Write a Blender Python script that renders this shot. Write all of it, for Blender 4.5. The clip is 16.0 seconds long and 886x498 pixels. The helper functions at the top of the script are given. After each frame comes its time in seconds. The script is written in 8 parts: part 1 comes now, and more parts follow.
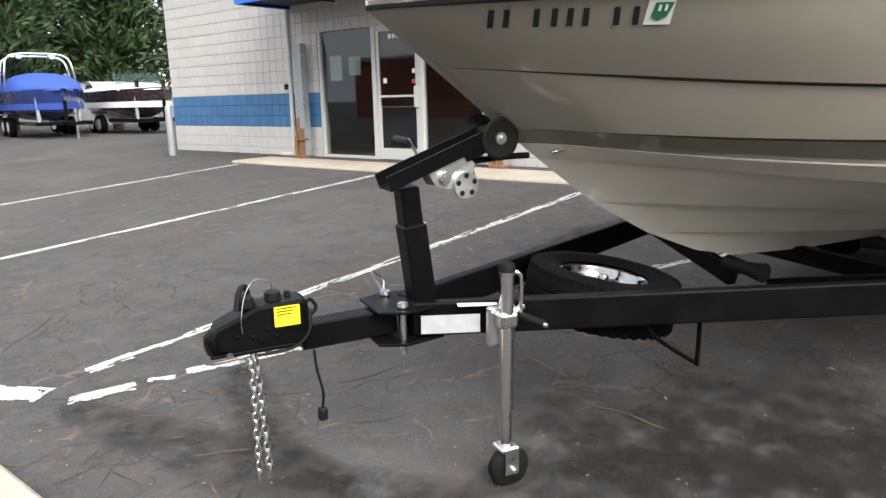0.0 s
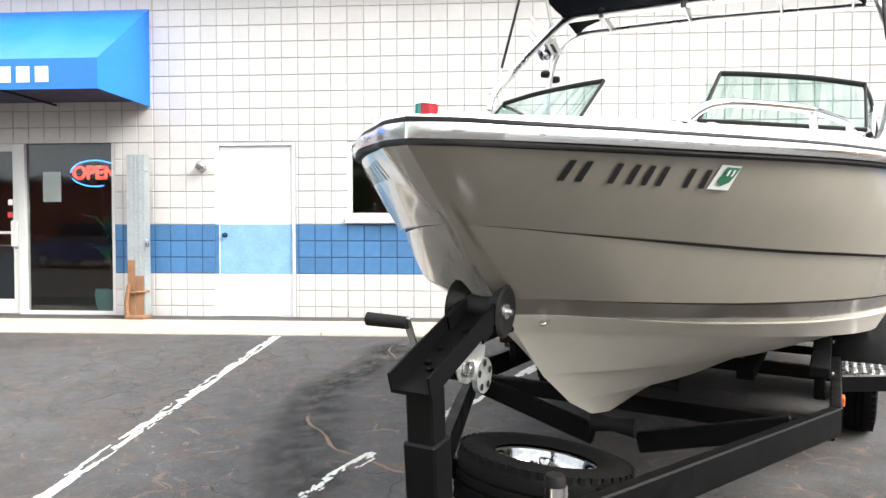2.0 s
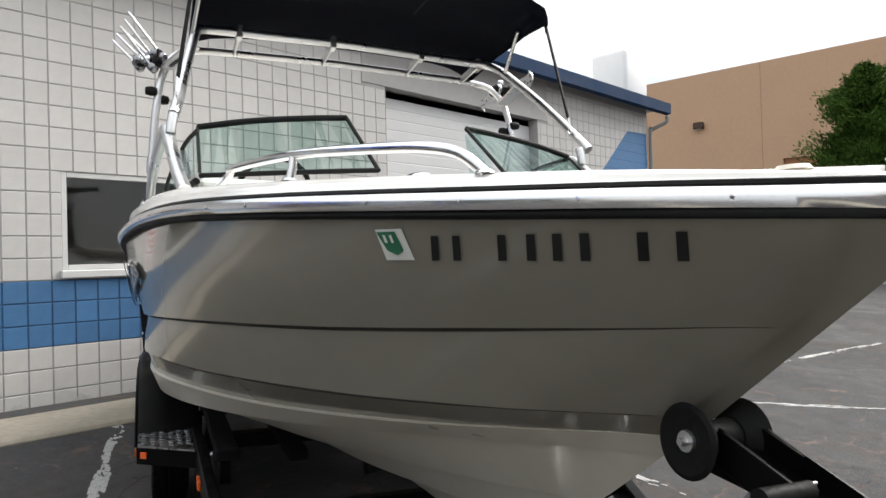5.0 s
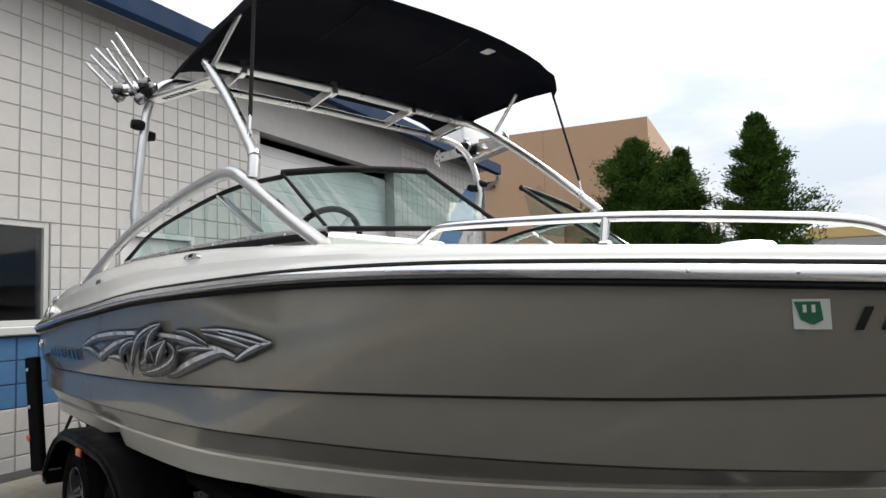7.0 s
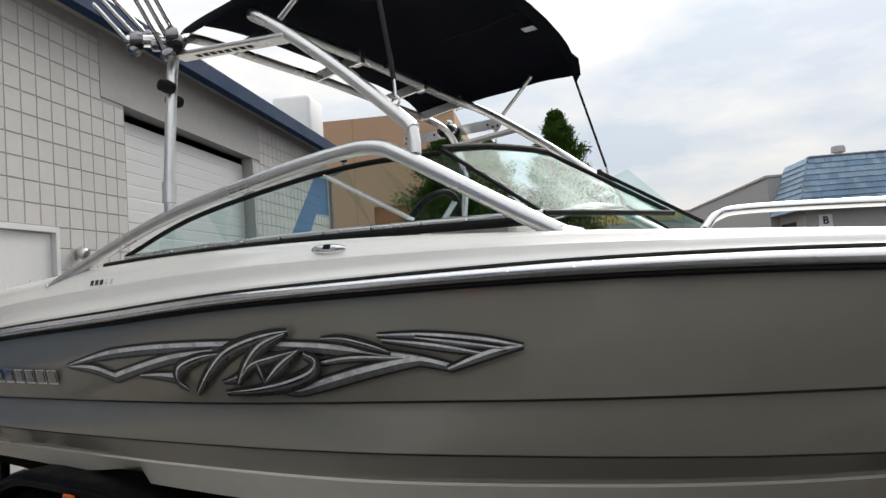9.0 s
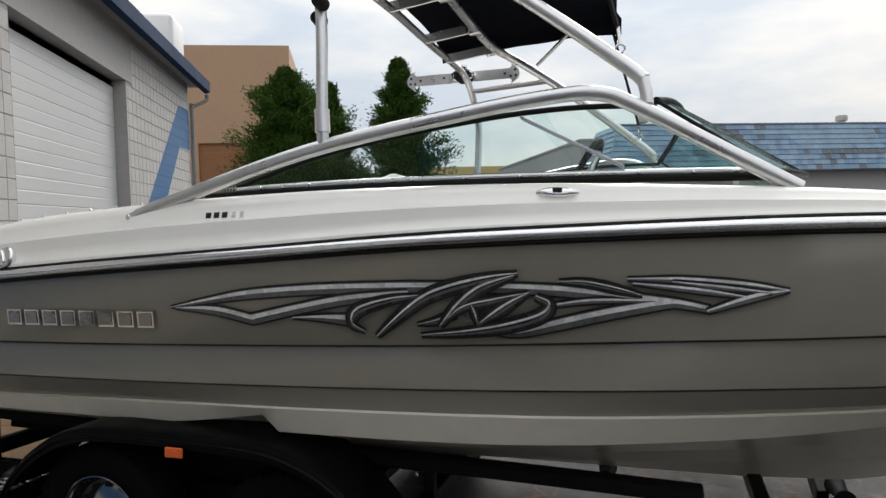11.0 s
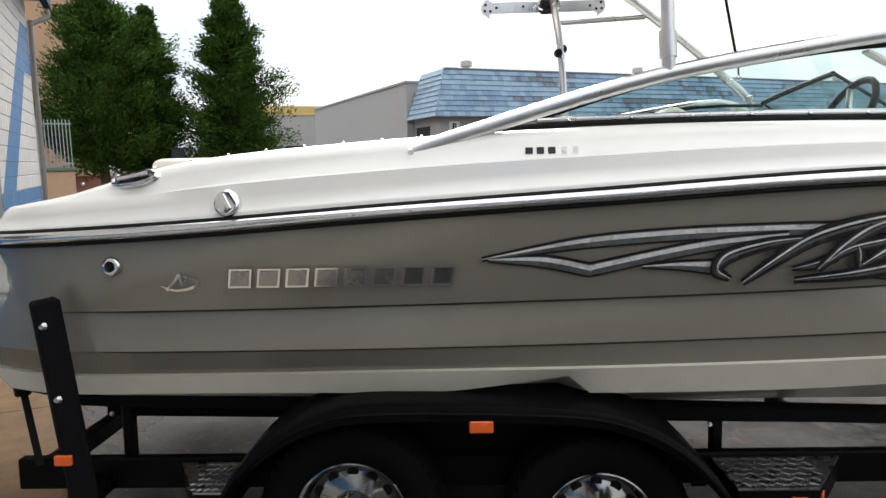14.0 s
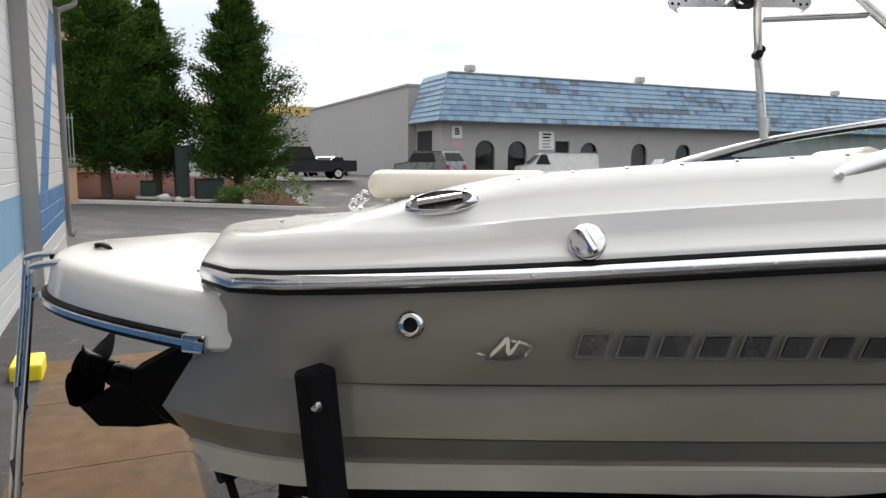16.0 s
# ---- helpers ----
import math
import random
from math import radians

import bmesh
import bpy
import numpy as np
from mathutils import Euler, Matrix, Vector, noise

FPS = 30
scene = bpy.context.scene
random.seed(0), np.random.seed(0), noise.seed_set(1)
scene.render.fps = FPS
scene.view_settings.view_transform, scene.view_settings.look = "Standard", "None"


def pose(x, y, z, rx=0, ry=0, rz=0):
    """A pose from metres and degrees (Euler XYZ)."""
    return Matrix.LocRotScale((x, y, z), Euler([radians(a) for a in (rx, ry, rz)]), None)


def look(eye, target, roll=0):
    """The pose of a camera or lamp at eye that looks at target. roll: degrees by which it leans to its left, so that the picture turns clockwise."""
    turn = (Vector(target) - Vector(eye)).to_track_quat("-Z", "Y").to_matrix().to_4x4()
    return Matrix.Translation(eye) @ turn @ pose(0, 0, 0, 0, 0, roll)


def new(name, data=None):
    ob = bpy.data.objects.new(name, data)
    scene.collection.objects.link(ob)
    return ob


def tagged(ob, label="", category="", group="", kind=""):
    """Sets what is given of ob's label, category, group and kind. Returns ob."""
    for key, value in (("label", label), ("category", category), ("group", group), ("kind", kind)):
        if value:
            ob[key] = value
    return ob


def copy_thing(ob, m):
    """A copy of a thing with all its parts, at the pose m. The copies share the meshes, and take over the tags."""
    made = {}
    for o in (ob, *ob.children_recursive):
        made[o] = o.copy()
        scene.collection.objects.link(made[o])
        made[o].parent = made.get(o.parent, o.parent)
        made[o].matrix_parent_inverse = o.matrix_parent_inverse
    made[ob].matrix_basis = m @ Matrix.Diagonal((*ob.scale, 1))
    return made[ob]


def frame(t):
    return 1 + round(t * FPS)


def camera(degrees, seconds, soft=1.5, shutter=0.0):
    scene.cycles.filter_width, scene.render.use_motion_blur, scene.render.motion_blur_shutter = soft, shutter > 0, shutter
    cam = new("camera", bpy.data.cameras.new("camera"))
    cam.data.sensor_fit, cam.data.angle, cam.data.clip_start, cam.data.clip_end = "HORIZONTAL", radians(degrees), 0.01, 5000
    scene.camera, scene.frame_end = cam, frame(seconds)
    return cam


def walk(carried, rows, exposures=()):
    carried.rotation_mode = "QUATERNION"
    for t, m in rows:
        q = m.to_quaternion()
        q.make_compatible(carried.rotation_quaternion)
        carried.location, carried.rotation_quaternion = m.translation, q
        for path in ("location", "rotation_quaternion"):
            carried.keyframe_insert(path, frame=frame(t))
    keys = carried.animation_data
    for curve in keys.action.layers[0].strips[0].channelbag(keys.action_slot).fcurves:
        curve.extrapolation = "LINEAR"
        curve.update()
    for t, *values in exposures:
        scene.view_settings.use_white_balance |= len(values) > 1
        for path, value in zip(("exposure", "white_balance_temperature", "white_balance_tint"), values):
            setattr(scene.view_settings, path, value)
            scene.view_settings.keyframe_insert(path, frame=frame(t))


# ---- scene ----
cam = camera(64.5, 16.0)
PATH = [
    (0, (3.841, -8.572, 1.169), (2.601, -7.06, 0.747), -1.4),
    (0.5, (3.485, -8.605, 1.148), (2.486, -6.921, 0.742), -0.4),
    (1, (3.112, -8.563, 1.162), (2.301, -6.777, 0.773), 0.0),
    (1.5, (2.762, -8.486, 1.204), (2.262, -6.563, 0.975), 2.2),
    (2, (2.4, -8.476, 1.254), (2.254, -6.482, 1.197), 0.0),
    (2.5, (2.092, -8.383, 1.281), (2.22, -6.388, 1.359), 0.8),
    (3, (1.79, -8.242, 1.293), (2.225, -6.297, 1.45), 1.2),
    (3.5, (1.526, -7.997, 1.295), (2.103, -6.085, 1.396), -0.5),
    (3.9, (1.405, -7.66, 1.272), (2.073, -5.787, 1.481), -1.3),
    (4, (1.395, -7.561, 1.305), (2.214, -5.758, 1.585), -1.1),
    (4.5, (1.181, -7.316, 1.364), (2.295, -5.678, 1.637), 0.2),
    (5, (0.954, -7.062, 1.404), (2.421, -5.703, 1.433), -1.6),
    (5.2, (0.894, -6.957, 1.404), (2.38, -5.621, 1.489), -0.9),
    (7.3, (0.205, -5.728, 1.489), (2.058, -4.999, 1.679), -2.3),
    (7.5, (0.153, -5.59, 1.472), (2.029, -4.932, 1.688), -2.8),
    (8, (0.114, -5.223, 1.535), (2.04, -4.7, 1.659), -4.4),
    (8.5, (0.135, -4.871, 1.523), (2.095, -4.516, 1.709), -4.6),
    (8.7, (0.173, -4.749, 1.55), (2.141, -4.417, 1.683), -4.2),
    (10.8, (0.158, -3.308, 1.584), (2.144, -3.528, 1.674), 1.0),
    (11, (0.158, -3.203, 1.61), (2.139, -3.464, 1.53), -1.5),
    (11.5, (0.203, -2.906, 1.593), (2.179, -3.163, 1.421), -0.7),
    (12, (0.312, -2.632, 1.616), (2.282, -2.905, 1.41), 0.2),
    (12.5, (0.433, -2.338, 1.605), (2.358, -2.804, 1.328), -1.1),
    (13, (0.59, -2.07, 1.617), (2.511, -2.558, 1.351), -0.4),
    (13.5, (0.788, -1.808, 1.656), (2.686, -2.384, 1.4), -0.2),
    (14, (0.935, -1.506, 1.634), (2.753, -2.298, 1.379), -1.2),
    (14.5, (1.129, -1.293, 1.686), (2.924, -2.135, 1.42), 0.1),
    (15, (1.378, -1.104, 1.674), (3.202, -1.886, 1.428), -0.1),
    (15.5, (1.668, -0.922, 1.681), (3.496, -1.698, 1.449), -0.5),
    (16, (1.972, -0.794, 1.685), (3.772, -1.63, 1.441), 0.3),
]
walk(cam, [(t, look(eye, target, roll)) for t, eye, target, roll in PATH],
     [(0, 0.94), (0.5, 1.34), (1.0, 1.74), (1.5, 1.78), (2.0, 1.60), (2.5, 1.42), (3.5, 1.0), (4.5, 0.56), (5.2, 0.42), (7.3, 0.2), (8.7, -0.02), (11.0, -0.06), (12.5, 0.38), (13.5, 0.55), (16.0, 0.36)])

# ---- light: bright overcast sky ----
world = bpy.data.worlds.new("sky")
scene.world = world
world.use_nodes = True
wn = world.node_tree.nodes
wl = world.node_tree.links
sky = wn.new("ShaderNodeTexSky")
sky.sky_type = "NISHITA"
sky.sun_disc = False
sky.sun_elevation = radians(41)
sky.sun_rotation = radians(125)
sky.dust_density = 3.0
tc = wn.new("ShaderNodeTexCoord")
cl = wn.new("ShaderNodeTexNoise")
cl.inputs["Scale"].default_value = 2.6
cl.inputs["Detail"].default_value = 6.0
cl.inputs["Roughness"].default_value = 0.55
cm = wn.new("ShaderNodeMapping")
cm.inputs["Scale"].default_value = (1, 1, 3.2)
cr = wn.new("ShaderNodeValToRGB")
cr.color_ramp.elements[0].position = 0.38
cr.color_ramp.elements[0].color = (9.0, 10.0, 11.2, 1)
cr.color_ramp.elements[1].position = 0.58
cr.color_ramp.elements[1].color = (13.2, 13.0, 12.6, 1)
mx = wn.new("ShaderNodeMixRGB")
mx.inputs[0].default_value = 0.9
wl.new(tc.outputs["Generated"], cm.inputs["Vector"])
wl.new(cm.outputs["Vector"], cl.inputs["Vector"])
wl.new(cl.outputs["Fac"], cr.inputs["Fac"])
wl.new(sky.outputs["Color"], mx.inputs[1])
wl.new(cr.outputs["Color"], mx.inputs[2])
# an overcast sky is brighter overhead than at the horizon
up = wn.new("ShaderNodeSeparateXYZ")
wl.new(tc.outputs["Generated"], up.inputs[0])
grade = wn.new("ShaderNodeMapRange")
grade.inputs["To Min"].default_value = 0.72
grade.inputs["To Max"].default_value = 1.52
wl.new(up.outputs["Z"], grade.inputs["Value"])
dome = wn.new("ShaderNodeVectorMath")
dome.operation = "SCALE"
wl.new(mx.outputs["Color"], dome.inputs[0])
wl.new(grade.outputs["Result"], dome.inputs["Scale"])
wl.new(dome.outputs["Vector"], wn["Background"].inputs["Color"])
wn["Background"].inputs["Strength"].default_value = 0.09

sun = new("sun", bpy.data.lights.new("sun", "SUN"))
sun.data.energy = 3.6
sun.data.angle = radians(40)
sun.data.color = (1.0, 0.96, 0.9)
sun.matrix_basis = look((0, 0, 0), (-0.72, 0.24, -0.66))
scene.view_settings.exposure = 0.0

# ---- materials ----
def mat(name, color, rough=0.5, metal=0.0, var=0.12, scale=8.0, bump=0.0, bump_scale=60.0, coat=0.0, fine=None, spec=0.5, rvar=0.1):
    m = bpy.data.materials.new(name)
    m.use_nodes = True
    n, l = m.node_tree.nodes, m.node_tree.links
    b = n["Principled BSDF"]
    b.inputs["Roughness"].default_value = rough
    b.inputs["Metallic"].default_value = metal
    b.inputs["Coat Weight"].default_value = coat
    b.inputs["Coat Roughness"].default_value = 0.05
    b.inputs["Specular IOR Level"].default_value = spec
    c = n.new("ShaderNodeTexCoord")
    t1 = n.new("ShaderNodeTexNoise")
    t1.inputs["Scale"].default_value = scale
    t1.inputs["Detail"].default_value = 5
    t2 = n.new("ShaderNodeTexNoise")
    t2.inputs["Scale"].default_value = fine or scale * 9
    t2.inputs["Detail"].default_value = 3
    l.new(c.outputs["Object"], t1.inputs["Vector"])
    l.new(c.outputs["Object"], t2.inputs["Vector"])
    add = n.new("ShaderNodeMath")
    add.operation = "MULTIPLY_ADD"
    add.inputs[1].default_value = 0.5
    l.new(t2.outputs["Fac"], add.inputs[0])
    half = n.new("ShaderNodeMath")
    half.operation = "MULTIPLY"
    half.inputs[1].default_value = 0.5
    l.new(t1.outputs["Fac"], half.inputs[0])
    l.new(half.outputs[0], add.inputs[2])
    ramp = n.new("ShaderNodeValToRGB")
    ramp.color_ramp.elements[0].position = 0.3
    ramp.color_ramp.elements[1].position = 0.7
    ramp.color_ramp.elements[0].color = (*[v * (1 - var) for v in color], 1)
    ramp.color_ramp.elements[1].color = (*[min(1, v * (1 + var)) for v in color], 1)
    l.new(add.outputs[0], ramp.inputs["Fac"])
    l.new(ramp.outputs["Color"], b.inputs["Base Color"])
    if rvar:
        mr = n.new("ShaderNodeMapRange")
        mr.inputs["From Min"].default_value = 0.3
        mr.inputs["From Max"].default_value = 0.7
        mr.inputs["To Min"].default_value = max(0.02, rough - rvar)
        mr.inputs["To Max"].default_value = min(1, rough + rvar)
        l.new(t1.outputs["Fac"], mr.inputs["Value"])
        l.new(mr.outputs["Result"], b.inputs["Roughness"])
    if bump:
        t3 = n.new("ShaderNodeTexNoise")
        t3.inputs["Scale"].default_value = bump_scale
        t3.inputs["Detail"].default_value = 4
        l.new(c.outputs["Object"], t3.inputs["Vector"])
        bp = n.new("ShaderNodeBump")
        bp.inputs["Strength"].default_value = bump
        bp.inputs["Distance"].default_value = 0.01
        l.new(t3.outputs["Fac"], bp.inputs["Height"])
        l.new(bp.outputs["Normal"], b.inputs["Normal"])
    return m


def glass(name, tint=(0.8, 0.95, 0.93), rough=0.02, ior=1.45):
    m = bpy.data.materials.new(name)
    m.use_nodes = True
    b = m.node_tree.nodes["Principled BSDF"]
    b.inputs["Base Color"].default_value = (*tint, 1)
    b.inputs["Roughness"].default_value = rough
    b.inputs["Transmission Weight"].default_value = 1.0
    b.inputs["IOR"].default_value = ior
    return m


def clear_glass(name, tint, gloss):
    """A thin pane: tinted see-through with a share of mirror that grows to the edge."""
    m = bpy.data.materials.new(name)
    m.use_nodes = True
    n, l = m.node_tree.nodes, m.node_tree.links
    n.remove(n["Principled BSDF"])
    tr = n.new("ShaderNodeBsdfTransparent")
    tr.inputs["Color"].default_value = (*tint, 1)
    gl = n.new("ShaderNodeBsdfGlossy")
    gl.inputs["Roughness"].default_value = 0.015
    fr = n.new("ShaderNodeLayerWeight")
    fr.inputs["Blend"].default_value = 0.5
    p = n.new("ShaderNodeMath")
    p.operation = "POWER"
    p.inputs[1].default_value = 4.0
    k = n.new("ShaderNodeMath")
    k.operation = "MULTIPLY_ADD"
    k.inputs[1].default_value = gloss
    k.inputs[2].default_value = 0.025
    mix = n.new("ShaderNodeMixShader")
    l.new(fr.outputs["Facing"], p.inputs[0])
    l.new(p.outputs[0], k.inputs[0])
    l.new(k.outputs[0], mix.inputs[0])
    l.new(tr.outputs["BSDF"], mix.inputs[1])
    l.new(gl.outputs["BSDF"], mix.inputs[2])
    l.new(mix.outputs["Shader"], n["Material Output"].inputs["Surface"])
    return m


def asphalt():
    """Dark aggregate with damp dark stains and patches of brown dust."""
    m = mat("asphalt", (0.060, 0.060, 0.062), 0.62, 0, 0.30, 5.0, 0.7, 150, fine=95, rvar=0, spec=0.12)
    n, l = m.node_tree.nodes, m.node_tree.links
    b = n["Principled BSDF"]
    base = b.inputs["Base Color"].links[0].from_socket
    c = n.new("ShaderNodeTexCoord")

    def mask(scale, lo, hi, off):
        mp = n.new("ShaderNodeMapping")
        mp.inputs["Location"].default_value = off
        t = n.new("ShaderNodeTexNoise")
        t.inputs["Scale"].default_value = scale
        t.inputs["Detail"].default_value = 9
        t.inputs["Roughness"].default_value = 0.62
        t.inputs["Distortion"].default_value = 0.6
        r = n.new("ShaderNodeMapRange")
        r.inputs["From Min"].default_value = lo
        r.inputs["From Max"].default_value = hi
        l.new(c.outputs["Object"], mp.inputs["Vector"])
        l.new(mp.outputs["Vector"], t.inputs["Vector"])
        l.new(t.outputs["Fac"], r.inputs["Value"])
        return r.outputs["Result"]

    def mix(a, color, fac, most):
        k = n.new("ShaderNodeMath")
        k.operation = "MULTIPLY"
        k.inputs[1].default_value = most
        l.new(fac, k.inputs[0])
        x = n.new("ShaderNodeMixRGB")
        x.inputs[2].default_value = (*color, 1)
        l.new(k.outputs[0], x.inputs[0])
        l.new(a, x.inputs[1])
        return x.outputs["Color"]

    damp = mask(0.55, 0.50, 0.62, (3.1, 0.7, 0))
    dust = mask(0.9, 0.53, 0.70, (9.3, 4.2, 0))
    pale = mask(0.35, 0.48, 0.66, (1.7, 8.2, 0))
    speck = mask(26, 0.60, 0.70, (0, 0, 0))
    out = mix(base, (0.087, 0.088, 0.090), pale, 0.7)
    out = mix(out, (0.071, 0.059, 0.050), dust, 0.6)
    out = mix(out, (0.030, 0.030, 0.032), damp, 0.4)
    out = mix(out, (0.134, 0.131, 0.124), speck, 0.35)
    out = mix(out, (0.175, 0.165, 0.151), mask(90, 0.63, 0.70, (5.5, 1, 0)), 0.6)
    out = mix(out, (0.018, 0.018, 0.020), mask(60, 0.60, 0.68, (2.5, 7, 0)), 0.6)
    out = mix(out, (0.081, 0.062, 0.051), mask(6, 0.50, 0.64, (4.1, 2.2, 0)), 0.45)
    out = mix(out, (0.094, 0.084, 0.076), mask(17, 0.53, 0.62, (7.7, 3.4, 0)), 0.45)
    # crazed cracks with pinkish grit in them
    nz = n.new("ShaderNodeTexNoise")
    nz.inputs["Scale"].default_value = 5
    nz.inputs["Detail"].default_value = 6
    l.new(c.outputs["Object"], nz.inputs["Vector"])
    wob = n.new("ShaderNodeMixRGB")
    wob.blend_type = "LINEAR_LIGHT"
    wob.inputs[0].default_value = 0.10
    l.new(c.outputs["Object"], wob.inputs[1])
    l.new(nz.outputs["Color"], wob.inputs[2])
    vo = n.new("ShaderNodeTexVoronoi")
    vo.feature = "DISTANCE_TO_EDGE"
    vo.inputs["Scale"].default_value = 2.6
    l.new(wob.outputs["Color"], vo.inputs["Vector"])

    def near(width, zone):
        e = n.new("ShaderNodeMapRange")
        e.inputs["From Min"].default_value = width
        e.inputs["From Max"].default_value = width * 0.35
        l.new(vo.outputs["Distance"], e.inputs["Value"])
        k = n.new("ShaderNodeMath")
        k.operation = "MULTIPLY"
        l.new(e.outputs["Result"], k.inputs[0])
        l.new(zone, k.inputs[1])
        return k.outputs[0]

    worn = mask(0.45, 0.49, 0.60, (6.6, 1.3, 0))
    out = mix(out, (0.155, 0.111, 0.091), near(0.035, mask(3.2, 0.52, 0.62, (1, 5, 0))), 0.7)
    out = mix(out, (0.015, 0.014, 0.013), near(0.014, worn), 0.75)
    l.new(out, b.inputs["Base Color"])
    g = n.new("ShaderNodeMapRange")
    g.inputs["To Min"].default_value = 0.9
    g.inputs["To Max"].default_value = 0.6
    l.new(damp, g.inputs["Value"])
    l.new(g.outputs["Result"], b.inputs["Roughness"])
    return m


M_ASPHALT = asphalt()
M_CONC = mat("concrete", (0.33, 0.295, 0.24), 0.85, 0, 0.2, 1.6, 0.3, 90, spec=0.2)
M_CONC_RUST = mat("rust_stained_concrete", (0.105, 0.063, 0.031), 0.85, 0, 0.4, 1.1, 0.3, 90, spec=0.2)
M_CURB = mat("curb_concrete", (0.42, 0.41, 0.38), 0.85, 0, 0.2, 2, 0.3, 80)
M_PAINTLINE = mat("line_paint", (0.43, 0.43, 0.415), 0.7, 0, 0.2, 7, 0.3, 120)
M_WALL = mat("white_block_paint", (0.46, 0.447, 0.435), 0.75, 0, 0.06, 1.3, 0.35, 160)
M_MORTAR = mat("painted_joint", (0.31, 0.305, 0.30), 0.85, 0, 0.1, 2)
M_BLUEJOINT = mat("blue_painted_joint", (0.018, 0.06, 0.14), 0.8, 0, 0.1, 2)
M_BLUE = mat("blue_block_paint", (0.038, 0.13, 0.28), 0.65, 0, 0.14, 1.3, 0.35, 160)
M_WHITEDOOR = mat("white_door_paint", (0.56, 0.56, 0.565), 0.5, 0, 0.04, 3)
M_BLUEDOOR = mat("faded_blue_door_paint", (0.17, 0.32, 0.46), 0.5, 0, 0.16, 5)
M_GREYWALL = mat("grey_stucco", (0.37, 0.36, 0.35), 0.85, 0, 0.07, 1.0, 0.3, 90)
M_EAVE = mat("blue_metal_fascia", (0.009, 0.030, 0.078), 0.75, 0, 0.15, 3, spec=0.15)
M_ALU = mat("satin_aluminium", (0.62, 0.62, 0.62), 0.32, 1.0, 0.06, 6)
M_WINFRAME = mat("white_aluminium_frame", (0.50, 0.50, 0.49), 0.45, 0.0, 0.05, 6)
M_CHROME = mat("chrome", (0.72, 0.72, 0.72), 0.09, 1.0, 0.04, 6, rvar=0.04)
# a darker, mottled chrome for the rack clamps and fork bases
M_DARKCHROME = mat("dark_chrome", (0.22, 0.22, 0.23), 0.16, 1.0, 0.35, 22, rvar=0.06)
# rim chrome darkened in its colour for the shade about the wheels
M_RIM = mat("shaded_chrome_rim", (0.28, 0.28, 0.28), 0.12, 1.0, 0.15, 9, rvar=0.05)
M_ZINC = mat("zinc_plate", (0.55, 0.55, 0.55), 0.33, 1.0, 0.14, 14)
M_BEAD = mat("dull_chrome_bead", (0.74, 0.74, 0.74), 0.22, 1.0, 0.03, 14, rvar=0.02)
M_GEL = mat("white_gelcoat", (0.83, 0.81, 0.765), 0.22, 0, 0.02, 2, coat=0.5, rvar=0.05)
M_TAUPE = mat("taupe_gelcoat", (0.215, 0.199, 0.163), 0.2, 0, 0.05, 1.2, coat=0.4, rvar=0.06)
M_BOTTOM = mat("cream_gelcoat_bottom", (0.62, 0.58, 0.495), 0.3, 0, 0.05, 1.5, coat=0.3, rvar=0.03)
M_BLACK = mat("black_trailer_paint", (0.0028, 0.0028, 0.003), 0.42, 0, 0.4, 8, spec=0.09)
M_RUBBER = mat("black_rubber", (0.008, 0.008, 0.008), 0.6, 0, 0.25, 12, 0.2, 60, spec=0.13)
M_TYRE = mat("tyre_rubber", (0.0045, 0.0045, 0.0045), 0.85, 0, 0.25, 12, 0.3, 80, spec=0.06)
M_CANVAS = mat("navy_black_canvas", (0.007, 0.008, 0.013), 0.9, 0, 0.25, 4, 0.5, 240, spec=0.12)
M_GLASS = clear_glass("windshield_glass", (0.76, 0.875, 0.86), 0.3)
M_GLASS_FRONT = clear_glass("front_windshield_glass", (0.70, 0.83, 0.80), 0.14)
M_DARKGLASS = glass("window_glass", (0.5, 0.55, 0.55))
M_DARK = mat("dark_interior", (0.02, 0.02, 0.02), 0.9)
M_AWNING = mat("blue_awning_vinyl", (0.005, 0.13, 0.62), 0.4, 0, 0.08, 2)
M_WHITE = mat("white_paint", (0.75, 0.75, 0.75), 0.5, 0, 0.04, 6)
M_TAN = mat("tan_stucco", (0.45, 0.29, 0.185), 0.85, 0, 0.06, 0.6, 0.3, 60)
M_SHINGLE = mat("blue_shingle", (0.20, 0.32, 0.44), 0.8, 0, 0.25, 1.5)
M_LEAF = mat("cypress_foliage", (0.046, 0.088, 0.016), 0.85, 0, 0.8, 1.3, spec=0.05)
M_PINE = mat("dark_pine_foliage", (0.040, 0.066, 0.026), 0.8, 0, 0.6, 0.8, spec=0.2)
M_BARK = mat("bark", (0.10, 0.065, 0.045), 0.9, 0, 0.3, 6, 0.6, 30)
M_ORANGE = mat("amber_lens", (0.75, 0.12, 0.02), 0.25, 0, 0.08, 20)
M_YELLOW = mat("yellow_label", (0.85, 0.70, 0.02), 0.5, 0, 0.05, 12)
M_LABEL = mat("silver_label", (0.36, 0.37, 0.38), 0.45, 0, 0.2, 30)
M_VINYL = mat("cream_vinyl", (0.68, 0.63, 0.54), 0.45, 0, 0.05, 6)


# ---- mesh helpers ----
def part(name, bm, material, parent=None, label="", smooth=None):
    me = bpy.data.meshes.new(name)
    bmesh.ops.recalc_face_normals(bm, faces=bm.faces)
    bm.to_mesh(me)
    bm.free()
    me.materials.append(material)
    if smooth is not None:
        me.polygons.foreach_set("use_smooth", [True] * len(me.polygons))
        me.set_sharp_from_angle(angle=radians(smooth))
    ob = new(name, me)
    if parent is not None:
        ob.parent = parent
    if label:
        tagged(ob, label)
    return ob


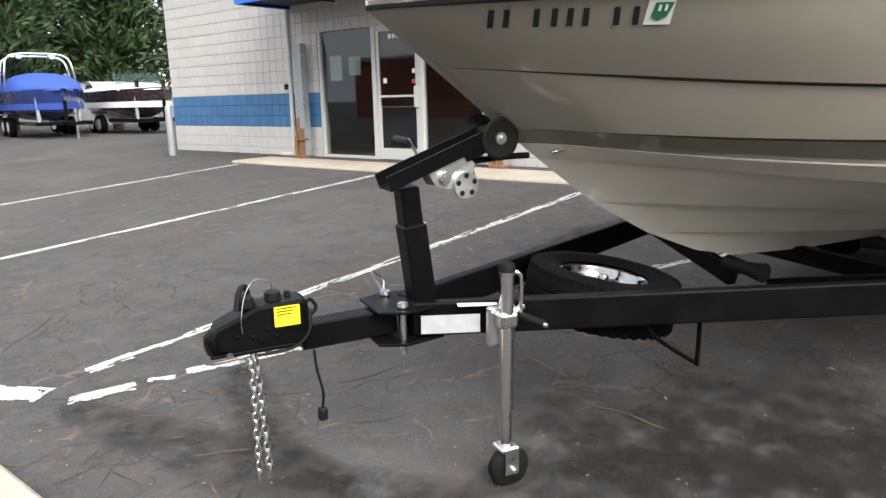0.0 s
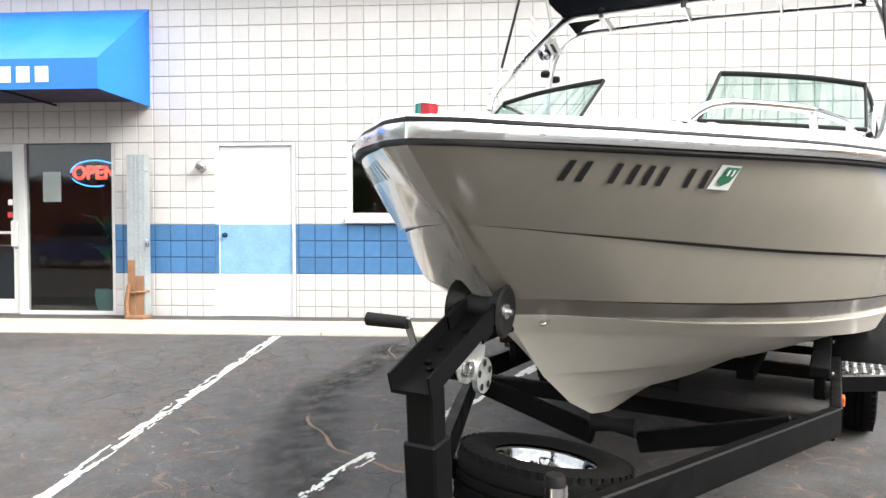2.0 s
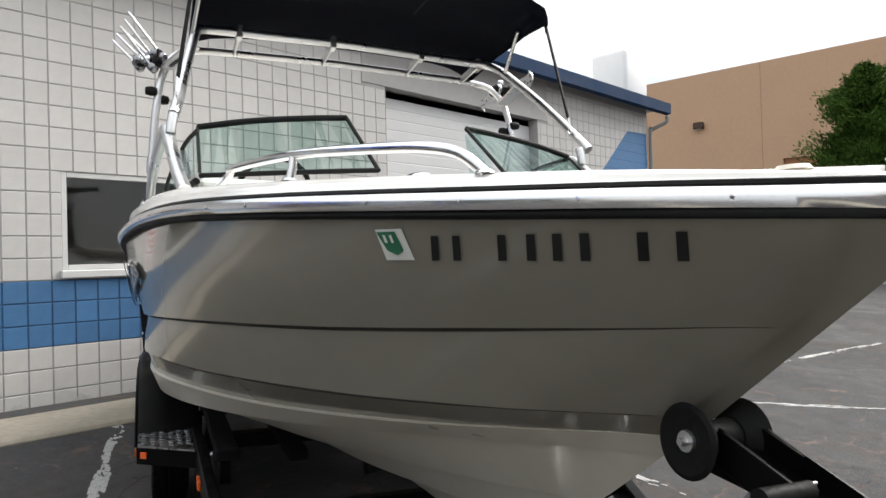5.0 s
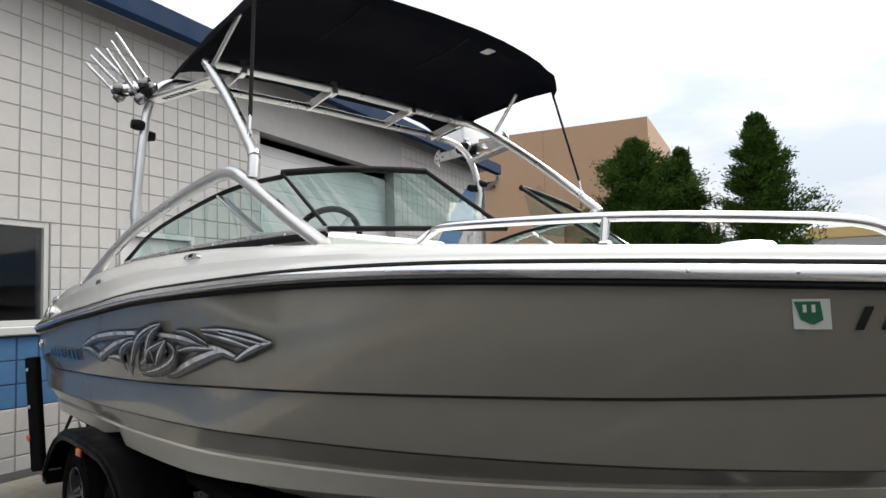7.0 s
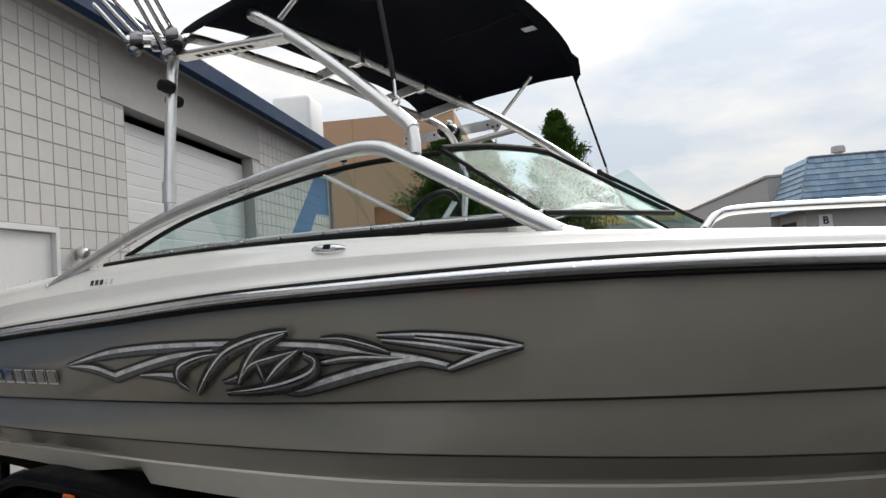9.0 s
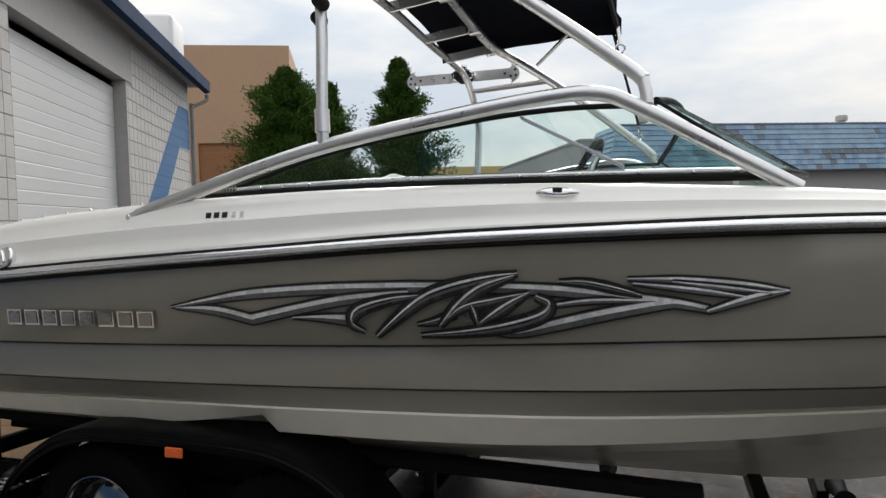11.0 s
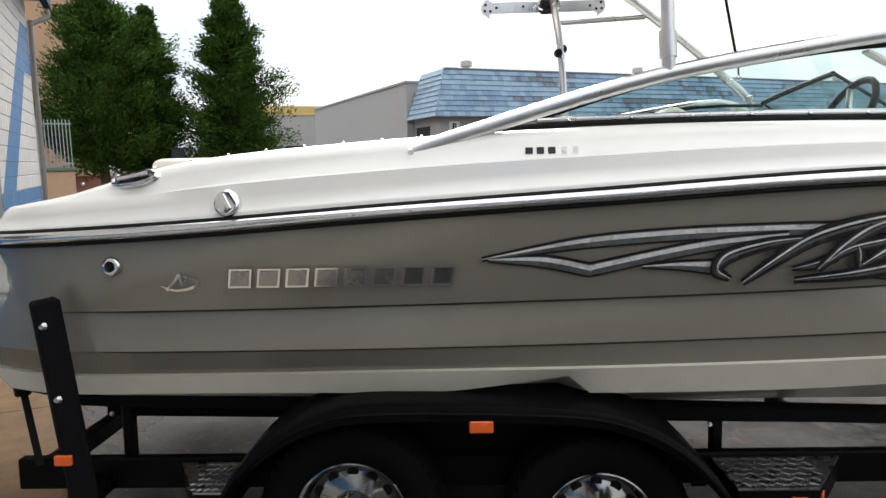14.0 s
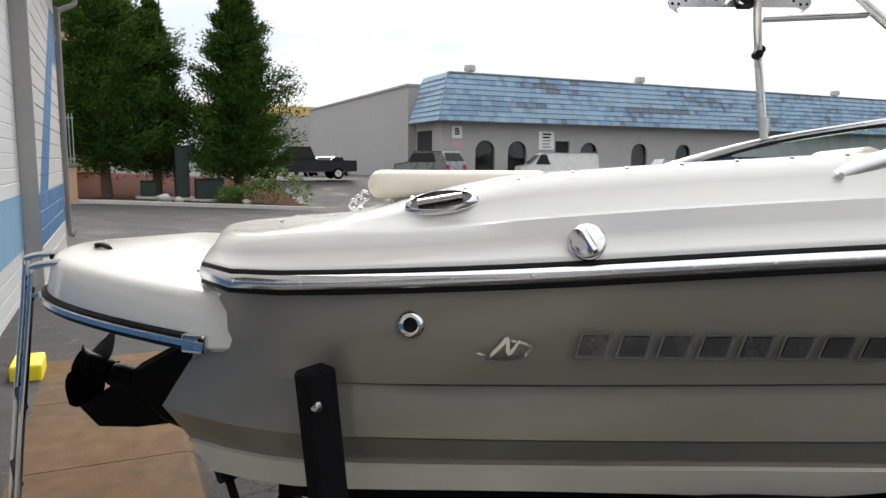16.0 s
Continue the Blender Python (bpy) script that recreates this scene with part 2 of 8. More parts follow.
def thing(name, m, label, category, group="", kind=""):
    e = new(name)
    e.empty_display_size = 0.1
    e.matrix_basis = m
    return tagged(e, label, category, group, kind)


def box(bm, x0, x1, y0, y1, z0, z1, bevel=0.0, m=None, seg=1):
    vs = [bm.verts.new((x, y, z)) for x in (x0, x1) for y in (y0, y1) for z in (z0, z1)]
    fs = [bm.faces.new([vs[i] for i in q]) for q in ((0, 1, 3, 2), (4, 6, 7, 5), (0, 4, 5, 1), (2, 3, 7, 6), (0, 2, 6, 4), (1, 5, 7, 3))]
    if bevel:
        es = list({e for f in fs for e in f.edges})
        out = bmesh.ops.bevel(bm, geom=es, offset=bevel, segments=seg, affect="EDGES", profile=0.5)
        vs = list({v for f in out["faces"] for v in f.verts} | {v for v in vs if v.is_valid})
    if m is not None:
        bmesh.ops.transform(bm, matrix=m, verts=vs)
    return bm


def bx(x0, x1, y0, y1, z0, z1, bevel=0.0, m=None, seg=1):
    return box(bmesh.new(), x0, x1, y0, y1, z0, z1, bevel, m, seg)


def tube(bm, pts, r, seg=10, cap=True, closed=False):
    """A round tube along points; r may be one number or one per point."""
    pts = [Vector(p) for p in pts]
    rings = []
    n = len(pts)
    up = Vector((0.13, 0.31, 0.94)).normalized()
    prev = None
    for i, p in enumerate(pts):
        a, b = pts[(i - 1) % n if closed else max(0, i - 1)], pts[(i + 1) % n if closed else min(n - 1, i + 1)]
        d = (b - a).normalized()
        if prev is None:
            s = d.cross(up)
            if s.length < 1e-3:
                s = d.cross(Vector((1, 0, 0)))
        else:
            s = prev - d * prev.dot(d)
        s.normalize()
        prev = s
        t = d.cross(s)
        q = r[i] if isinstance(r, (list, tuple)) else r
        rings.append([bm.verts.new(p + q * (math.cos(k * 2 * math.pi / seg) * s + math.sin(k * 2 * math.pi / seg) * t)) for k in range(seg)])
    for i in range(n if closed else n - 1):
        a, b = rings[i], rings[(i + 1) % n]
        for k in range(seg):
            bm.faces.new((a[k], a[(k + 1) % seg], b[(k + 1) % seg], b[k]))
    if cap and not closed:
        bm.faces.new(rings[0][::-1])
        bm.faces.new(rings[-1])
    return bm


def tb(pts, r, seg=10, closed=False):
    return tube(bmesh.new(), pts, r, seg, True, closed)


def spline(pts, n=8):
    """Catmull-Rom through the points."""
    P = [Vector(p) for p in pts]
    P = [2 * P[0] - P[1]] + P + [2 * P[-1] - P[-2]]
    out = []
    for i in range(1, len(P) - 2):
        for k in range(n):
            t = k / n
            a, b, c, d = P[i - 1], P[i], P[i + 1], P[i + 2]
            out.append(0.5 * (2 * b + (c - a) * t + (2 * a - 5 * b + 4 * c - d) * t * t + (3 * b - a - 3 * c + d) * t ** 3))
    return out + [P[-2]]


def loft(bm, rings, closed=False, capped=False):
    vr = [[bm.verts.new(p) for p in r] for r in rings]
    n = len(rings[0])
    for a, b in zip(vr, vr[1:]):
        for k in range(n if closed else n - 1):
            q = (a[k], a[(k + 1) % n], b[(k + 1) % n], b[k])
            if len({tuple(v.co) for v in q}) >= 3:
                try:
                    bm.faces.new(q)
                except ValueError:
                    pass
    if capped:
        bm.faces.new(vr[0][::-1])
        bm.faces.new(vr[-1])
    return bm


def lathe(bm, prof, m=None, seg=24, arc=None):
    """Profile of (radius, height) turned about z, then moved by m."""
    rings = []
    for k in range(seg + (1 if arc else 0)):
        a = (arc or 2 * math.pi) * k / seg
        rings.append([bm.verts.new((r * math.cos(a), r * math.sin(a), h)) for r, h in prof])
    new_v = [v for r in rings for v in r]
    for i in range(seg):
        a, b = rings[i], rings[(i + 1) % len(rings)]
        for k in range(len(prof) - 1):
            if prof[k][0] == 0 and prof[k + 1][0] == 0:
                continue
            bm.faces.new((a[k], b[k], b[k + 1], a[k + 1]))
    bmesh.ops.remove_doubles(bm, verts=new_v, dist=1e-6)
    new_v = [v for v in new_v if v.is_valid]
    if m is not None:
        bmesh.ops.transform(bm, matrix=m, verts=new_v)
    return bm


def lt(prof, m=None, seg=24, arc=None):
    return lathe(bmesh.new(), prof, m, seg, arc)


def prism(bm, poly, d0, d1, m=None, bevel=0.0):
    """A polygon in x, y, thick from d0 to d1 in z, then moved by m."""
    a = [bm.verts.new((x, y, d0)) for x, y in poly]
    b = [bm.verts.new((x, y, d1)) for x, y in poly]
    n = len(poly)
    fs = [bm.faces.new(a[::-1]), bm.faces.new(b)] + [bm.faces.new((a[i], a[(i + 1) % n], b[(i + 1) % n], b[i])) for i in range(n)]
    vs = a + b
    if bevel:
        es = list({e for f in fs for e in f.edges})
        out = bmesh.ops.bevel(bm, geom=es, offset=bevel, segments=1, affect="EDGES")
        vs = list({v for f in out["faces"] for v in f.verts} | {v for v in vs if v.is_valid})
    if m is not None:
        bmesh.ops.transform(bm, matrix=m, verts=vs)
    return bm


def pr(poly, d0, d1, m=None, bevel=0.0):
    return prism(bmesh.new(), poly, d0, d1, m, bevel)


def along(a, b, roll=0.0):
    """A pose at a with its z axis pointing to b."""
    a, b = Vector(a), Vector(b)
    return Matrix.Translation(a) @ (b - a).to_track_quat("Z", "Y").to_matrix().to_4x4() @ pose(0, 0, 0, 0, 0, roll)


def lerp_table(x, xs, ys):
    return float(np.interp(x, xs, ys))


def smooth_table(x, xs, ys):
    """Monotone-ish cubic through a short table."""
    if x <= xs[0]:
        return ys[0]
    if x >= xs[-1]:
        return ys[-1]
    i = max(k for k in range(len(xs) - 1) if xs[k] <= x)

    def slope(k):
        if k == 0 or k == len(xs) - 1:
            j = min(max(k, 1), len(xs) - 1)
            return (ys[j] - ys[j - 1]) / (xs[j] - xs[j - 1])
        return (ys[k + 1] - ys[k - 1]) / (xs[k + 1] - xs[k - 1])

    h = xs[i + 1] - xs[i]
    t = (x - xs[i]) / h
    return ((2 * t ** 3 - 3 * t * t + 1) * ys[i] + (t ** 3 - 2 * t * t + t) * h * slope(i)
            + (3 * t * t - 2 * t ** 3) * ys[i + 1] + (t ** 3 - t * t) * h * slope(i + 1))

# ---- ground ----
def ground_z(x, y):
    """The lot falls away from the shop front and climbs a little far behind it."""
    yy = min(0.0, max(-9.0, y))
    z = 0.17 + 0.055 * yy
    return z + min(0.95, 0.115 * max(0.0, x - 34.0))


def ground_sheet():
    xs = [-400, -150, -60, -30] + [i * 1.0 for i in range(-20, 60)] + [70, 100, 200, 400]
    ys = [-400, -150, -70, -40, -25, -18, -14] + [i * 0.5 for i in range(-22, 3)] + [5, 10, 20, 40, 80, 200, 400]
    bm = bmesh.new()
    loft(bm, [[(x, y, ground_z(x, y)) for y in ys] for x in xs])
    return part("ground", bm, M_ASPHALT, smooth=60)


tagged(ground_sheet(), "worn dark grey asphalt parking lot", "ground", kind="structure")

# ---- shop building ----
B = 0.2032
Z_SB, Z_ST, Z_H = 0.70, 0.70 + 3 * B, 0.70 + 8 * B
WALL_L, WALL_R, WALL_TOP = -10.83, 15.22, 4.55
GAR_L, GAR_R, GAR_H = 7.50, 11.10, 3.80
BASE = 0.15
D0, D1, W2 = -1.05, -0.035, 3.35
OPEN = [  # x0, x1, z0, z1 of the openings in the front wall
    (-5.95, -2.34, BASE, 2.40),
    (D0, D1, BASE, Z_H),
    (3 * B, 9 * B, Z_ST, Z_H),
    (W2, W2 + 6 * B, Z_ST, Z_H),
    (5.32, 6.335, BASE, Z_H),
    (GAR_L, GAR_R, -0.2, GAR_H),
]
DEPTH = 0.2


def wall_strips(y0, y1):
    """The front wall round its openings, as boxes that butt."""
    bm = bmesh.new()
    x = WALL_L
    for x0, x1, z0, z1 in sorted(OPEN):
        box(bm, x, x0, y0, y1, -0.6, WALL_TOP)
        box(bm, x0, x1, y0, y1, z1, WALL_TOP)
        if z0 > 0.2:
            box(bm, x0, x1, y0, y1, -0.6, z0)
        x = x1
    box(bm, x, WALL_R, y0, y1, -0.6, WALL_TOP)
    return bm


wall_front = tagged(part("wall_front", wall_strips(0.008, DEPTH), M_MORTAR), "white painted scored block wall with a blue stripe", "wall", kind="structure")
bm = bx(WALL_L, WALL_L + 0.2, DEPTH + 0.002, 14, -0.6, WALL_TOP)
box(bm, WALL_R - 0.2, WALL_R, DEPTH, 14, -0.6, WALL_TOP)
box(bm, WALL_L, WALL_R, 14, 14.2, -0.6, WALL_TOP)
tagged(part("wall_side", bm, M_WALL), "white painted block side walls", "wall", kind="structure")
# roof with fascia
bm = bx(WALL_L - 0.3, WALL_R + 0.4, -0.25, 14.4, WALL_TOP, WALL_TOP + 0.1)
tagged(part("ceiling", bm, M_GREYWALL), "flat roof deck over the shop", "roof", kind="structure")
roof = thing("roof_edge", pose(0, 0, 0), "dark blue metal roof edge along the shop", "roof edge", kind="structure")
prof = [(-0.25, WALL_TOP - 0.12), (-0.36, WALL_TOP - 0.10), (-0.36, WALL_TOP + 0.12), (0.2, WALL_TOP + 0.18), (0.2, WALL_TOP + 0.1), (-0.25, WALL_TOP + 0.05)]
bm = bmesh.new()
loft(bm, [[(x, y, z) for y, z in prof] for x in (WALL_L - 0.3, WALL_R + 0.45)], closed=True, capped=True)
part("fascia", bm, M_EAVE, roof)

# sidewalk along the front, in slabs with joints
walk_pave = thing("sidewalk", pose(0, 0, 0), "tan concrete sidewalk along the shop front", "sidewalk", kind="structure")
xs = [-7.15, -5.3, -3.5, -1.7, 0.55, 2.45, 4.3, 5.8, 6.9, 8.0]
for a, b in zip(xs, xs[1:]):
    bm = bmesh.new()
    prof = [(-1.12, -0.2), (-1.115, 0.12), (-1.10, 0.142), (-1.07, 0.15), (0.006, 0.158), (0.006, -0.2)]
    loft(bm, [[(x, y, z) for y, z in prof] for x in (a + 0.004, b - 0.004)], closed=True, capped=True)
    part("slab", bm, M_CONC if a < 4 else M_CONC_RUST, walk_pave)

# ---- shop front ----
GY = 0.07
shop = thing("shopfront", pose(0, 0, 0), "aluminium shopfront with a glass door and two panes", "shopfront", kind="structure")
SX = [-5.95, -4.60, -3.58, -2.34]
for x in (SX[0], SX[3]):
    s = 1 if x == SX[0] else -1
    part("mullion", bx(min(x, x + s * 0.05), max(x, x + s * 0.05), 0.02, 0.12, 0.16, 2.40, 0.004), M_WINFRAME, shop)
for x in (SX[1], SX[2]):
    part("mullion", bx(x - 0.045, x + 0.045, 0.02, 0.12, 0.16, 2.345, 0.004), M_WINFRAME, shop)
part("header", bx(SX[0] + 0.05, SX[3] - 0.05, 0.022, 0.118, 2.345, 2.40, 0.004), M_WINFRAME, shop)
for a, b in ((SX[0] + 0.05, SX[1] - 0.045), (SX[2] + 0.045, SX[3] - 0.05)):
    part("sill_bar", bx(a, b, 0.024, 0.116, 0.16, 0.215, 0.004), M_WINFRAME, shop)
    part("pane", bx(a, b, GY, GY + 0.008, 0.215, 2.345), M_DARKGLASS, shop).visible_shadow = False
door = thing("door_shop", pose(0, 0, 0), "glass shop door in a white aluminium frame", "door", kind="structure")
a, b = SX[1] + 0.05, SX[2] - 0.05
part("stile", bx(a, a + 0.06, 0.04, 0.085, 0.175, 2.335, 0.004), M_WINFRAME, door)
part("stile", bx(b - 0.075, b, 0.04, 0.085, 0.175, 2.335, 0.004), M_WINFRAME, door)
part("rail", bx(a + 0.06, b - 0.075, 0.042, 0.083, 0.175, 0.36, 0.004), M_WINFRAME, door)
part("rail", bx(a + 0.06, b - 0.075, 0.042, 0.083, 2.24, 2.335, 0.004), M_WINFRAME, door)
part("pane", bx(a + 0.06, b - 0.075, 0.06, 0.068, 0.36, 2.24), M_DARKGLASS, door).visible_shadow = False
part("push_bar", bx(a + 0.06, b - 0.075, 0.02, 0.04, 1.19, 1.225, 0.004), M_WINFRAME, door)
part("pull_handle", bx(b - 0.085, b + 0.005, 0.0, 0.04, 1.03, 1.36, 0.008), M_WINFRAME, door, "white pull plate")
part("lock", lt([(0, 0.012), (0.02, 0.01), (0.024, 0)], along((b - 0.035, 0.04, 1.02), (b - 0.035, -1, 1.02)), 12), M_CHROME, door)
for k in range(3):
    part("number_bar", bx(-4.28 + k * 0.085, -4.215 + k * 0.085, 0.056, 0.058, 2.12, 2.19), M_WHITE, door)
part("notice", bx(-4.42, -4.34, 0.056, 0.058, 1.42, 1.50), M_WHITE, door)
part("notice", bx(-3.78, -3.72, 0.056, 0.058, 1.56, 1.63), M_WHITE, door)
M_REDPRINT = mat("red_print", (0.45, 0.03, 0.03), 0.5, 0, 0.08, 20)
part("notice", bx(-3.79, -3.72, 0.056, 0.058, 1.40, 1.47), M_REDPRINT, door)
# things behind the glass
for x0, x1, z0, z1, m in ((-5.72, -5.42, 1.50, 1.92, M_WHITE), (-5.24, -4.96, 1.58, 1.88, M_WHITE), (-3.33, -3.09, 1.60, 1.98, M_WHITE)):
    tagged(part("paper_notice", bx(x0, x1, GY + 0.012, GY + 0.014, z0, z1), m), "white paper notice taped inside the glass", "notice")
tagged(part("counter", bx(-5.6, -3.2, 2.2, 2.8, 0.158, 1.15, 0.02), mat("dark_wood", (0.10, 0.05, 0.03), 0.5)), "dark wooden shop counter inside", "counter")
board = thing("sandwich_board", pose(0, 0, 0), "dark framed board leaning inside the shop window", "board")
part("panel", bx(-5.2, -4.1, 0.62, 0.64, 0.20, 1.02), mat("slate_board", (0.03, 0.04, 0.06), 0.5), board)
for x in (-5.21, -4.11):
    part("frame_bar", bx(x, x + 0.02, 0.605, 0.645, 0.158, 1.05), M_ALU, board)
part("frame_bar", bx(-5.19, -4.11, 0.607, 0.643, 1.021, 1.04), M_ALU, board)
pot = thing("potted_plant", pose(-2.72, 0.55, 0.158), "leafy plant in a pale teal pot", "plant")
part("pot", lt([(0, 0), (0.13, 0), (0.17, 0.08), (0.19, 0.22), (0.18, 0.30), (0.165, 0.30), (0.17, 0.22), (0, 0.2)], None, 24), mat("teal_pot", (0.22, 0.42, 0.38), 0.4), pot, smooth=40)
part("stem", tb([(0, 0, 0.2), (0.02, 0, 0.6), (-0.02, 0.02, 1.0)], 0.02, 8), M_BARK, pot, smooth=50)
rng = random.Random(5)
bm = bmesh.new()
for k in range(26):
    a, r, z = rng.random() * 6.28, 0.18 + rng.random() * 0.3, 0.75 + rng.random() * 0.5
    p0, p1 = Vector((0, 0, z - 0.1)), Vector((r * math.cos(a), r * math.sin(a) * 0.6, z + rng.random() * 0.15))
    q = Vector((-math.sin(a), math.cos(a), 0.3)) * 0.05
    mid = (p0 + p1) / 2 + Vector((0, 0, 0.08))
    vs = [bm.verts.new(p) for p in (p0, mid + q, p1, mid - q)]
    bm.faces.new(vs)
part("leaves", bm, mat("houseplant_leaf", (0.05, 0.16, 0.07), 0.5), pot)
# neon sign
def glow(name, color, strength):
    m = bpy.data.materials.new(name)
    m.use_nodes = True
    b = m.node_tree.nodes["Principled BSDF"]
    b.inputs["Base Color"].default_value = (*color, 1)
    b.inputs["Emission Color"].default_value = (*color, 1)
    b.inputs["Emission Strength"].default_value = strength
    return m


neon = thing("neon_sign", pose(-2.66, GY + 0.04, 1.96), "lit red and blue neon OPEN sign", "neon sign")
cu = bpy.data.curves.new("letters", "FONT")
cu.body = "OPEN"
cu.size = 0.235
cu.align_x, cu.align_y = "CENTER", "CENTER"
tmp = new("letters_tmp", cu)
dg = bpy.context.evaluated_depsgraph_get()
me = bpy.data.meshes.new_from_object(tmp.evaluated_get(dg))
bpy.data.objects.remove(tmp)
bm = bmesh.new()
bm.from_mesh(me)
edges = [(e.verts[0].co.copy(), e.verts[1].co.copy()) for e in bm.edges if len(e.link_faces) == 1]
bm.free()
bm = bmesh.new()
for a, b in edges:
    tube(bm, [(a.x * 0.95, 0, a.y), (b.x * 0.95, 0, b.y)], 0.006, 5)
part("letters", bm, glow("neon_red", (1.0, 0.05, 0.03), 3.0), neon)
for a0, a1 in ((0.15 * math.pi, 0.98 * math.pi), (1.12 * math.pi, 1.62 * math.pi)):
    part("ring", tb([(0.32 * math.cos(a), 0.005, 0.165 * math.sin(a)) for a in np.linspace(a0, a1, 24)], 0.008, 6), glow("neon_blue", (0.05, 0.25, 1.0), 2.2), neon)
part("back_frame", bx(-0.34, 0.34, 0.018, 0.024, -0.012, 0.0), M_RUBBER, neon)

# ---- awning ----
awn = thing("awning", pose(0, 0, 0), "bright blue vinyl awning over the shop entrance", "awning")
AX0, AX1, AD = -6.62, -1.87, 1.16
prof = [(-0.002, 3.97), (-AD, 3.10), (-AD, 2.77)]
bm = bmesh.new()
shell = prof + [(-AD + 0.008, 2.77), (-AD + 0.008, 3.094), (-0.002, 3.96)]
loft(bm, [[(x, y, z) for y, z in shell] for x in np.linspace(AX0, AX1, 13)], closed=True, capped=True)
part("cover", bm, M_AWNING, awn)
for x in (AX0 - 0.004, AX1):
    bm = bmesh.new()
    side = prof + [(-0.002, 2.77)]
    loft(bm, [[(x + d, y, z) for y, z in side] for d in (0.0, 0.004)], closed=True, capped=True)
    part("side_panel", bm, M_AWNING, awn)
for x in np.linspace(AX0 + 0.03, AX1 - 0.03, 5):
    part("frame_bar", tb([(x, -0.02, 2.80), (x, -AD + 0.03, 2.80), (x, -AD + 0.03, 3.08), (x, -0.02, 3.92)], 0.014, 8), M_RUBBER, awn, smooth=50)
# dark sheet closes the open underside; the shade is in its colour
part("soffit", bx(AX0 + 0.02, AX1 - 0.02, -AD + 0.03, -0.01, 2.835, 2.84), mat("awning_underside_shade", (0.03, 0.035, 0.06), 0.8), awn)
# lettering on the valance, as plain white shapes
for k in range(16):
    if k == 6:
        continue
    x = AX1 - 0.62 - k * 0.215
    h = 0.21 if k in (14, 9, 5) else 0.17
    part("letter_bar", bx(x - 0.075, x + 0.075, -AD - 0.006, -AD - 0.0045, 2.845, 2.845 + h, 0.0), M_WHITE, awn)

# ---- service door, windows ----
sd = thing("door_service", pose(0, 0, 0), "flush white metal door with a faded blue band", "door", kind="structure")
for x0, x1, z0, z1 in ((D0, D0 + 0.045, 0.16, Z_H), (D1 - 0.045, D1, 0.16, Z_H), (D0 + 0.045, D1 - 0.045, Z_H - 0.045, Z_H)):
    part("jamb", bx(x0, x1, 0.012, 0.10, z0, z1, 0.003), M_WHITEDOOR, sd)
part("leaf", bx(D0 + 0.05, D1 - 0.05, 0.04, 0.085, 0.17, Z_H - 0.05, 0.003), M_WHITEDOOR, sd)
part("band", bx(D0 + 0.05, D1 - 0.05, 0.036, 0.0395, Z_SB, Z_ST), M_BLUEDOOR, sd, "faded blue paint band")
part("band", bx(D0, D0 + 0.045, 0.008, 0.0118, Z_SB, Z_ST), M_BLUE, sd)
part("knob", lt([(0, 0.06), (0.022, 0.055), (0.028, 0.04), (0.012, 0.025), (0.012, 0.01), (0.03, 0.006), (0.032, 0)], along((D0 + 0.11, 0.036, 1.18), (D0 + 0.11, -1, 1.18)), 16), M_EAVE, sd, smooth=40)
part("deadbolt", lt([(0, 0.02), (0.022, 0.016), (0.028, 0)], along((D0 + 0.11, 0.038, 1.33), (D0 + 0.11, -1, 1.33)), 14), M_WHITEDOOR, sd, smooth=40)
for z in (0.45, 1.2, 2.0):
    part("hinge", tb([(D1 - 0.046, 0.03, z), (D1 - 0.046, 0.03, z + 0.1)], 0.008, 8), M_WHITEDOOR, sd)
side_door = thing("door_staff", pose(0, 0, 0), "plain white metal side door in a white frame", "door", kind="structure")
for x0, x1, z0, z1 in ((5.32, 5.375, 0.16, Z_H), (6.28, 6.335, 0.16, Z_H), (5.375, 6.28, Z_H - 0.055, Z_H)):
    part("jamb", bx(x0, x1, -0.012, 0.10, z0, z1, 0.004), M_WHITEDOOR, side_door)
part("leaf", bx(5.38, 6.275, 0.04, 0.085, 0.17, Z_H - 0.06, 0.003), M_WHITEDOOR, side_door)
part("knob", lt([(0, 0.06), (0.022, 0.055), (0.028, 0.04), (0.012, 0.025), (0.012, 0.01), (0.03, 0.006), (0.032, 0)], along((6.20, 0.038, 1.25), (6.20, -1, 1.25)), 16), mat("worn_brass", (0.42, 0.30, 0.12), 0.3, 0.9), side_door, "worn brass knob", smooth=40)
part("deadbolt", lt([(0, 0.02), (0.022, 0.016), (0.028, 0)], along((6.20, 0.038, 1.42), (6.20, -1, 1.42)), 14), M_ZINC, side_door, smooth=40)


def window(name, x0, x1):
    w = thing(name, pose(0, 0, 0), "fixed office window in a white frame with a sill", "window", kind="structure")
    t = 0.05
    for a, b, c, d in ((x0, x0 + t, Z_ST + 0.09, Z_H), (x1 - t, x1, Z_ST + 0.09, Z_H), (x0 + t, x1 - t, Z_H - t, Z_H), (x0 + t, x1 - t, Z_ST + 0.09, Z_ST + 0.14)):
        part("frame", bx(a, b, 0.015, 0.09, c, d, 0.004), M_WINFRAME, w)
    part("sill", bx(x0 - 0.03, x1 + 0.03, -0.05, 0.12, Z_ST + 0.01, Z_ST + 0.09, 0.012), M_WINFRAME, w)
    part("pane", bx(x0 + t, x1 - t, 0.05, 0.057, Z_ST + 0.14, Z_H - t), M_DARKGLASS, w).visible_shadow = False
    return w


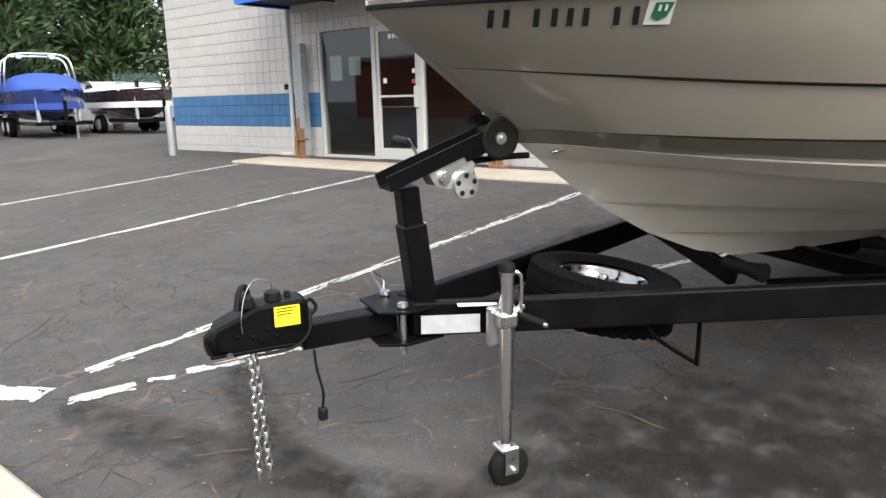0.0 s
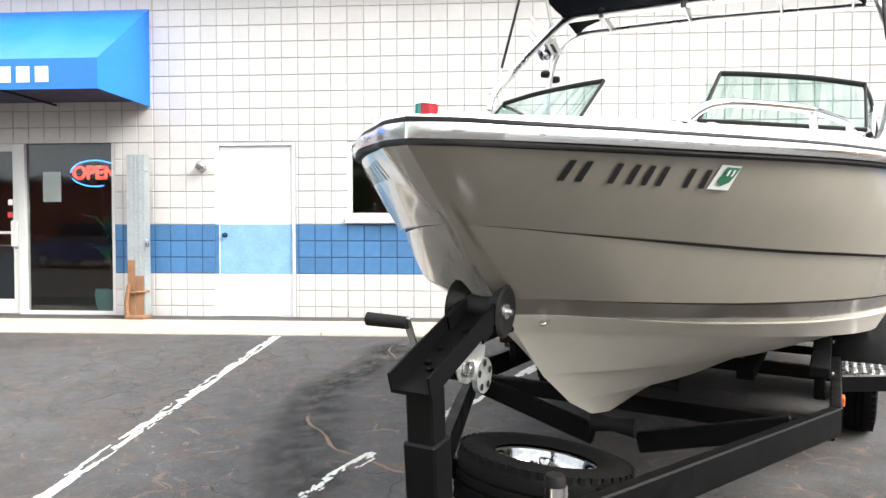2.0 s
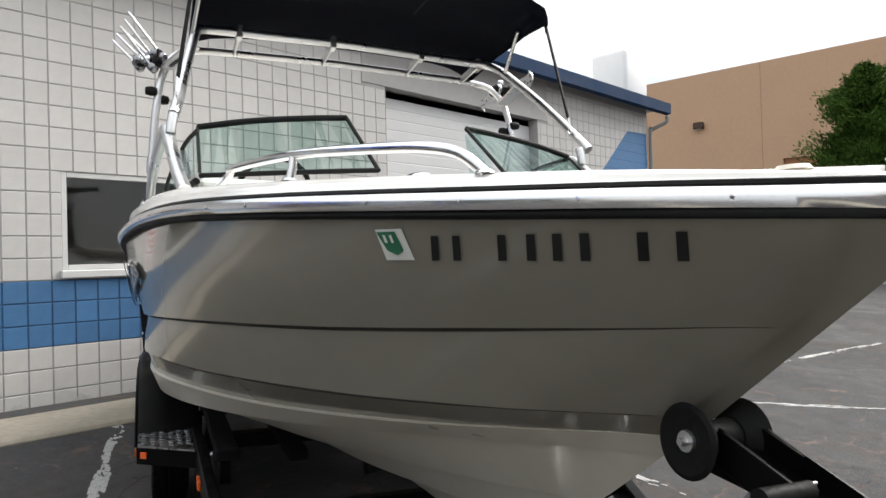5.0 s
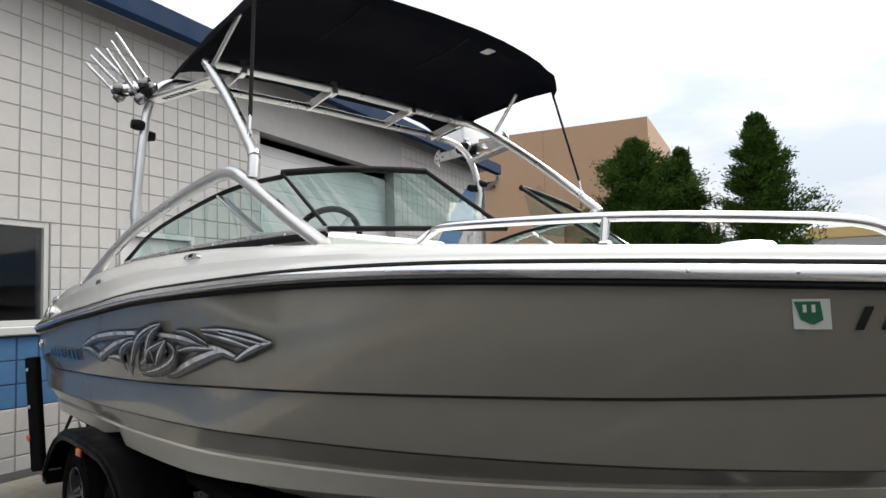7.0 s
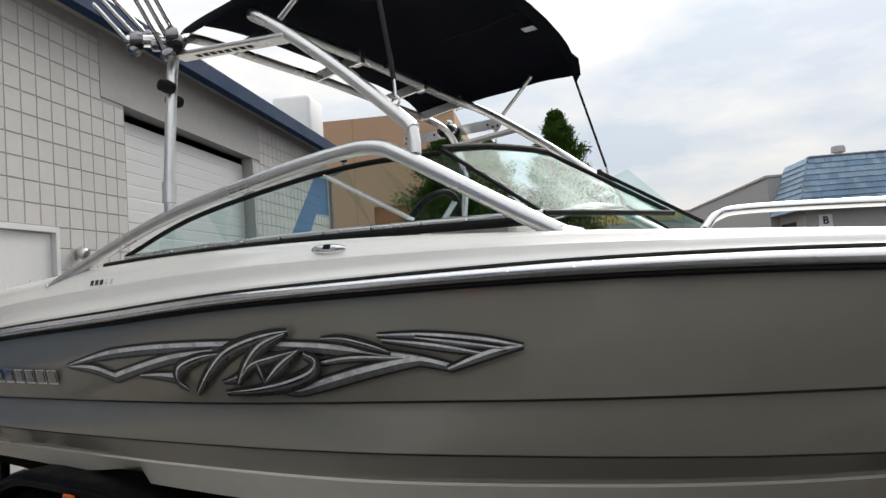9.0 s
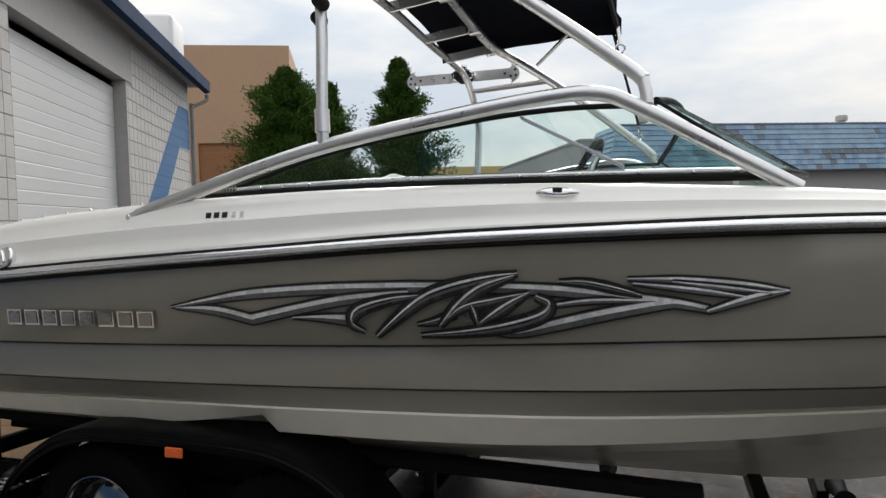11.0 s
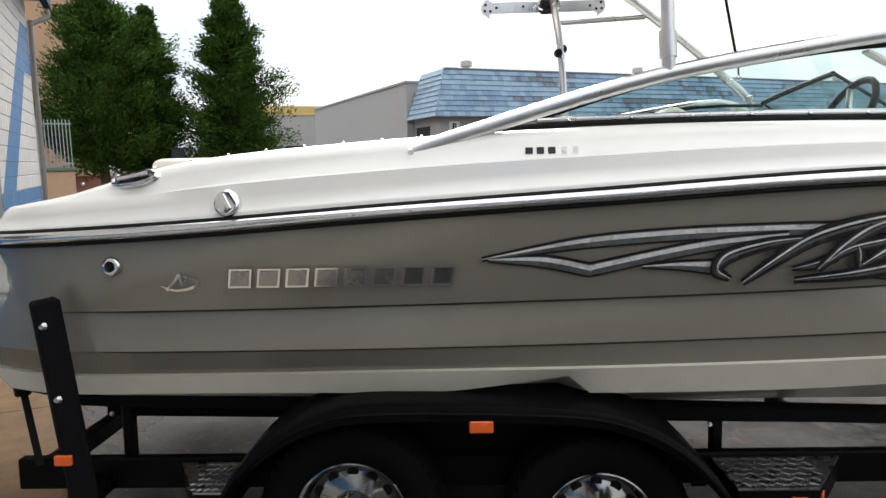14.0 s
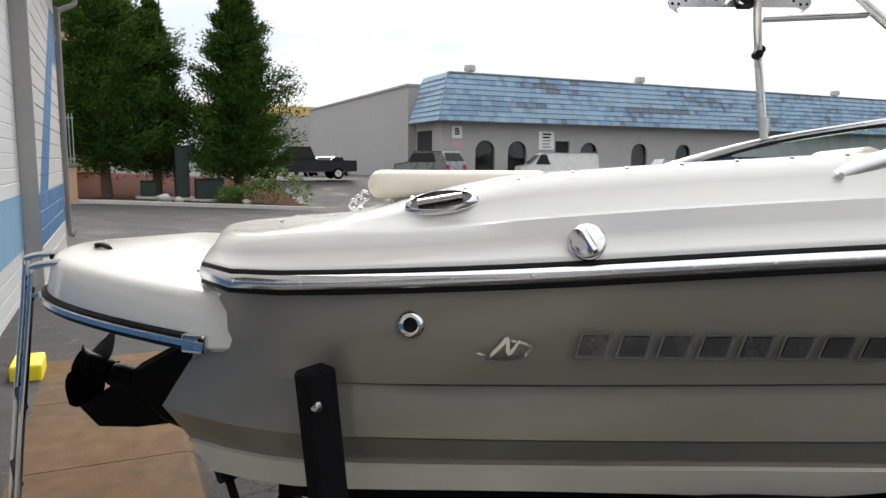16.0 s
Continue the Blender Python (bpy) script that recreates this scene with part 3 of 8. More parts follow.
w1 = window("window_1", 3 * B, 9 * B)
w2 = window("window_2", W2, W2 + 6 * B)
part("badge", pr([(1.60, 1.50), (1.63, 1.49), (1.66, 1.50), (1.66, 1.55), (1.60, 1.55)], 0.047, 0.049, pose(0, 0, 0, 90) @ Matrix.Diagonal((1, 1, -1, 1))), M_WHITE, w1, "small white security badge")

# parking sign
sg = thing("parking_sign", pose(2.575, -0.012, 1.617), "white and red parking notice bolted to the wall", "sign")
def rrect(w, h, r, n=4):
    pts = []
    for cx, cy, a0 in ((w / 2 - r, h / 2 - r, 0), (-w / 2 + r, h / 2 - r, 90), (-w / 2 + r, -h / 2 + r, 180), (w / 2 - r, -h / 2 + r, 270)):
        for k in range(n + 1):
            a = radians(a0 + 90 * k / n)
            pts.append((cx + r * math.cos(a), cy + r * math.sin(a)))
    return pts


UP = pose(0, 0, 0, 90)
part("plate", pr(rrect(0.435, 0.60, 0.03), -0.001, 0.001, UP), M_WHITE, sg)
bm = bmesh.new()
o, i = rrect(0.39, 0.55, 0.025), rrect(0.376, 0.536, 0.02)
loft(bm, [[(x, -0.0022, z) for x, z in o + o[:1]], [(x, -0.0022, z) for x, z in i + i[:1]]])
part("border", bm, M_REDPRINT, sg)


def words(text, size, x, z, parent, material, y=-0.0026):
    cu = bpy.data.curves.new("text", "FONT")
    cu.body, cu.size = text, size
    cu.align_x, cu.align_y = "CENTER", "CENTER"
    cu.offset = size * 0.025
    t = new("text_tmp", cu)
    me = bpy.data.meshes.new_from_object(t.evaluated_get(bpy.context.evaluated_depsgraph_get()))
    bpy.data.objects.remove(t)
    me.materials.clear()
    me.materials.append(material)
    me.transform(pose(x, y, z, 90))
    ob = new("lettering", me)
    ob.parent = parent
    return ob


words("MARINE", 0.088, 0, 0.205, sg, M_REDPRINT)
words("PARKING", 0.082, 0, 0.115, sg, M_REDPRINT)
words("ONLY", 0.082, 0, 0.04, sg, M_REDPRINT)
for s in (1, -1):
    part("arrow", pr([(0.115, 0.034), (0.15, 0.034), (0.15, 0.02), (0.18, 0.04), (0.15, 0.06), (0.15, 0.046), (0.115, 0.046)], 0.0018, 0.0024, pose(0, 0, 0, 90) @ Matrix.Diagonal((s, 1, 1, 1))), M_REDPRINT, sg)
for k, (w, z) in enumerate(((0.32, -0.03), (0.2, -0.085), (0.22, -0.125), (0.26, -0.165), (0.22, -0.205), (0.2, -0.24))):
    part("print_bar", bx(-w / 2, w / 2, -0.0024, -0.0018, z - 0.011, z + 0.011), mat("faded_print", (0.42, 0.25, 0.26), 0.6) if k else M_REDPRINT, sg)

# wall lamp, downspouts, gate posts, camera, bollard
lamp = thing("wall_lamp", pose(-1.2, 0, 2.02), "small grey bulkhead lamp on the wall", "lamp")
part("back_plate", lt([(0, 0.02), (0.05, 0.02), (0.055, 0)], along((0, 0, 0), (0, -1, 0)), 16), M_GREYWALL, lamp)
part("shade", lt([(0.03, 0.0), (0.06, 0.03), (0.062, 0.08), (0.05, 0.11), (0, 0.12)], along((0, -0.015, 0.03), (0, -0.8, -0.35)), 16), M_ZINC, lamp, smooth=40)
lamp2 = copy_thing(lamp, pose(6.57, 0, 2.08))
M_PIPE = mat("painted_pipe", (0.5, 0.49, 0.47), 0.6, 0, 0.1, 4)
ds = thing("downspout", pose(0, 0, 0), "white painted downspout on the wall", "downspout")
part("pipe", tb(spline([(-6.68, -0.045, 2.9), (-6.68, -0.045, 0.4), (-6.70, -0.05, 0.22), (-6.85, -0.05, 0.19), (-7.05, -0.05, 0.19)], 4), 0.04, 10), M_PIPE, ds, smooth=50)
part("junction_box", bx(-6.86, -6.76, -0.06, -0.001, 1.38, 1.48, 0.008), M_RUBBER, ds)
ds2 = thing("downspout", pose(0, 0, 0), "grey gutter downspout at the building corner", "downspout")
part("pipe", tb(spline([(WALL_R + 0.35, -0.30, 4.40), (WALL_R + 0.34, -0.29, 4.27), (WALL_R + 0.12, -0.06, 4.10), (WALL_R + 0.05, -0.05, 3.95), (WALL_R + 0.05, -0.05, 2.0), (WALL_R + 0.05, -0.05, 0.55), (WALL_R + 0.15, -0.12, 0.5)], 4), 0.042, 10), mat("grey_gutter", (0.22, 0.21, 0.20), 0.5), ds2, smooth=50)
M_RUSTY = mat("orange_rust", (0.19, 0.095, 0.045), 0.85, 0, 0.4, 14, 0.5, 50)
M_STEELPOST = mat("weathered_galvanised", (0.33, 0.36, 0.37), 0.55, 0.5, 0.2, 5)


def gate_post(x):
    g = thing("gate_post", pose(x, -0.16, 0.155), "galvanised steel gate channel with a rusty base", "gate post", group="gate posts beside the entrance")
    bm = bx(-0.11, -0.098, -0.07, 0.07, 0.0, 2.0, 0.002)
    box(bm, 0.098, 0.11, -0.07, 0.07, 0.0, 2.0)
    box(bm, -0.0975, 0.0975, -0.07, -0.058, 0.0, 2.0)
    for k in range(3):
        box(bm, -0.07 + k * 0.055, -0.045 + k * 0.055, -0.0765, -0.0705, 0.0, 1.99)
    part("channel", bm, M_STEELPOST, g)
    part("rust_plate", bx(-0.10, -0.01, -0.085, -0.078, 0.0, 0.72, 0.003), M_RUSTY, g)
    part("rust_plate", bx(0.0, 0.10, -0.085, -0.078, 0.0, 0.53, 0.003), M_RUSTY, g)
    part("foot", bx(-0.13, 0.12, -0.13, 0.10, 0.0, 0.05, 0.012), M_RUSTY, g)
    part("collar", tb([(-0.13, -0.06, 0.30), (-0.11, -0.11, 0.32), (0.1, -0.10, 0.335), (0.13, -0.02, 0.34)], 0.016, 8), M_RUSTY, g, smooth=50)
    part("collar", tb([(-0.10, -0.1, 0.05), (-0.105, -0.115, 0.2), (-0.07, -0.11, 0.42)], 0.026, 8), M_RUSTY, g, smooth=50)
    part("pin", tb([(0.1, -0.05, 1.80), (0.18, -0.06, 1.80)], 0.012, 8), M_ZINC, g)
    pl = part("padlock", bx(0.12, 0.165, -0.09, -0.06, 0.88, 0.93, 0.006), M_CHROME, g)
    part("shackle", tb(spline([(0.125, -0.075, 0.93), (0.128, -0.075, 0.965), (0.157, -0.075, 0.965), (0.16, -0.075, 0.93)], 4), 0.005, 6), M_CHROME, pl)
    return g


gate_post(-1.95)
gate_post(-6.25)
bo = thing("bollard", pose(-9.75, -0.75, ground_z(-9.75, -0.75)), "grey steel pipe bollard by the building corner", "bollard")
part("pipe", lt([(0, 1.02), (0.05, 1.01), (0.065, 0.98), (0.07, 0.95), (0.07, 0)], None, 20), M_STEELPOST, bo, smooth=40)

# ---- garage door ----
gd = thing("door_garage", pose(0, 0, 0), "white sectional garage door with a faded blue band", "garage door", kind="structure")
GZ = [0.1 + k * 0.6 for k in range(7)]
for k in range(6):
    z0, z1 = GZ[k], min(GZ[k + 1], GAR_H)
    bm = bmesh.new()
    prof = []
    n = 4
    for j in range(n):
        a, b = z0 + (z1 - z0) * j / n, z0 + (z1 - z0) * (j + 1) / n
        prof += [(0.1835, a + 0.002), (0.180, a + 0.010), (0.180, b - 0.010), (0.1835, b - 0.002)]
    prof += [(0.23, z1 - 0.003), (0.23, z0 + 0.003)]
    loft(bm, [[(x, y, z) for y, z in prof] for x in (GAR_L + 0.01, GAR_R - 0.01)], closed=True, capped=True)
    part("panel", bm, M_WHITEDOOR, gd)
part("band", bx(GAR_L + 0.01, GAR_R - 0.01, 0.174, 0.1785, Z_SB, Z_ST), M_BLUEDOOR, gd, "faded blue band")
for x, s in ((GAR_L, 1), (GAR_R, -1)):
    part("jamb", bx(min(x, x + s * 0.004), max(x, x + s * 0.004), 0.003, 0.175, 0.1, GAR_H, 0), M_GREYWALL, gd)
part("lintel", bx(GAR_L - 0.42, GAR_R + 0.3, -0.004, 0.0075, GAR_H, WALL_TOP, 0), M_GREYWALL, gd, "smooth grey rendered lintel")
# white plant box on the roof end
ru = thing("roof_unit", pose(0, 0, 0), "white rounded box on the roof end", "roof unit")
part("housing", bx(14.55, 15.55, 0.1, 0.95, WALL_TOP + 0.1, 5.8, 0.10, seg=3), M_WHITE, ru, smooth=40)
# yellow wheel stop by the garage
ws = thing("wheel_stop", pose(7.66, -0.16, ground_z(7.66, -0.16)), "yellow painted concrete wheel stop", "wheel stop")
part("block", bx(-0.17, 0.2, -0.10, 0.10, -0.05, 0.11, 0.02, seg=2), M_YELLOW, ws)

from mathutils.bvhtree import BVHTree

# ---- the boat: u aft, v to starboard, z up ----
HITCH = pose(2.21, -6.832, 0, 0, 0, 65)
BOAT = HITCH @ pose(0, 0, 0, 2.26, 0, 0) @ pose(0, 0.021, 0)
STEM_Z = [0.42, 0.44, 0.49, 0.55, 0.69, 0.83, 0.95, 1.13, 1.32, 1.40, 1.55]
STEM_U = [2.1, 1.67, 1.41, 1.235, 0.93, 0.715, 0.55, 0.31, 0.07, -0.04, -0.17]


def stem(z):
    return smooth_table(z, STEM_Z, STEM_U)


SHEER_U = [-0.09, -0.03, 0.06, 0.2, 0.4, 0.6, 0.9, 1.3, 1.8, 2.5, 3.2, 4.5, 5.3, 5.6, 5.78, 5.9, 5.99, 6.06, 6.12, 6.17, 6.20]
SHEER_V = [0.0, 0.102, 0.187, 0.321, 0.484, 0.632, 0.808, 0.974, 1.092, 1.187, 1.236, 1.218, 1.18, 1.154, 1.121, 1.058, 0.956, 0.825, 0.664, 0.484, 0.324]
RUB_U = [-0.09, 0.2, 0.5, 1.0, 1.5, 2.0, 2.6, 3.2, 3.85, 4.56, 5.2, 5.8, 6.1]
RUB_Z = [1.444, 1.453, 1.462, 1.482, 1.498, 1.501, 1.488, 1.468, 1.43, 1.39, 1.348, 1.321, 1.312]


def sheer_v(u):
    return smooth_table(u, SHEER_U, SHEER_V)


def rub_z(u):
    return smooth_table(u, RUB_U, RUB_Z)


# hull lines: height at the stem, heights and fullness at the stations, half-breadth aft, length of the entry, after end
ST_U = [0.2, 0.6, 1.0, 1.5, 2.2, 3.2, 4.2, 5.2, 6.1]
LINES = [
    (1.264, [1.264, 1.24, 1.218, 1.203, 1.18, 1.138, 1.113, 1.098, 1.089], [0.019, 0.003, -0.014, -0.027, -0.026, -0.012, -0.017, -0.026, -0.034], 1.145, 2.2, 6.10),
    (1.057, [1.062, 1.053, 1.041, 1.033, 1.021, 0.98, 0.959, 0.952, 0.947], [0.083, 0.083, 0.079, 0.049, 0.008, -0.015, -0.017, -0.025, -0.031], 1.125, 2.3, 6.19),
    (1.001, [1.019, 0.997, 0.967, 0.942, 0.924, 0.890, 0.870, 0.850, 0.846], [0.02, 0.017, 0.013, 0.002, -0.018, -0.024, -0.036, -0.042, -0.035], 1.105, 2.4, 6.12),
    (0.941, [0.947, 0.941, 0.916, 0.873, 0.828, 0.780, 0.773, 0.770, 0.762], [-0.006, -0.002, 0.003, 0.009, 0.008, -0.006, -0.017, -0.021, -0.005], 1.06, 2.5, 6.04),
    (0.755, [0.77, 0.765, 0.748, 0.725, 0.69, 0.662, 0.66, 0.66, 0.66], [0.0] * 9, 0.72, 2.6, 5.94),
    (0.60, [0.60, 0.60, 0.60, 0.585, 0.555, 0.54, 0.535, 0.53, 0.53], [0.0] * 9, 0.40, 2.5, 5.92),
]


def line_at(k, tau, dv=0.0, dz=0.0):
    z0, zs, full, V, ln, uend = LINES[k]
    u0 = stem(z0)
    u = u0 + (uend - u0) * tau
    s = min(1.0, (u - u0) / ln)
    v = V * (1 - (1 - s) ** 2)
    taper = 1 - 0.06 * max(0.0, (u - 4.8) / 1.3) ** 2
    taper -= (0.22 if k == 0 else 0.14 if k < 4 else 0.1) * max(0.0, (u - 5.62) / 0.5) ** 2
    if k in (2, 3):
        q = min(1.0, max(0.0, (u - 3.7) / 1.6))
        taper -= 0.05 * q * q * (3 - 2 * q)
    f = min(1.0, s * 4)
    if k < 2:
        q = min(1.0, max(0.0, (u - 5.36) / 0.42))
        f *= 1 - q * q * (3 - 2 * q)
    wide = smooth_table(u, ST_U, full) * min(1.0, v / 0.25)
    z = smooth_table(u, ST_U, zs)
    z = z0 + (z - z0) * min(1.0, s * 12)
    if k == 3 and u > 3.9:
        z += 0.065 * max(0.0, 1 - (u - 3.9) / 0.55) ** 1.4
    return Vector((u, max(0.0, v * taper + wide - dv * f), z - dz * f))


def keel_at(tau):
    u = 1.36 + (5.9 - 1.36) * tau
    z = 0.42 if u > 2.1 else lerp_table(u, STEM_U[::-1], STEM_Z[::-1])
    return Vector((u, 0, z))


def sheer_at(tau, dz=0.0, dv=0.0):
    u = SHEER_U[0] + (SHEER_U[-1] - SHEER_U[0]) * tau
    return Vector((u, max(0.0, sheer_v(u) - dv * min(1, tau * 20)), rub_z(u) - dz))


NT = 96
TAUS = [(i / NT) ** 1.6 * 0.93 if i < NT - 8 else 0 for i in range(NT + 1)]
last = (1 - 9 / NT) ** 1.6 * 0.93
for i in range(9):
    TAUS[NT - 8 + i] = last + (1 - last) * (i + 1) / 9


def mirror(bm):
    geo = bmesh.ops.duplicate(bm, geom=bm.verts[:] + bm.edges[:] + bm.faces[:])
    for e in geo["geom"]:
        if isinstance(e, bmesh.types.BMVert):
            e.co.y = -e.co.y
    bmesh.ops.remove_doubles(bm, verts=bm.verts, dist=0.0008)
    return bm


def between(f, g, t, bulge=0.0):
    def mid(tau):
        p = f(tau).lerp(g(tau), t) + Vector((0, bulge * min(1, tau * 6), 0))
        if bulge > 0.01:
            p.y -= 0.05 * min(1.0, max(0.0, (p.x - 5.6) / 0.45)) ** 2
        return p
    return mid


def strip(fs):
    bm = bmesh.new()
    loft(bm, [[f(t) for f in fs] for t in TAUS])
    return mirror(bm)


boat = thing("boat", BOAT, "taupe and white fibreglass bowrider boat on a black trailer", "boat")
S0 = lambda t: sheer_at(t, 0.0, 0.012)
A1 = lambda t: line_at(0, t)
A1b = lambda t: line_at(0, t, 0.030, -0.002)
A1c = lambda t: line_at(0, t, 0.030, 0.008)
A1d = lambda t: line_at(0, t, 0.022, 0.010)
A2 = lambda t: line_at(1, t)
A2b = lambda t: line_at(1, t, 0.022, -0.001)
A2c = lambda t: line_at(1, t, 0.022, 0.007)
A2d = lambda t: line_at(1, t, 0.015, 0.009)
A3 = lambda t: line_at(2, t)
A3b = lambda t: line_at(2, t, -0.012, 0.006)
A4 = lambda t: line_at(3, t)
A4b = lambda t: line_at(3, t, 0.05, -0.004)
A5 = lambda t: line_at(4, t)
A5b = lambda t: line_at(4, t, 0.045, -0.006)
A6 = lambda t: line_at(5, t)
A6b = lambda t: line_at(5, t, 0.045, -0.006)
part("hull", strip([S0, between(S0, A1, 0.33, 0.012), between(S0, A1, 0.66, 0.012), A1, A1b, A1c, A1d,
                    between(A1d, A2, 0.5, 0.006), A2, A2b, A2c, A2d, A3]), M_TAUPE, boat, "glossy taupe gelcoat topsides", smooth=28)
# shade under the crease steps, painted as thin dark strips
M_CREASE_SHADE = mat("crease_shade", (0.036, 0.032, 0.026), 0.8, 0, 0.4, 6)
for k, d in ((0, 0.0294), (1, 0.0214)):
    part("hull_groove", strip([(lambda t, k=k, d=d: line_at(k, t, d - 0.003, 0.0015)), (lambda t, k=k, d=d: line_at(k, t, d - 0.003, 0.0085))]), M_CREASE_SHADE, boat, "dark strip of painted shade along the topside crease")
HULL_ME = bpy.data.objects["hull"].data
part("hull_bottom", strip([A3, A3b, A4, A4b, between(A4b, A5, 0.5, 0.01), A5, A5b, A6, A6b, keel_at]), M_BOTTOM, boat, "cream gelcoat bottom with strakes", smooth=28)
bm = bmesh.new()
prof = [f(1) for f in (S0, A1, A2, A3, A4, A5, A6, keel_at)]
loft(bm, [[(p.x, p.y * q, p.z) for p in prof] for q in (1, 0.5, 0, -0.5, -1)])
part("transom", bm, M_TAUPE, boat)


def surface(me):
    return BVHTree.FromPolygons([v.co.copy() for v in me.vertices], [tuple(q.vertices) for q in me.polygons])


HULL_TREE = surface(HULL_ME)


def topside(u, z, side=1, off=0.002):
    """A point on the topsides at that station and height, a little proud."""
    hit, nor, _, _ = HULL_TREE.ray_cast(Vector((u, side * 3.0, z)), Vector((0, -side, 0)))
    if hit is None:
        return Vector((u, side * 0.3, z))
    return hit + Vector((0, side * off * 1.6, 0)) + (nor if nor.y * side > 0 else -nor) * off


# a white sheet on the hull paints the bright reflection between rail and platform
for s in (1, -1):
    bm = bmesh.new()
    rows = []
    for i in range(9):
        z = 1.185 + 0.178 * i / 8
        u0 = 6.05 - 0.17 * (i / 8) ** 1.5
        rows.append([topside(u0 + (6.085 - u0) * j / 8, z, s, 0.0005 + 0.002 * min(1, j)) for j in range(9)])
    loft(bm, rows)
    part("stern_corner", bm, M_GEL, boat, "white patch on the hull painting a bright reflection under the rail", smooth=50)
# rub rail: black band below, bright bead on it
RT = [TAUS[0]] + [t for i, t in enumerate(TAUS) if i] 
bm = bmesh.new()
loft(bm, [[sheer_at(t, dz, dv) for dz, dv in ((0.004, 0.016), (0.002, -0.008), (-0.003, -0.012), (-0.009, -0.011), (-0.013, -0.006), (-0.048, -0.006), (-0.051, -0.010), (-0.058, -0.004), (-0.060, 0.02))] for t in RT])
part("rub_rail", mirror(bm), M_RUBBER, boat, "black rubber rub rail", smooth=40)
bm = bmesh.new()
loft(bm, [[sheer_at(t, dz, dv) for dz, dv in ((-0.011, 0.0), (-0.013, -0.018), (-0.030, -0.026), (-0.046, -0.018), (-0.049, 0.0))] for t in RT])
part("rail_bead", mirror(bm), M_BEAD, boat, "chrome rub rail insert", smooth=60)
for s in (1, -1):
    for i in range(34):
        p = sheer_at(0.03 + 0.95 * i / 33)
        part("screw", lt([(0, 0.003), (0.004, 0.002), (0.005, 0)], along((p.x, s * (p.y + 0.0245), p.z + 0.030), (p.x, s * (p.y + 1), p.z + 0.030)), 8), M_CHROME, boat)

# deck
TOP_U = [-0.09, 0.3, 1.0, 1.6, 2.0, 2.7, 3.5, 4.1, 4.5, 5.1, 5.4, 5.7, 5.95, 6.20]
TOP_Z = [1.515, 1.545, 1.582, 1.620, 1.648, 1.683, 1.692, 1.680, 1.662, 1.618, 1.568, 1.512, 1.484, 1.474]


def top_z(u):
    return smooth_table(u, TOP_U, TOP_Z)


DECK = ((0.0, 0.0), (0.001, 0.05), (0.003, 0.09), (0.018, 0.12), (0.023, 0.30), (0.028, 0.50), (0.058, 0.535), (0.071, 0.78), (0.092, 0.93), (0.122, 0.99), (0.155, 1.0), (0.24, 1.02))
DECK_END = ((0.0, 0.0), (0.003, 0.05), (0.006, 0.09), (0.017, 0.13), (0.028, 0.36), (0.042, 0.60), (0.056, 0.71), (0.072, 0.765), (0.098, 0.785), (0.13, 0.79), (0.17, 0.80), (0.24, 0.82))


def deck_pt(tau, k):
    p = sheer_at(tau)
    f = min(1.0, tau * 12)
    zt, zr = top_z(p.x), p.z + 0.056
    ins, h = DECK[k]
    q = min(1.0, max(0.0, (p.x - 5.35) / 0.4))
    q = q * q * (3 - 2 * q)
    ins, h = ins + (DECK_END[k][0] - ins) * q, h + (DECK_END[k][1] - h) * q
    fade = min(1.0, max(0.0, (p.x - 0.1) / 1.2))
    if k in (5, 6):
        h = h + (0.62 - h) * (1 - fade) * 0.5
    if p.x > 5.3:
        q = sheer_at(max(0.0, tau - 0.004))
        d = Vector((p.x - q.x, p.y - q.y)).normalized()
        return Vector((p.x + d.y * ins, max(0.0, p.y - d.x * ins), zr + (zt - zr) * h))
    return Vector((p.x + (1 - f) * ins * 0.5, max(0.0, p.y - ins * f), zr + (zt - zr) * h))


NK = len(DECK)


def inner(t):
    """From the deck's inner edge: closed over fore and aft, down into the open cockpit between."""
    p = deck_pt(t, NK - 1)
    if 2.35 < p.x < 4.95:
        return [Vector((p.x, p.y - 0.01, p.z - 0.03)), Vector((p.x, p.y - 0.04, 1.02)), Vector((p.x, 0, 1.0))]
    return [Vector((p.x, p.y * q, p.z + 0.02 * (1 - q))) for q in (0.6, 0.3, 0.0)]


bm = bmesh.new()
loft(bm, [[deck_pt(t, k) for k in range(NK)] + inner(t) for t in TAUS])
DECK_ME = part("deck", mirror(bm), M_GEL, boat, "glossy white gelcoat deck", smooth=65).data
DECK_TREE = surface(DECK_ME)


def on_deck(u, z, side=1):
    """A pose on the outer deck side: z out of it, x running aft."""
    hit, nor, _, _ = DECK_TREE.ray_cast(Vector((u, side * 3.0, z)), Vector((0, -side, 0)))
    if nor.y * side < 0:
        nor = -nor
    x = Vector((1, 0, 0)) - nor * nor.x
    x.normalize()
    y = nor.cross(x)
    m = Matrix((x, y, nor)).transposed().to_4x4()
    m.translation = hit
    return m
bm = bmesh.new()
prof = [deck_pt(1, k) for k in range(NK)]
loft(bm, [[(p.x + 0.04 * (1 - q * q), p.y * q, p.z) for p in prof] for q in (1, 0.8, 0.5, 0, -0.5, -0.8, -1)])
part("deck_stern", bm, M_GEL, boat, smooth=35)

# ---- tower ----
def both(name, pts, r, material, label="", seg=12):
    return [part(name, tb([(u, v * s, z) for u, v, z in pts], r, seg), material, boat, label, smooth=50) for s in (1, -1)]


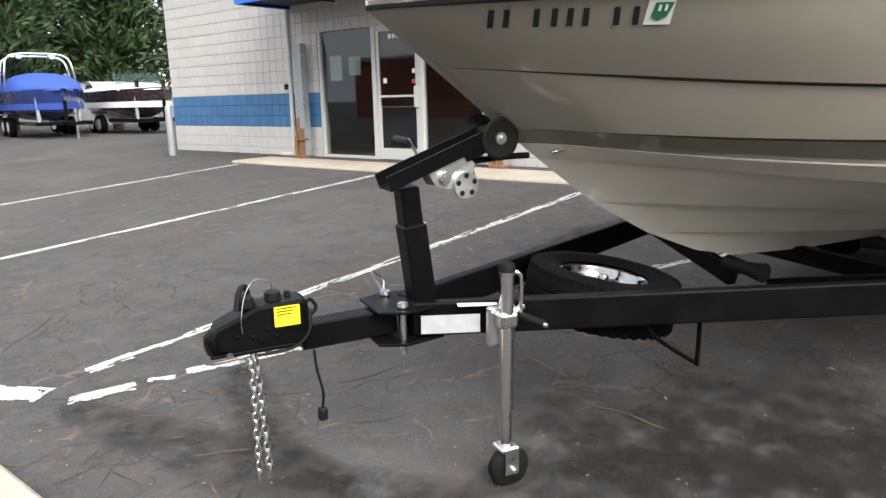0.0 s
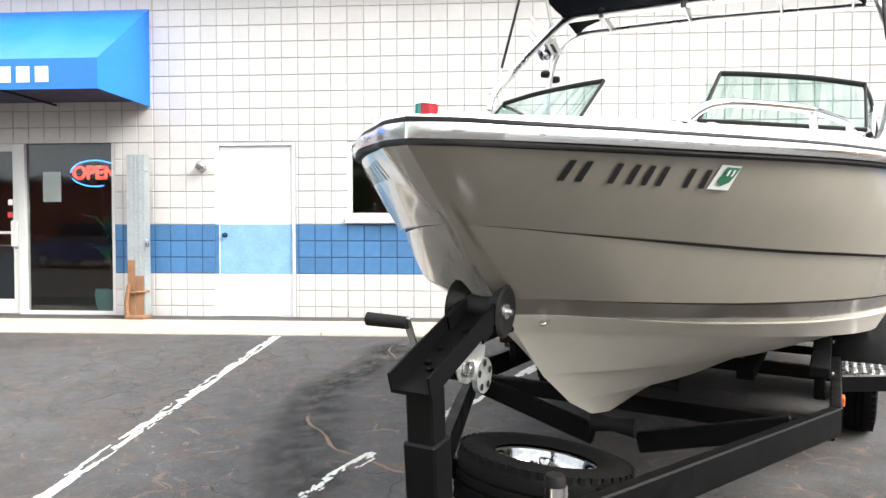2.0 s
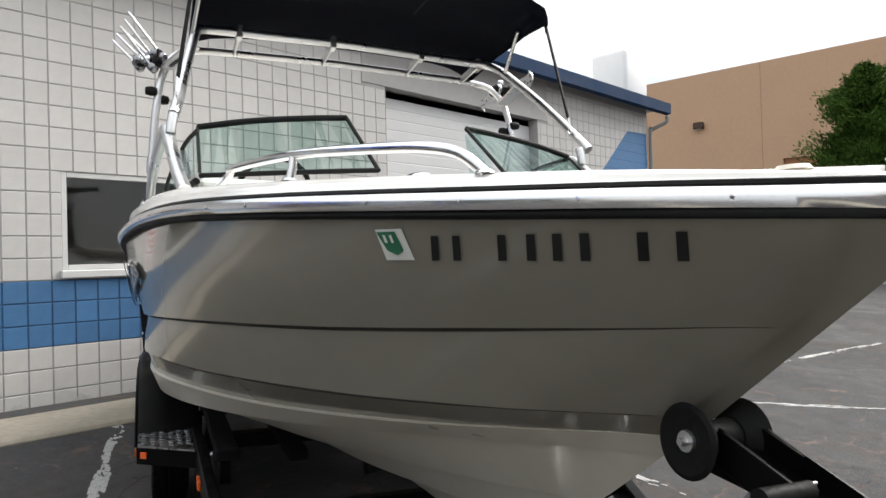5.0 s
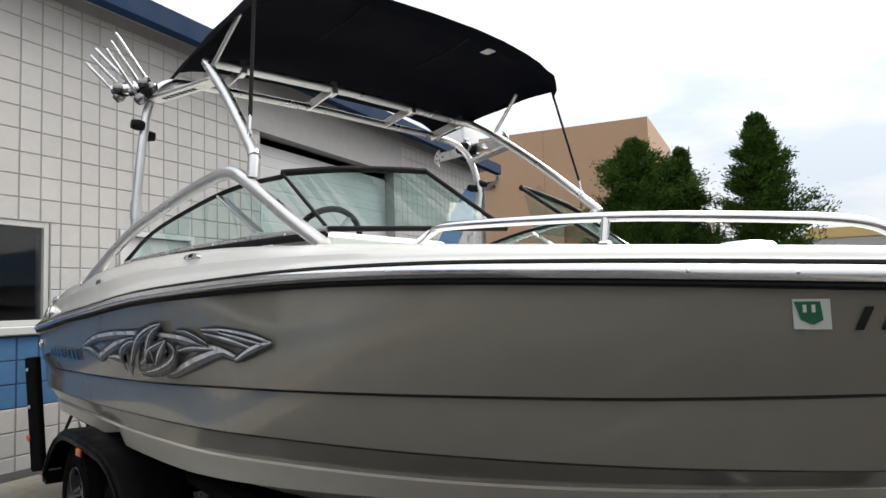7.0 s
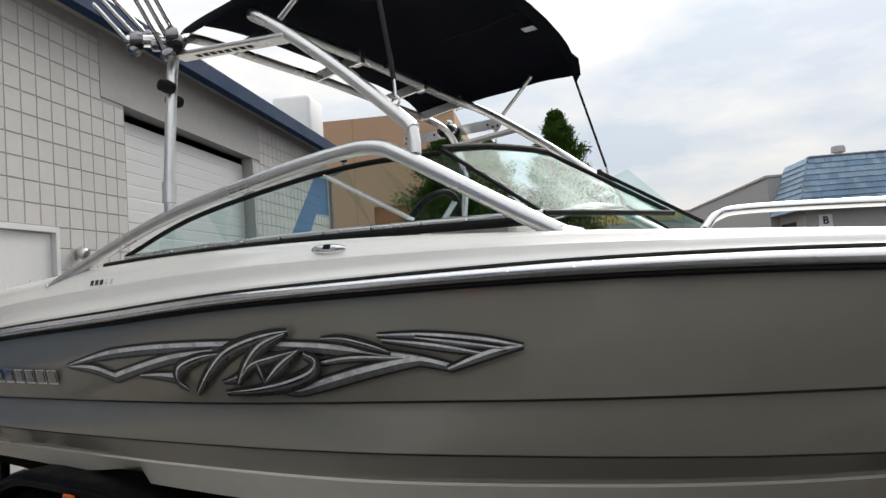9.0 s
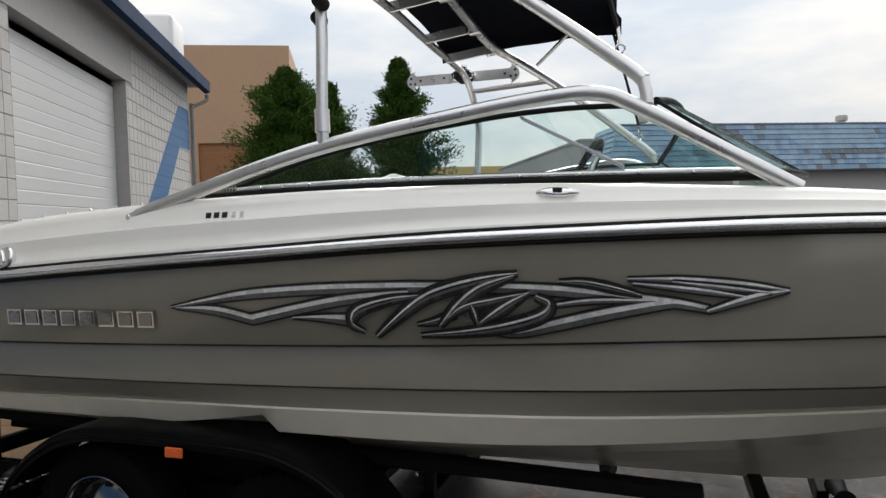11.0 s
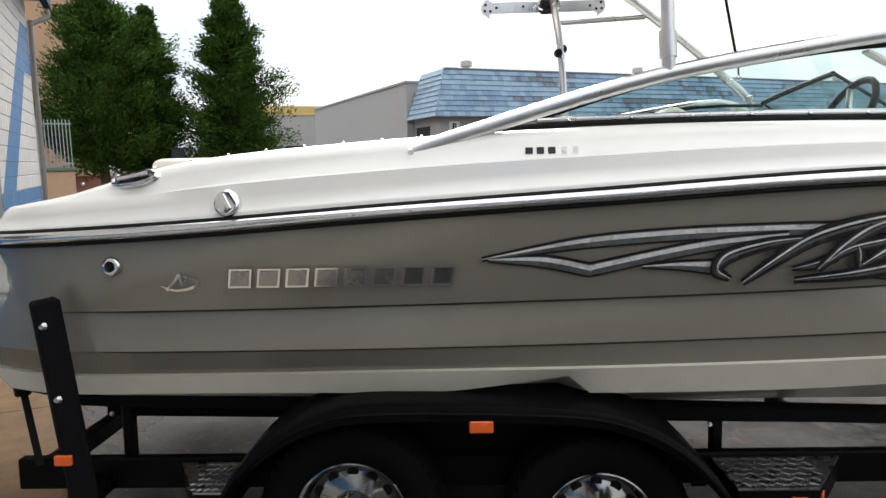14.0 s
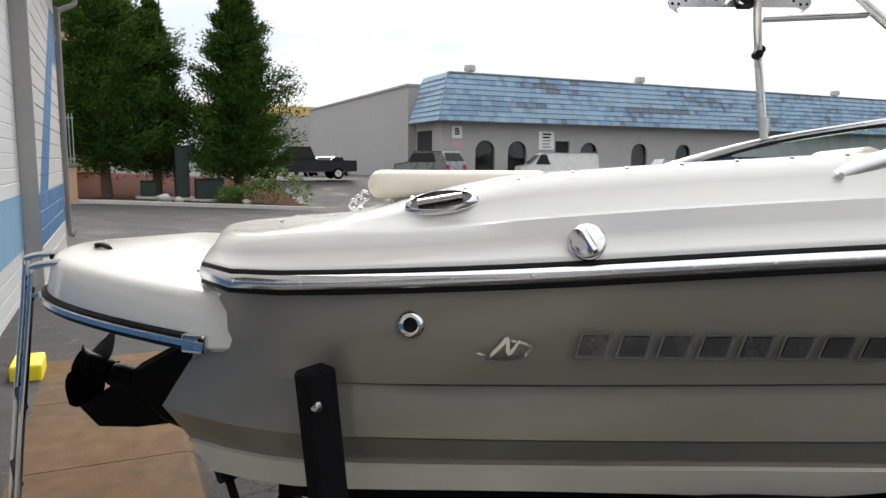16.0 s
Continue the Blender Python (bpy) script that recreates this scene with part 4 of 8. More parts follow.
HOOP = spline([(4.47, 1.125, 1.60), (4.28, 1.125, 1.665), (3.67, 1.115, 1.835), (3.1, 1.085, 1.935), (2.78, 1.06, 1.978), (2.62, 1.05, 1.978), (2.5, 1.04, 1.928), (2.19, 1.01, 1.748), (2.01, 0.985, 1.645)], 7)
hoops = both("tower_hoop", HOOP, 0.026, M_ALU)
for s, h in zip((1, -1), hoops):
    part("foot_cap", lt([(0, -0.03), (0.024, -0.026), (0.03, -0.01), (0.03, 0.012), (0, 0.016)], along((4.48, s * 1.128, 1.597), (4.48, s * 1.5, 1.615)), 16), M_ALU, h, smooth=50)
    part("bolt", lt([(0, 0.004), (0.009, 0.004), (0.011, 0)], along((4.445, s * 1.155, 1.612), (4.445, s * 1.5, 1.62)), 10), M_CHROME, h)
FRONT = [(2.478, 1.022, 2.018), (2.54, 1.007, 2.077), (2.87, 0.96, 2.345), (3.20, 0.915, 2.585), (3.35, 0.885, 2.680), (3.42, 0.80, 2.712), (3.44, 0.5, 2.725), (3.44, 0.0, 2.735)]
f = spline(FRONT, 6)
arch = part("tower_arch", tb([tuple(p) for p in f] + [(p.x, -p.y * 1.06, p.z) for p in f[-2::-1]], 0.025, 12), M_ALU, boat, smooth=50)
REAR = [(3.605, 1.115, 1.855), (3.608, 1.115, 1.97), (3.615, 1.095, 2.3), (3.645, 1.06, 2.50), (3.68, 0.99, 2.62), (3.72, 0.85, 2.672), (3.74, 0.5, 2.69), (3.74, 0.0, 2.70)]
f = spline(REAR, 6)
arch2 = part("tower_arch", tb([tuple(p) for p in f] + [(p.x, -p.y * (1 + 0.10 * min(1.0, max(0.0, (p.z - 1.9) / 0.4))), p.z) for p in f[-2::-1]], 0.022, 12), M_ALU, boat, smooth=50)
for v in (-0.86, -0.46, 0.11, 0.66):
    a, b = Vector((3.43, v, 2.732 - 0.03 * abs(v) ** 3)), Vector((3.735, v, 2.695 - 0.03 * abs(v) ** 3))
    link = part("link_bar", bx(-0.006, 0.006, -0.028, 0.028, 0, (b - a).length, 0.003, along(a, b)), M_ALU, arch, "flat aluminium bar joining the arches")
    part("end_pad", bx(-0.018, 0.018, -0.04, 0.04, -0.02, 0.045, 0.006, along(a, b)), M_ALU, link)
for s in (1, -1):
    part("knuckle", tb([(2.468, s * 1.032, 1.935), (2.472, s * 1.028, 1.98), (2.482, s * 1.022, 2.022)], 0.021, 14), M_ALU, arch, smooth=50)
    part("knuckle", tb([(3.606, s * 1.115, 1.90), (3.609, s * 1.113, 1.985)], 0.028, 14), M_ALU, arch2, smooth=50)
    # cross plate with a brand mark shown as bars
    w = 1.0 if s > 0 else 1.09
    m = along((3.125, s * 0.925 * w, 2.515), (3.645, s * 1.05 * w, 2.52))
    plate = part("cross_plate", bx(-0.04, 0.04, -0.008, 0.008, 0, 0.52, 0.004, m), M_ALU, boat, "brushed aluminium plate between the arches")
    for k in range(8):
        part("mark_bar", bx(-0.013, 0.013, -0.0005, 0.0005, 0.16 + k * 0.035, 0.16 + k * 0.035 + 0.022, 0, m @ pose(0, -s * 0.0092, 0)), M_RUBBER, plate)
    if s < 0:
        # thin orange strip set on the port plate near its edge
        part("streak", bx(0.026, 0.036, 0.0085, 0.0095, 0.16, 0.40, 0, m), M_ORANGE, plate, "thin orange strip along the plate edge")
    # light pods on the rear leg
    for z, du, dv in ((2.372, -0.018, 0.035), (2.335, 0.022, -0.03)):
        part("light_pod", lt([(0, -0.035), (0.022, -0.03), (0.028, 0), (0.022, 0.03), (0, 0.035)], along((3.62 + du, s * (1.09 * w + dv), z), (3.62 + du, s * 2, z)), 14), M_RUBBER, boat, smooth=50)
# wakeboard rack: upright forks on clamps to starboard
rack = part("board_rack", tb([(3.60, 1.06, 2.575), (3.72, 1.22, 2.56)], 0.026, 12), M_CHROME, boat, "polished board rack with upright forks", smooth=50)
for u, v, z in ((3.60, 1.10, 2.585), (3.70, 1.19, 2.565)):
    part("clamp", lt([(0, -0.03), (0.034, -0.024), (0.04, 0), (0.034, 0.024), (0, 0.03)], along((u, v, z), (u + 0.12, v + 0.16, z - 0.02)), 14), M_DARKCHROME, rack, smooth=50)
for p0, st, d in ((Vector((3.600, 1.135, 2.525)), Vector((-0.004, -0.026, 0.034)), Vector((-0.010, 0.160, 0.200))), (Vector((3.712, 1.205, 2.545)), Vector((-0.004, -0.026, 0.034)), Vector((0.045, 0.140, 0.145)))):
    for k in range(3):
        a = p0 + st * k
        g = d.cross(st).normalized() * 0.007
        rod = part("fork", tb([a - d * 0.12, a + d * (0.93 + 0.05 * k), a + d * (0.97 + 0.05 * k)], [0.0085, 0.0085, 0.005], 8), M_CHROME, rack, smooth=50)
        part("rubber_pad", tb([a + g * 1.5, a + d * (0.88 + 0.05 * k) + g * 1.5], 0.0065, 8), M_RUBBER, rod, smooth=50)
    for k in (0.1, 1.0, 1.9):
        c = p0 + st * k - d * 0.10
        part("fork_base", lt([(0, -0.03), (0.02, -0.028), (0.03, -0.01), (0.028, 0.012), (0.016, 0.028), (0, 0.03)], along(c, c + st), 14), M_DARKCHROME if k != 1.0 else M_RUBBER, rack, smooth=50)
for k in range(3):
    part("rack_knob", lt([(0, -0.026), (0.022, -0.02), (0.026, 0), (0.022, 0.02), (0, 0.026)], along((3.585 + 0.055 * k, 1.09 + 0.05 * k, 2.545), (3.70 + 0.06 * k, 1.3, 2.50)), 12), M_DARKCHROME if k % 2 else M_RUBBER, rack, smooth=50)
# the port rack is folded flat against its bracket
RACK_Y, RACK_Z = -1.215, 2.640


def rack_end(u, d):
    """Rounded fork end of the plate with claws above and below."""
    return [(u, 0.034), (u + d * 0.02, 0.046), (u + d * 0.012, 0.066), (u + d * 0.045, 0.046), (u + d * 0.066, 0.02), (u + d * 0.07, -0.01), (u + d * 0.058, -0.036), (u + d * 0.036, -0.052), (u + d * 0.012, -0.070), (u + d * 0.018, -0.046), (u, -0.034)]


ol = rack_end(4.06, 1) + rack_end(3.40, -1)[::-1]
rp = part("rack_plate", pr(ol, -0.005, 0.005, pose(0, RACK_Y, RACK_Z, 90)), M_ALU, boat, "polished board rack plate folded flat")
for u, z in ((4.10, 0.02), (4.07, -0.02), (4.105, -0.018), (4.03, 0.0), (3.36, 0.02), (3.39, -0.02), (3.355, -0.018), (3.43, 0.0), (3.86, 0.005)):
    part("bolt_hole", lt([(0, 0.0065), (0.007, 0.0065), (0.009, 0.0055)], along((u, RACK_Y, RACK_Z + z), (u, 1, RACK_Z + z)), 10), M_RUBBER, rp)
clamp = part("rack_clamp", bx(3.65, 3.76, -1.24, -1.09, RACK_Z - 0.045, RACK_Z + 0.03, 0.02), M_RUBBER, rp)
for u in (3.665, 3.745):
    part("clamp_ring", lt([(0.03, -0.012), (0.038, -0.008), (0.038, 0.008), (0.03, 0.012)], along((u, -1.13, RACK_Z - 0.005), (u, -1.3, RACK_Z - 0.005)), 14), M_CHROME, clamp, smooth=50)
part("clamp_knob", lt([(0, -0.022), (0.02, -0.018), (0.024, 0), (0.02, 0.018), (0, 0.022)], pose(3.70, -1.16, RACK_Z + 0.05), 12), M_CHROME, clamp, smooth=50)

# ---- canopy ----
CV = [0.0, 0.3, 0.5, 0.68, 0.80, 0.87, 0.905, 0.925, 0.93]
CZ = [0.0, -0.006, -0.017, -0.034, -0.055, -0.085, -0.12, -0.165, -0.20]


def canopy_pt(s, w):
    """s: 0 front to 1 rear; w: -8 to 8 across."""
    k = abs(w)
    z = 2.945 - 0.13 * s ** 1.3 + 0.016 * math.sin(s * math.pi)
    sag = -0.012 * math.sin(2 * math.pi * s) ** 2
    u = 2.65 + 1.13 * s + (0.03 * (1 - s) * (CV[k] / 0.93) ** 4) - 0.03 * (1 - s) * (CZ[k] < -0.1)
    drop = CZ[k] * (0.75 + 0.25 * (1 - s)) + sag * (k < 6)
    return Vector((u, math.copysign(CV[k], w), z + drop + 0.004 * math.sin(17 * s + 5 * w)))


bm = bmesh.new()
rows = [[canopy_pt(i / 16, w) for w in range(-8, 9)] for i in range(17)]
front_lip = [Vector((p.x + 0.035, p.y, p.z - 0.05)) for p in rows[0]]
loft(bm, [front_lip] + rows)
bmesh.ops.solidify(bm, geom=bm.faces[:], thickness=0.006)
canopy = part("canopy", bm, M_CANVAS, boat, "dark navy canvas bimini top", smooth=60)
for v in (-0.33, 0.33):
    part("seam", tb([canopy_pt(s / 8, 0) + Vector((0, v, -0.012)) for s in range(0, 5)], 0.004, 6), M_RUBBER, canopy)
for v, u, s in ((-0.46, 2.74, 1),):
    part("tag", bx(u - 0.035 * s, u + 0.035 * s, v - 0.03 * s, v + 0.03 * s, 2.886, 2.888), M_LABEL, canopy, "small grey sewn tag")
for s in (1, -1):
    part("strut", tb([(3.165, s * 0.925, 2.60), (2.945, s * 0.895, 2.785)], 0.011, 8), M_ALU, boat, smooth=50)
    part("strap", bx(-0.008, 0.008, -0.006, 0.006, 0, 0.66, 0.002, along((2.56, s * 1.005, 2.20), (2.72, s * 0.93, 2.84))), M_RUBBER, boat, "black webbing tie strap")
    part("eye_bolt", tb([(2.553 + 0.016 * math.cos(a), s * 1.01, 2.13 + 0.016 * math.sin(a)) for a in np.linspace(0, 2 * math.pi, 10)[:-1]], 0.004, 6, closed=True), M_CHROME, boat)
    part("strap_hook", tb([(2.553, s * 1.01, 2.145), (2.56, s * 1.006, 2.205)], 0.006, 6), M_CHROME, boat)

# ---- windshield ----
def pane(pts, th=0.005):
    bm = bmesh.new()
    bm.faces.new([bm.verts.new(p) for p in pts])
    bmesh.ops.solidify(bm, geom=bm.faces[:], thickness=th)
    bmesh.ops.recalc_face_normals(bm, faces=bm.faces[:])
    return bm


for s in (1, -1):
    lo = [(4.02, s * 1.035, 1.715), (3.5, s * 1.015, 1.725), (3.0, s * 0.995, 1.725), (2.5, s * 0.965, 1.72), (2.08, s * 0.93, 1.712)]
    hi = [(4.02, s * 1.035, 1.722), (3.6, s * 1.03, 1.84), (3.1, s * 0.985, 1.925), (2.75, s * 0.955, 1.955), (2.44, s * 0.925, 1.95)]
    bm = bmesh.new()
    a, b = spline(lo, 5), spline(hi, 5)
    loft(bm, [a, b])
    bmesh.ops.solidify(bm, geom=bm.faces[:], thickness=0.005)
    bmesh.ops.recalc_face_normals(bm, faces=bm.faces[:])
    g = part("side_glass", bm, M_GLASS, boat, "lightly tinted side windshield glass", smooth=50)
    g.visible_shadow = False
    part("lower_trim", tb([(p.x, p.y, p.z - 0.002) for p in a], 0.013, 8), M_ALU, g, smooth=50)
    part("upper_trim", tb([tuple(p) for p in b], 0.010, 8), M_RUBBER, g, smooth=50)
    part("gasket", tb([(p.x, p.y + s * 0.012, p.z - 0.022) for p in spline([(4.15, s * 1.04, 1.71)] + lo, 5)], 0.014, 8), M_RUBBER, boat, "black windshield gasket", smooth=50)
    part("brace", bx(-0.022, 0.022, -0.005, 0.005, 0, 0.40, 0.002, along((2.90, s * 0.975, 1.93), (2.53, s * 0.955, 1.73))), M_ALU, boat)
    # front pane
    flo = spline([(2.08, s * 0.93, 1.712), (1.98, s * 0.7, 1.722), (1.90, s * 0.45, 1.735), (1.87, s * 0.285, 1.745)], 5)
    fhi = spline([(2.44, s * 0.925, 1.965), (2.395, s * 0.7, 2.003), (2.36, s * 0.45, 2.030), (2.345, s * 0.295, 2.042)], 5)
    bm = bmesh.new()
    loft(bm, [flo, fhi])
    bmesh.ops.solidify(bm, geom=bm.faces[:], thickness=0.005)
    bmesh.ops.recalc_face_normals(bm, faces=bm.faces[:])
    g = part("front_glass", bm, M_GLASS_FRONT, boat, "lightly tinted front windshield glass", smooth=50)
    g.visible_shadow = False
    part("top_trim", tb([tuple(p) for p in fhi], 0.014, 8), M_RUBBER, g, smooth=50)
    part("base_trim", tb([tuple(p) for p in flo], 0.010, 8), M_RUBBER, g, smooth=50)
    part("inner_post", tb([tuple(flo[-1]), tuple(fhi[-1])], 0.009, 8), M_RUBBER, g, smooth=50)
    part("corner_post", tb([tuple(flo[0]), tuple(fhi[0])], 0.007, 8), M_RUBBER, g, smooth=50)
    for k in range(9):
        p = a[min(len(a) - 1, 1 + k * 2)]
        part("snap", lt([(0, 0.005), (0.005, 0.004), (0.007, 0)], along((p.x, p.y + s * 0.014, p.z - 0.004), (p.x, p.y + s * 2, p.z + 0.2)), 8), M_CHROME, boat)
# folded walk-through door pane against the port side
part("door_glass", pane([(1.92, -0.26, 1.75), (2.22, -0.26, 1.80), (2.30, -0.27, 2.0), (2.20, -0.27, 2.03)]), M_GLASS, boat).visible_shadow = False

# ---- deck fittings ----
M_GRAPHIC_DARK = mat("dark_polished_recess", (0.10, 0.095, 0.09), 0.3, 0.7, 0.2, 12)
for s in (1, -1):
    rail = spline([(1.63, 0.90, 1.622), (1.60, 0.865, 1.658), (1.50, 0.86, 1.668), (1.06, 0.755, 1.652), (0.75, 0.635, 1.628), (0.60, 0.565, 1.612), (0.535, 0.52, 1.592), (0.505, 0.48, 1.552)], 6)
    r = part("bow_rail", tb([(p.x, p.y * s, p.z) for p in rail], 0.0125, 10), M_CHROME, boat, "polished stainless bow rail", smooth=50)
    part("rail_post", tb([(1.06, s * 0.765, 1.585), (1.06, s * 0.755, 1.652)], 0.012, 10), M_CHROME, r, smooth=50)
    for u, v, z in ((1.63, 0.90, 1.615), (0.505, 0.48, 1.552), (1.06, 0.765, 1.585)):
        part("rail_foot", lt([(0, 0.008), (0.016, 0.006), (0.022, 0)], pose(u, s * v, z), 12), M_CHROME, r)
    # bow cleat, side light, stern cleat
    part("cleat", lt([(0, 0.016), (0.5, 0.014), (0.9, 0.008), (1, 0)], pose(0.85, s * 0.50, 1.578, 2) @ Matrix.Diagonal((0.085, 0.03, 1, 1)), 24), M_CHROME, boat, "flush chrome pop-up cleat", smooth=60)
    m = on_deck(5.38, 1.545, s)
    ct = part("cleat", lt([(0.80, 0.004), (0.86, 0.012), (0.95, 0.010), (1.02, -0.004)], m @ Matrix.Diagonal((0.092, 0.034, 1, 1)), 28), M_CHROME, boat, "flush chrome pop-up cleat", smooth=60)
    part("recess", lt([(0, 0.004), (0.82, 0.006)], m @ Matrix.Diagonal((0.092, 0.034, 1, 1)), 24), M_GRAPHIC_DARK, ct)
    part("cleat_bar", tb([m @ Vector((-0.055, -0.004, 0.012)), m @ Vector((0.055, 0.004, 0.014))], 0.009, 8), M_CHROME, ct, smooth=50)
    m = on_deck(2.75, 1.648, s)
    sl = part("side_light", lt([(0, 0.012), (0.5, 0.012), (0.85, 0.009), (1, 0)], m @ Matrix.Diagonal((0.072, 0.017, 1, 1)), 28), M_CHROME, boat, "chrome oval courtesy light", smooth=60)
    part("lens", bx(-0.016, 0.016, -0.012, 0.006, 0.008, 0.0145, 0.003, m), M_RUBBER, sl)
    # through-hull outlet
    p = topside(5.45, 1.256, s)
    m = along(p, p + Vector((0.06, s, 0.06)))
    o = part("outlet", lt([(0.014, 0.002), (0.018, 0.012), (0.026, 0.011), (0.033, 0.004), (0.034, 0)], m, 24), M_CHROME, boat, "chrome through-hull outlet", smooth=50)
    part("bore", lt([(0, 0.003), (0.017, 0.003)], m, 16), M_RUBBER, o)
    # snaps along the cockpit edge
    for k in range(12):
        u = 4.15 + k * 0.13
        part("snap", lt([(0, 0.005), (0.0045, 0.004), (0.006, 0)], pose(u, s * (sheer_v(u) - 0.10), top_z(u) - 0.003, -30 * s), 8), M_ZINC, boat)
m = on_deck(5.04, 1.456)
m = along(m.translation + Vector((0, 0.020, 0.004)), m.translation + Vector((0.02, 1, 0.30)))
cap = part("fuel_cap", lt([(0, 0.010), (0.034, 0.009), (0.040, 0.006), (0.044, 0.0), (0.044, -0.04)], m, 28), M_CHROME, boat, "round chrome fuel filler cap", smooth=50)
part("grip", bx(-0.008, 0.008, -0.03, 0.03, 0.008, 0.017, 0.003, m @ pose(0, 0, 0, 0, 0, 30)), M_CHROME, cap)
# bow navigation light
nav = part("bow_light", bx(-0.035, 0.03, -0.03, 0.03, 1.506, 1.517, 0.004), M_CHROME, boat, "red and green bow light")
M_RED = mat("red_lens", (0.20, 0.01, 0.015), 0.15, 0, 0.1, 30)
M_GREEN = mat("green_lens", (0.005, 0.13, 0.12), 0.15, 0, 0.1, 30)
part("red_lens", lt([(0, 0), (0.027, 0), (0.027, 0.024), (0, 0.024)], pose(-0.005, 0, 1.517, 0, 0, 180), 12, math.pi), M_RED, nav, smooth=50)
part("green_lens", lt([(0, 0), (0.027, 0), (0.027, 0.024), (0, 0.024)], pose(-0.005, 0, 1.517, 0, 0, 0), 12, math.pi), M_GREEN, nav, smooth=50)
part("cap", lt([(0, 0.008), (0.024, 0.006), (0.029, 0)], pose(-0.005, 0, 1.541), 20), M_WHITE, nav, smooth=50)
part("deck_pad", lt([(0, 0.01), (0.8, 0.008), (1, 0)], pose(0.10, 0.12, 1.528) @ Matrix.Diagonal((0.035, 0.025, 1, 1)), 20), M_VINYL, boat, smooth=50)
# towing eye at the stem
part("tow_eye", tb([(0.60 + 0.03 * math.cos(a) , -0.075 - 0.018 * (0.5 + 0.5 * math.sin(a)), 0.978 + 0.008 * math.cos(a)) for a in np.linspace(0, 2 * math.pi, 12)[:-1]], 0.006, 8, closed=True), M_CHROME, boat, "small chrome fitting on the bow", smooth=60)


# ---- marks on the topsides ----
def decal(poly, side, material, parent, off=0.0022, name="mark"):
    """A flat shape given in station and height, laid on the hull side."""
    bm = bmesh.new()
    vs = [bm.verts.new(topside(u, z, side, off)) for u, z in poly]
    bm.faces.new(vs if side < 0 else vs[::-1])
    return part(name, bm, material, parent)


def band(pts, widths, side, material, parent, off, name="mark", n=5):
    """A tapering stroke along stations and heights."""
    P = spline([(u, z - 0.0055 * (u - 2.07), w) for (u, z), w in zip(pts, widths)], n)
    bm = bmesh.new()
    L, R = [], []
    for i, p in enumerate(P):
        a, b = P[max(0, i - 1)], P[min(len(P) - 1, i + 1)]
        d = Vector((b.x - a.x, b.y - a.y)).normalized()
        q = Vector((-d.y, d.x)) * max(0.0006, p.z) / 2
        L.append(bm.verts.new(topside(p.x + q.x, p.y + q.y, side, off)))
        R.append(bm.verts.new(topside(p.x - q.x, p.y - q.y, side, off)))
    for i in range(len(P) - 1):
        bm.faces.new((L[i], L[i + 1], R[i + 1], R[i]))
    return part(name, bm, material, parent)


M_SILVER = mat("silver_foil", (0.72, 0.72, 0.72), 0.3, 0.15, 0.3, 9)
M_GRAPHIC_GREY = mat("grey_vinyl", (0.11, 0.11, 0.113), 0.35, 0.1, 0.5, 5)
M_INK = mat("black_vinyl", (0.008, 0.008, 0.008), 0.4, 0, 0.2, 9)
M_STICKER = mat("white_sticker", (0.66, 0.68, 0.64), 0.5, 0, 0.06, 20)
M_STGREEN = mat("green_print", (0.02, 0.14, 0.07), 0.5, 0, 0.1, 20)
for s in (1, -1):
    # registration shown as plain bars: two, four and two
    zr, ln = (1.382, -0.016) if s < 0 else (1.381, -0.028)
    for f in (0.02, 0.115, 0.30, 0.41, 0.505, 0.60, 0.785, 0.90):
        u = 0.200 + f * 0.37 if s < 0 else 0.188 + (0.94 - f) * 0.42
        decal([(u, zr), (u + 0.014, zr), (u + 0.014 + ln, zr + 0.048), (u + ln, zr + 0.048)], s, M_INK, boat, name="registration_bar")
    u = 0.557 if s < 0 else 0.622
    st = decal([(u, 1.382), (u + 0.06, 1.382), (u + 0.048, 1.445), (u - 0.012, 1.445)], s, M_STICKER, boat, 0.002, "sticker")
    decal([(u + 0.026, 1.392), (u + 0.043, 1.402), (u + 0.046, 1.440), (u + 0.004, 1.440), (u + 0.008, 1.402)], s, M_STGREEN, st, 0.003)
    for f in (0.016, 0.030):
        decal([(u + f, 1.418), (u + f + 0.006, 1.418), (u + f + 0.003, 1.434), (u + f - 0.003, 1.434)], s, M_STICKER, st, 0.004)

# side graphic, aft to fore: stations and heights, then the width at start, middle and end
RIBBONS = [
    ([(4.22, 1.274), (4.034, 1.303), (3.857, 1.326), (3.583, 1.343), (3.288, 1.349), (3.10, 1.349)], 0.004, 0.036, 0.036),
    ([(4.20, 1.272), (4.02, 1.263), (3.865, 1.229)], 0.006, 0.034, 0.038),
    ([(3.874, 1.231), (3.687, 1.270), (3.483, 1.306), (3.25, 1.327)], 0.038, 0.036, 0.028),
    ([(3.703, 1.240), (3.584, 1.240), (3.47, 1.233)], 0.004, 0.024, 0.044),
    ([(3.10, 1.352), (2.942, 1.347), (2.753, 1.337), (2.621, 1.323), (2.508, 1.309), (2.385, 1.294), (2.29, 1.276)], 0.03, 0.036, 0.02),
    ([(3.006, 1.203), (2.894, 1.194), (2.767, 1.222), (2.62, 1.256), (2.462, 1.286), (2.377, 1.296)], 0.008, 0.04, 0.022),
    ([(2.769, 1.288), (2.637, 1.303), (2.463, 1.303)], 0.012, 0.016, 0.01),
]
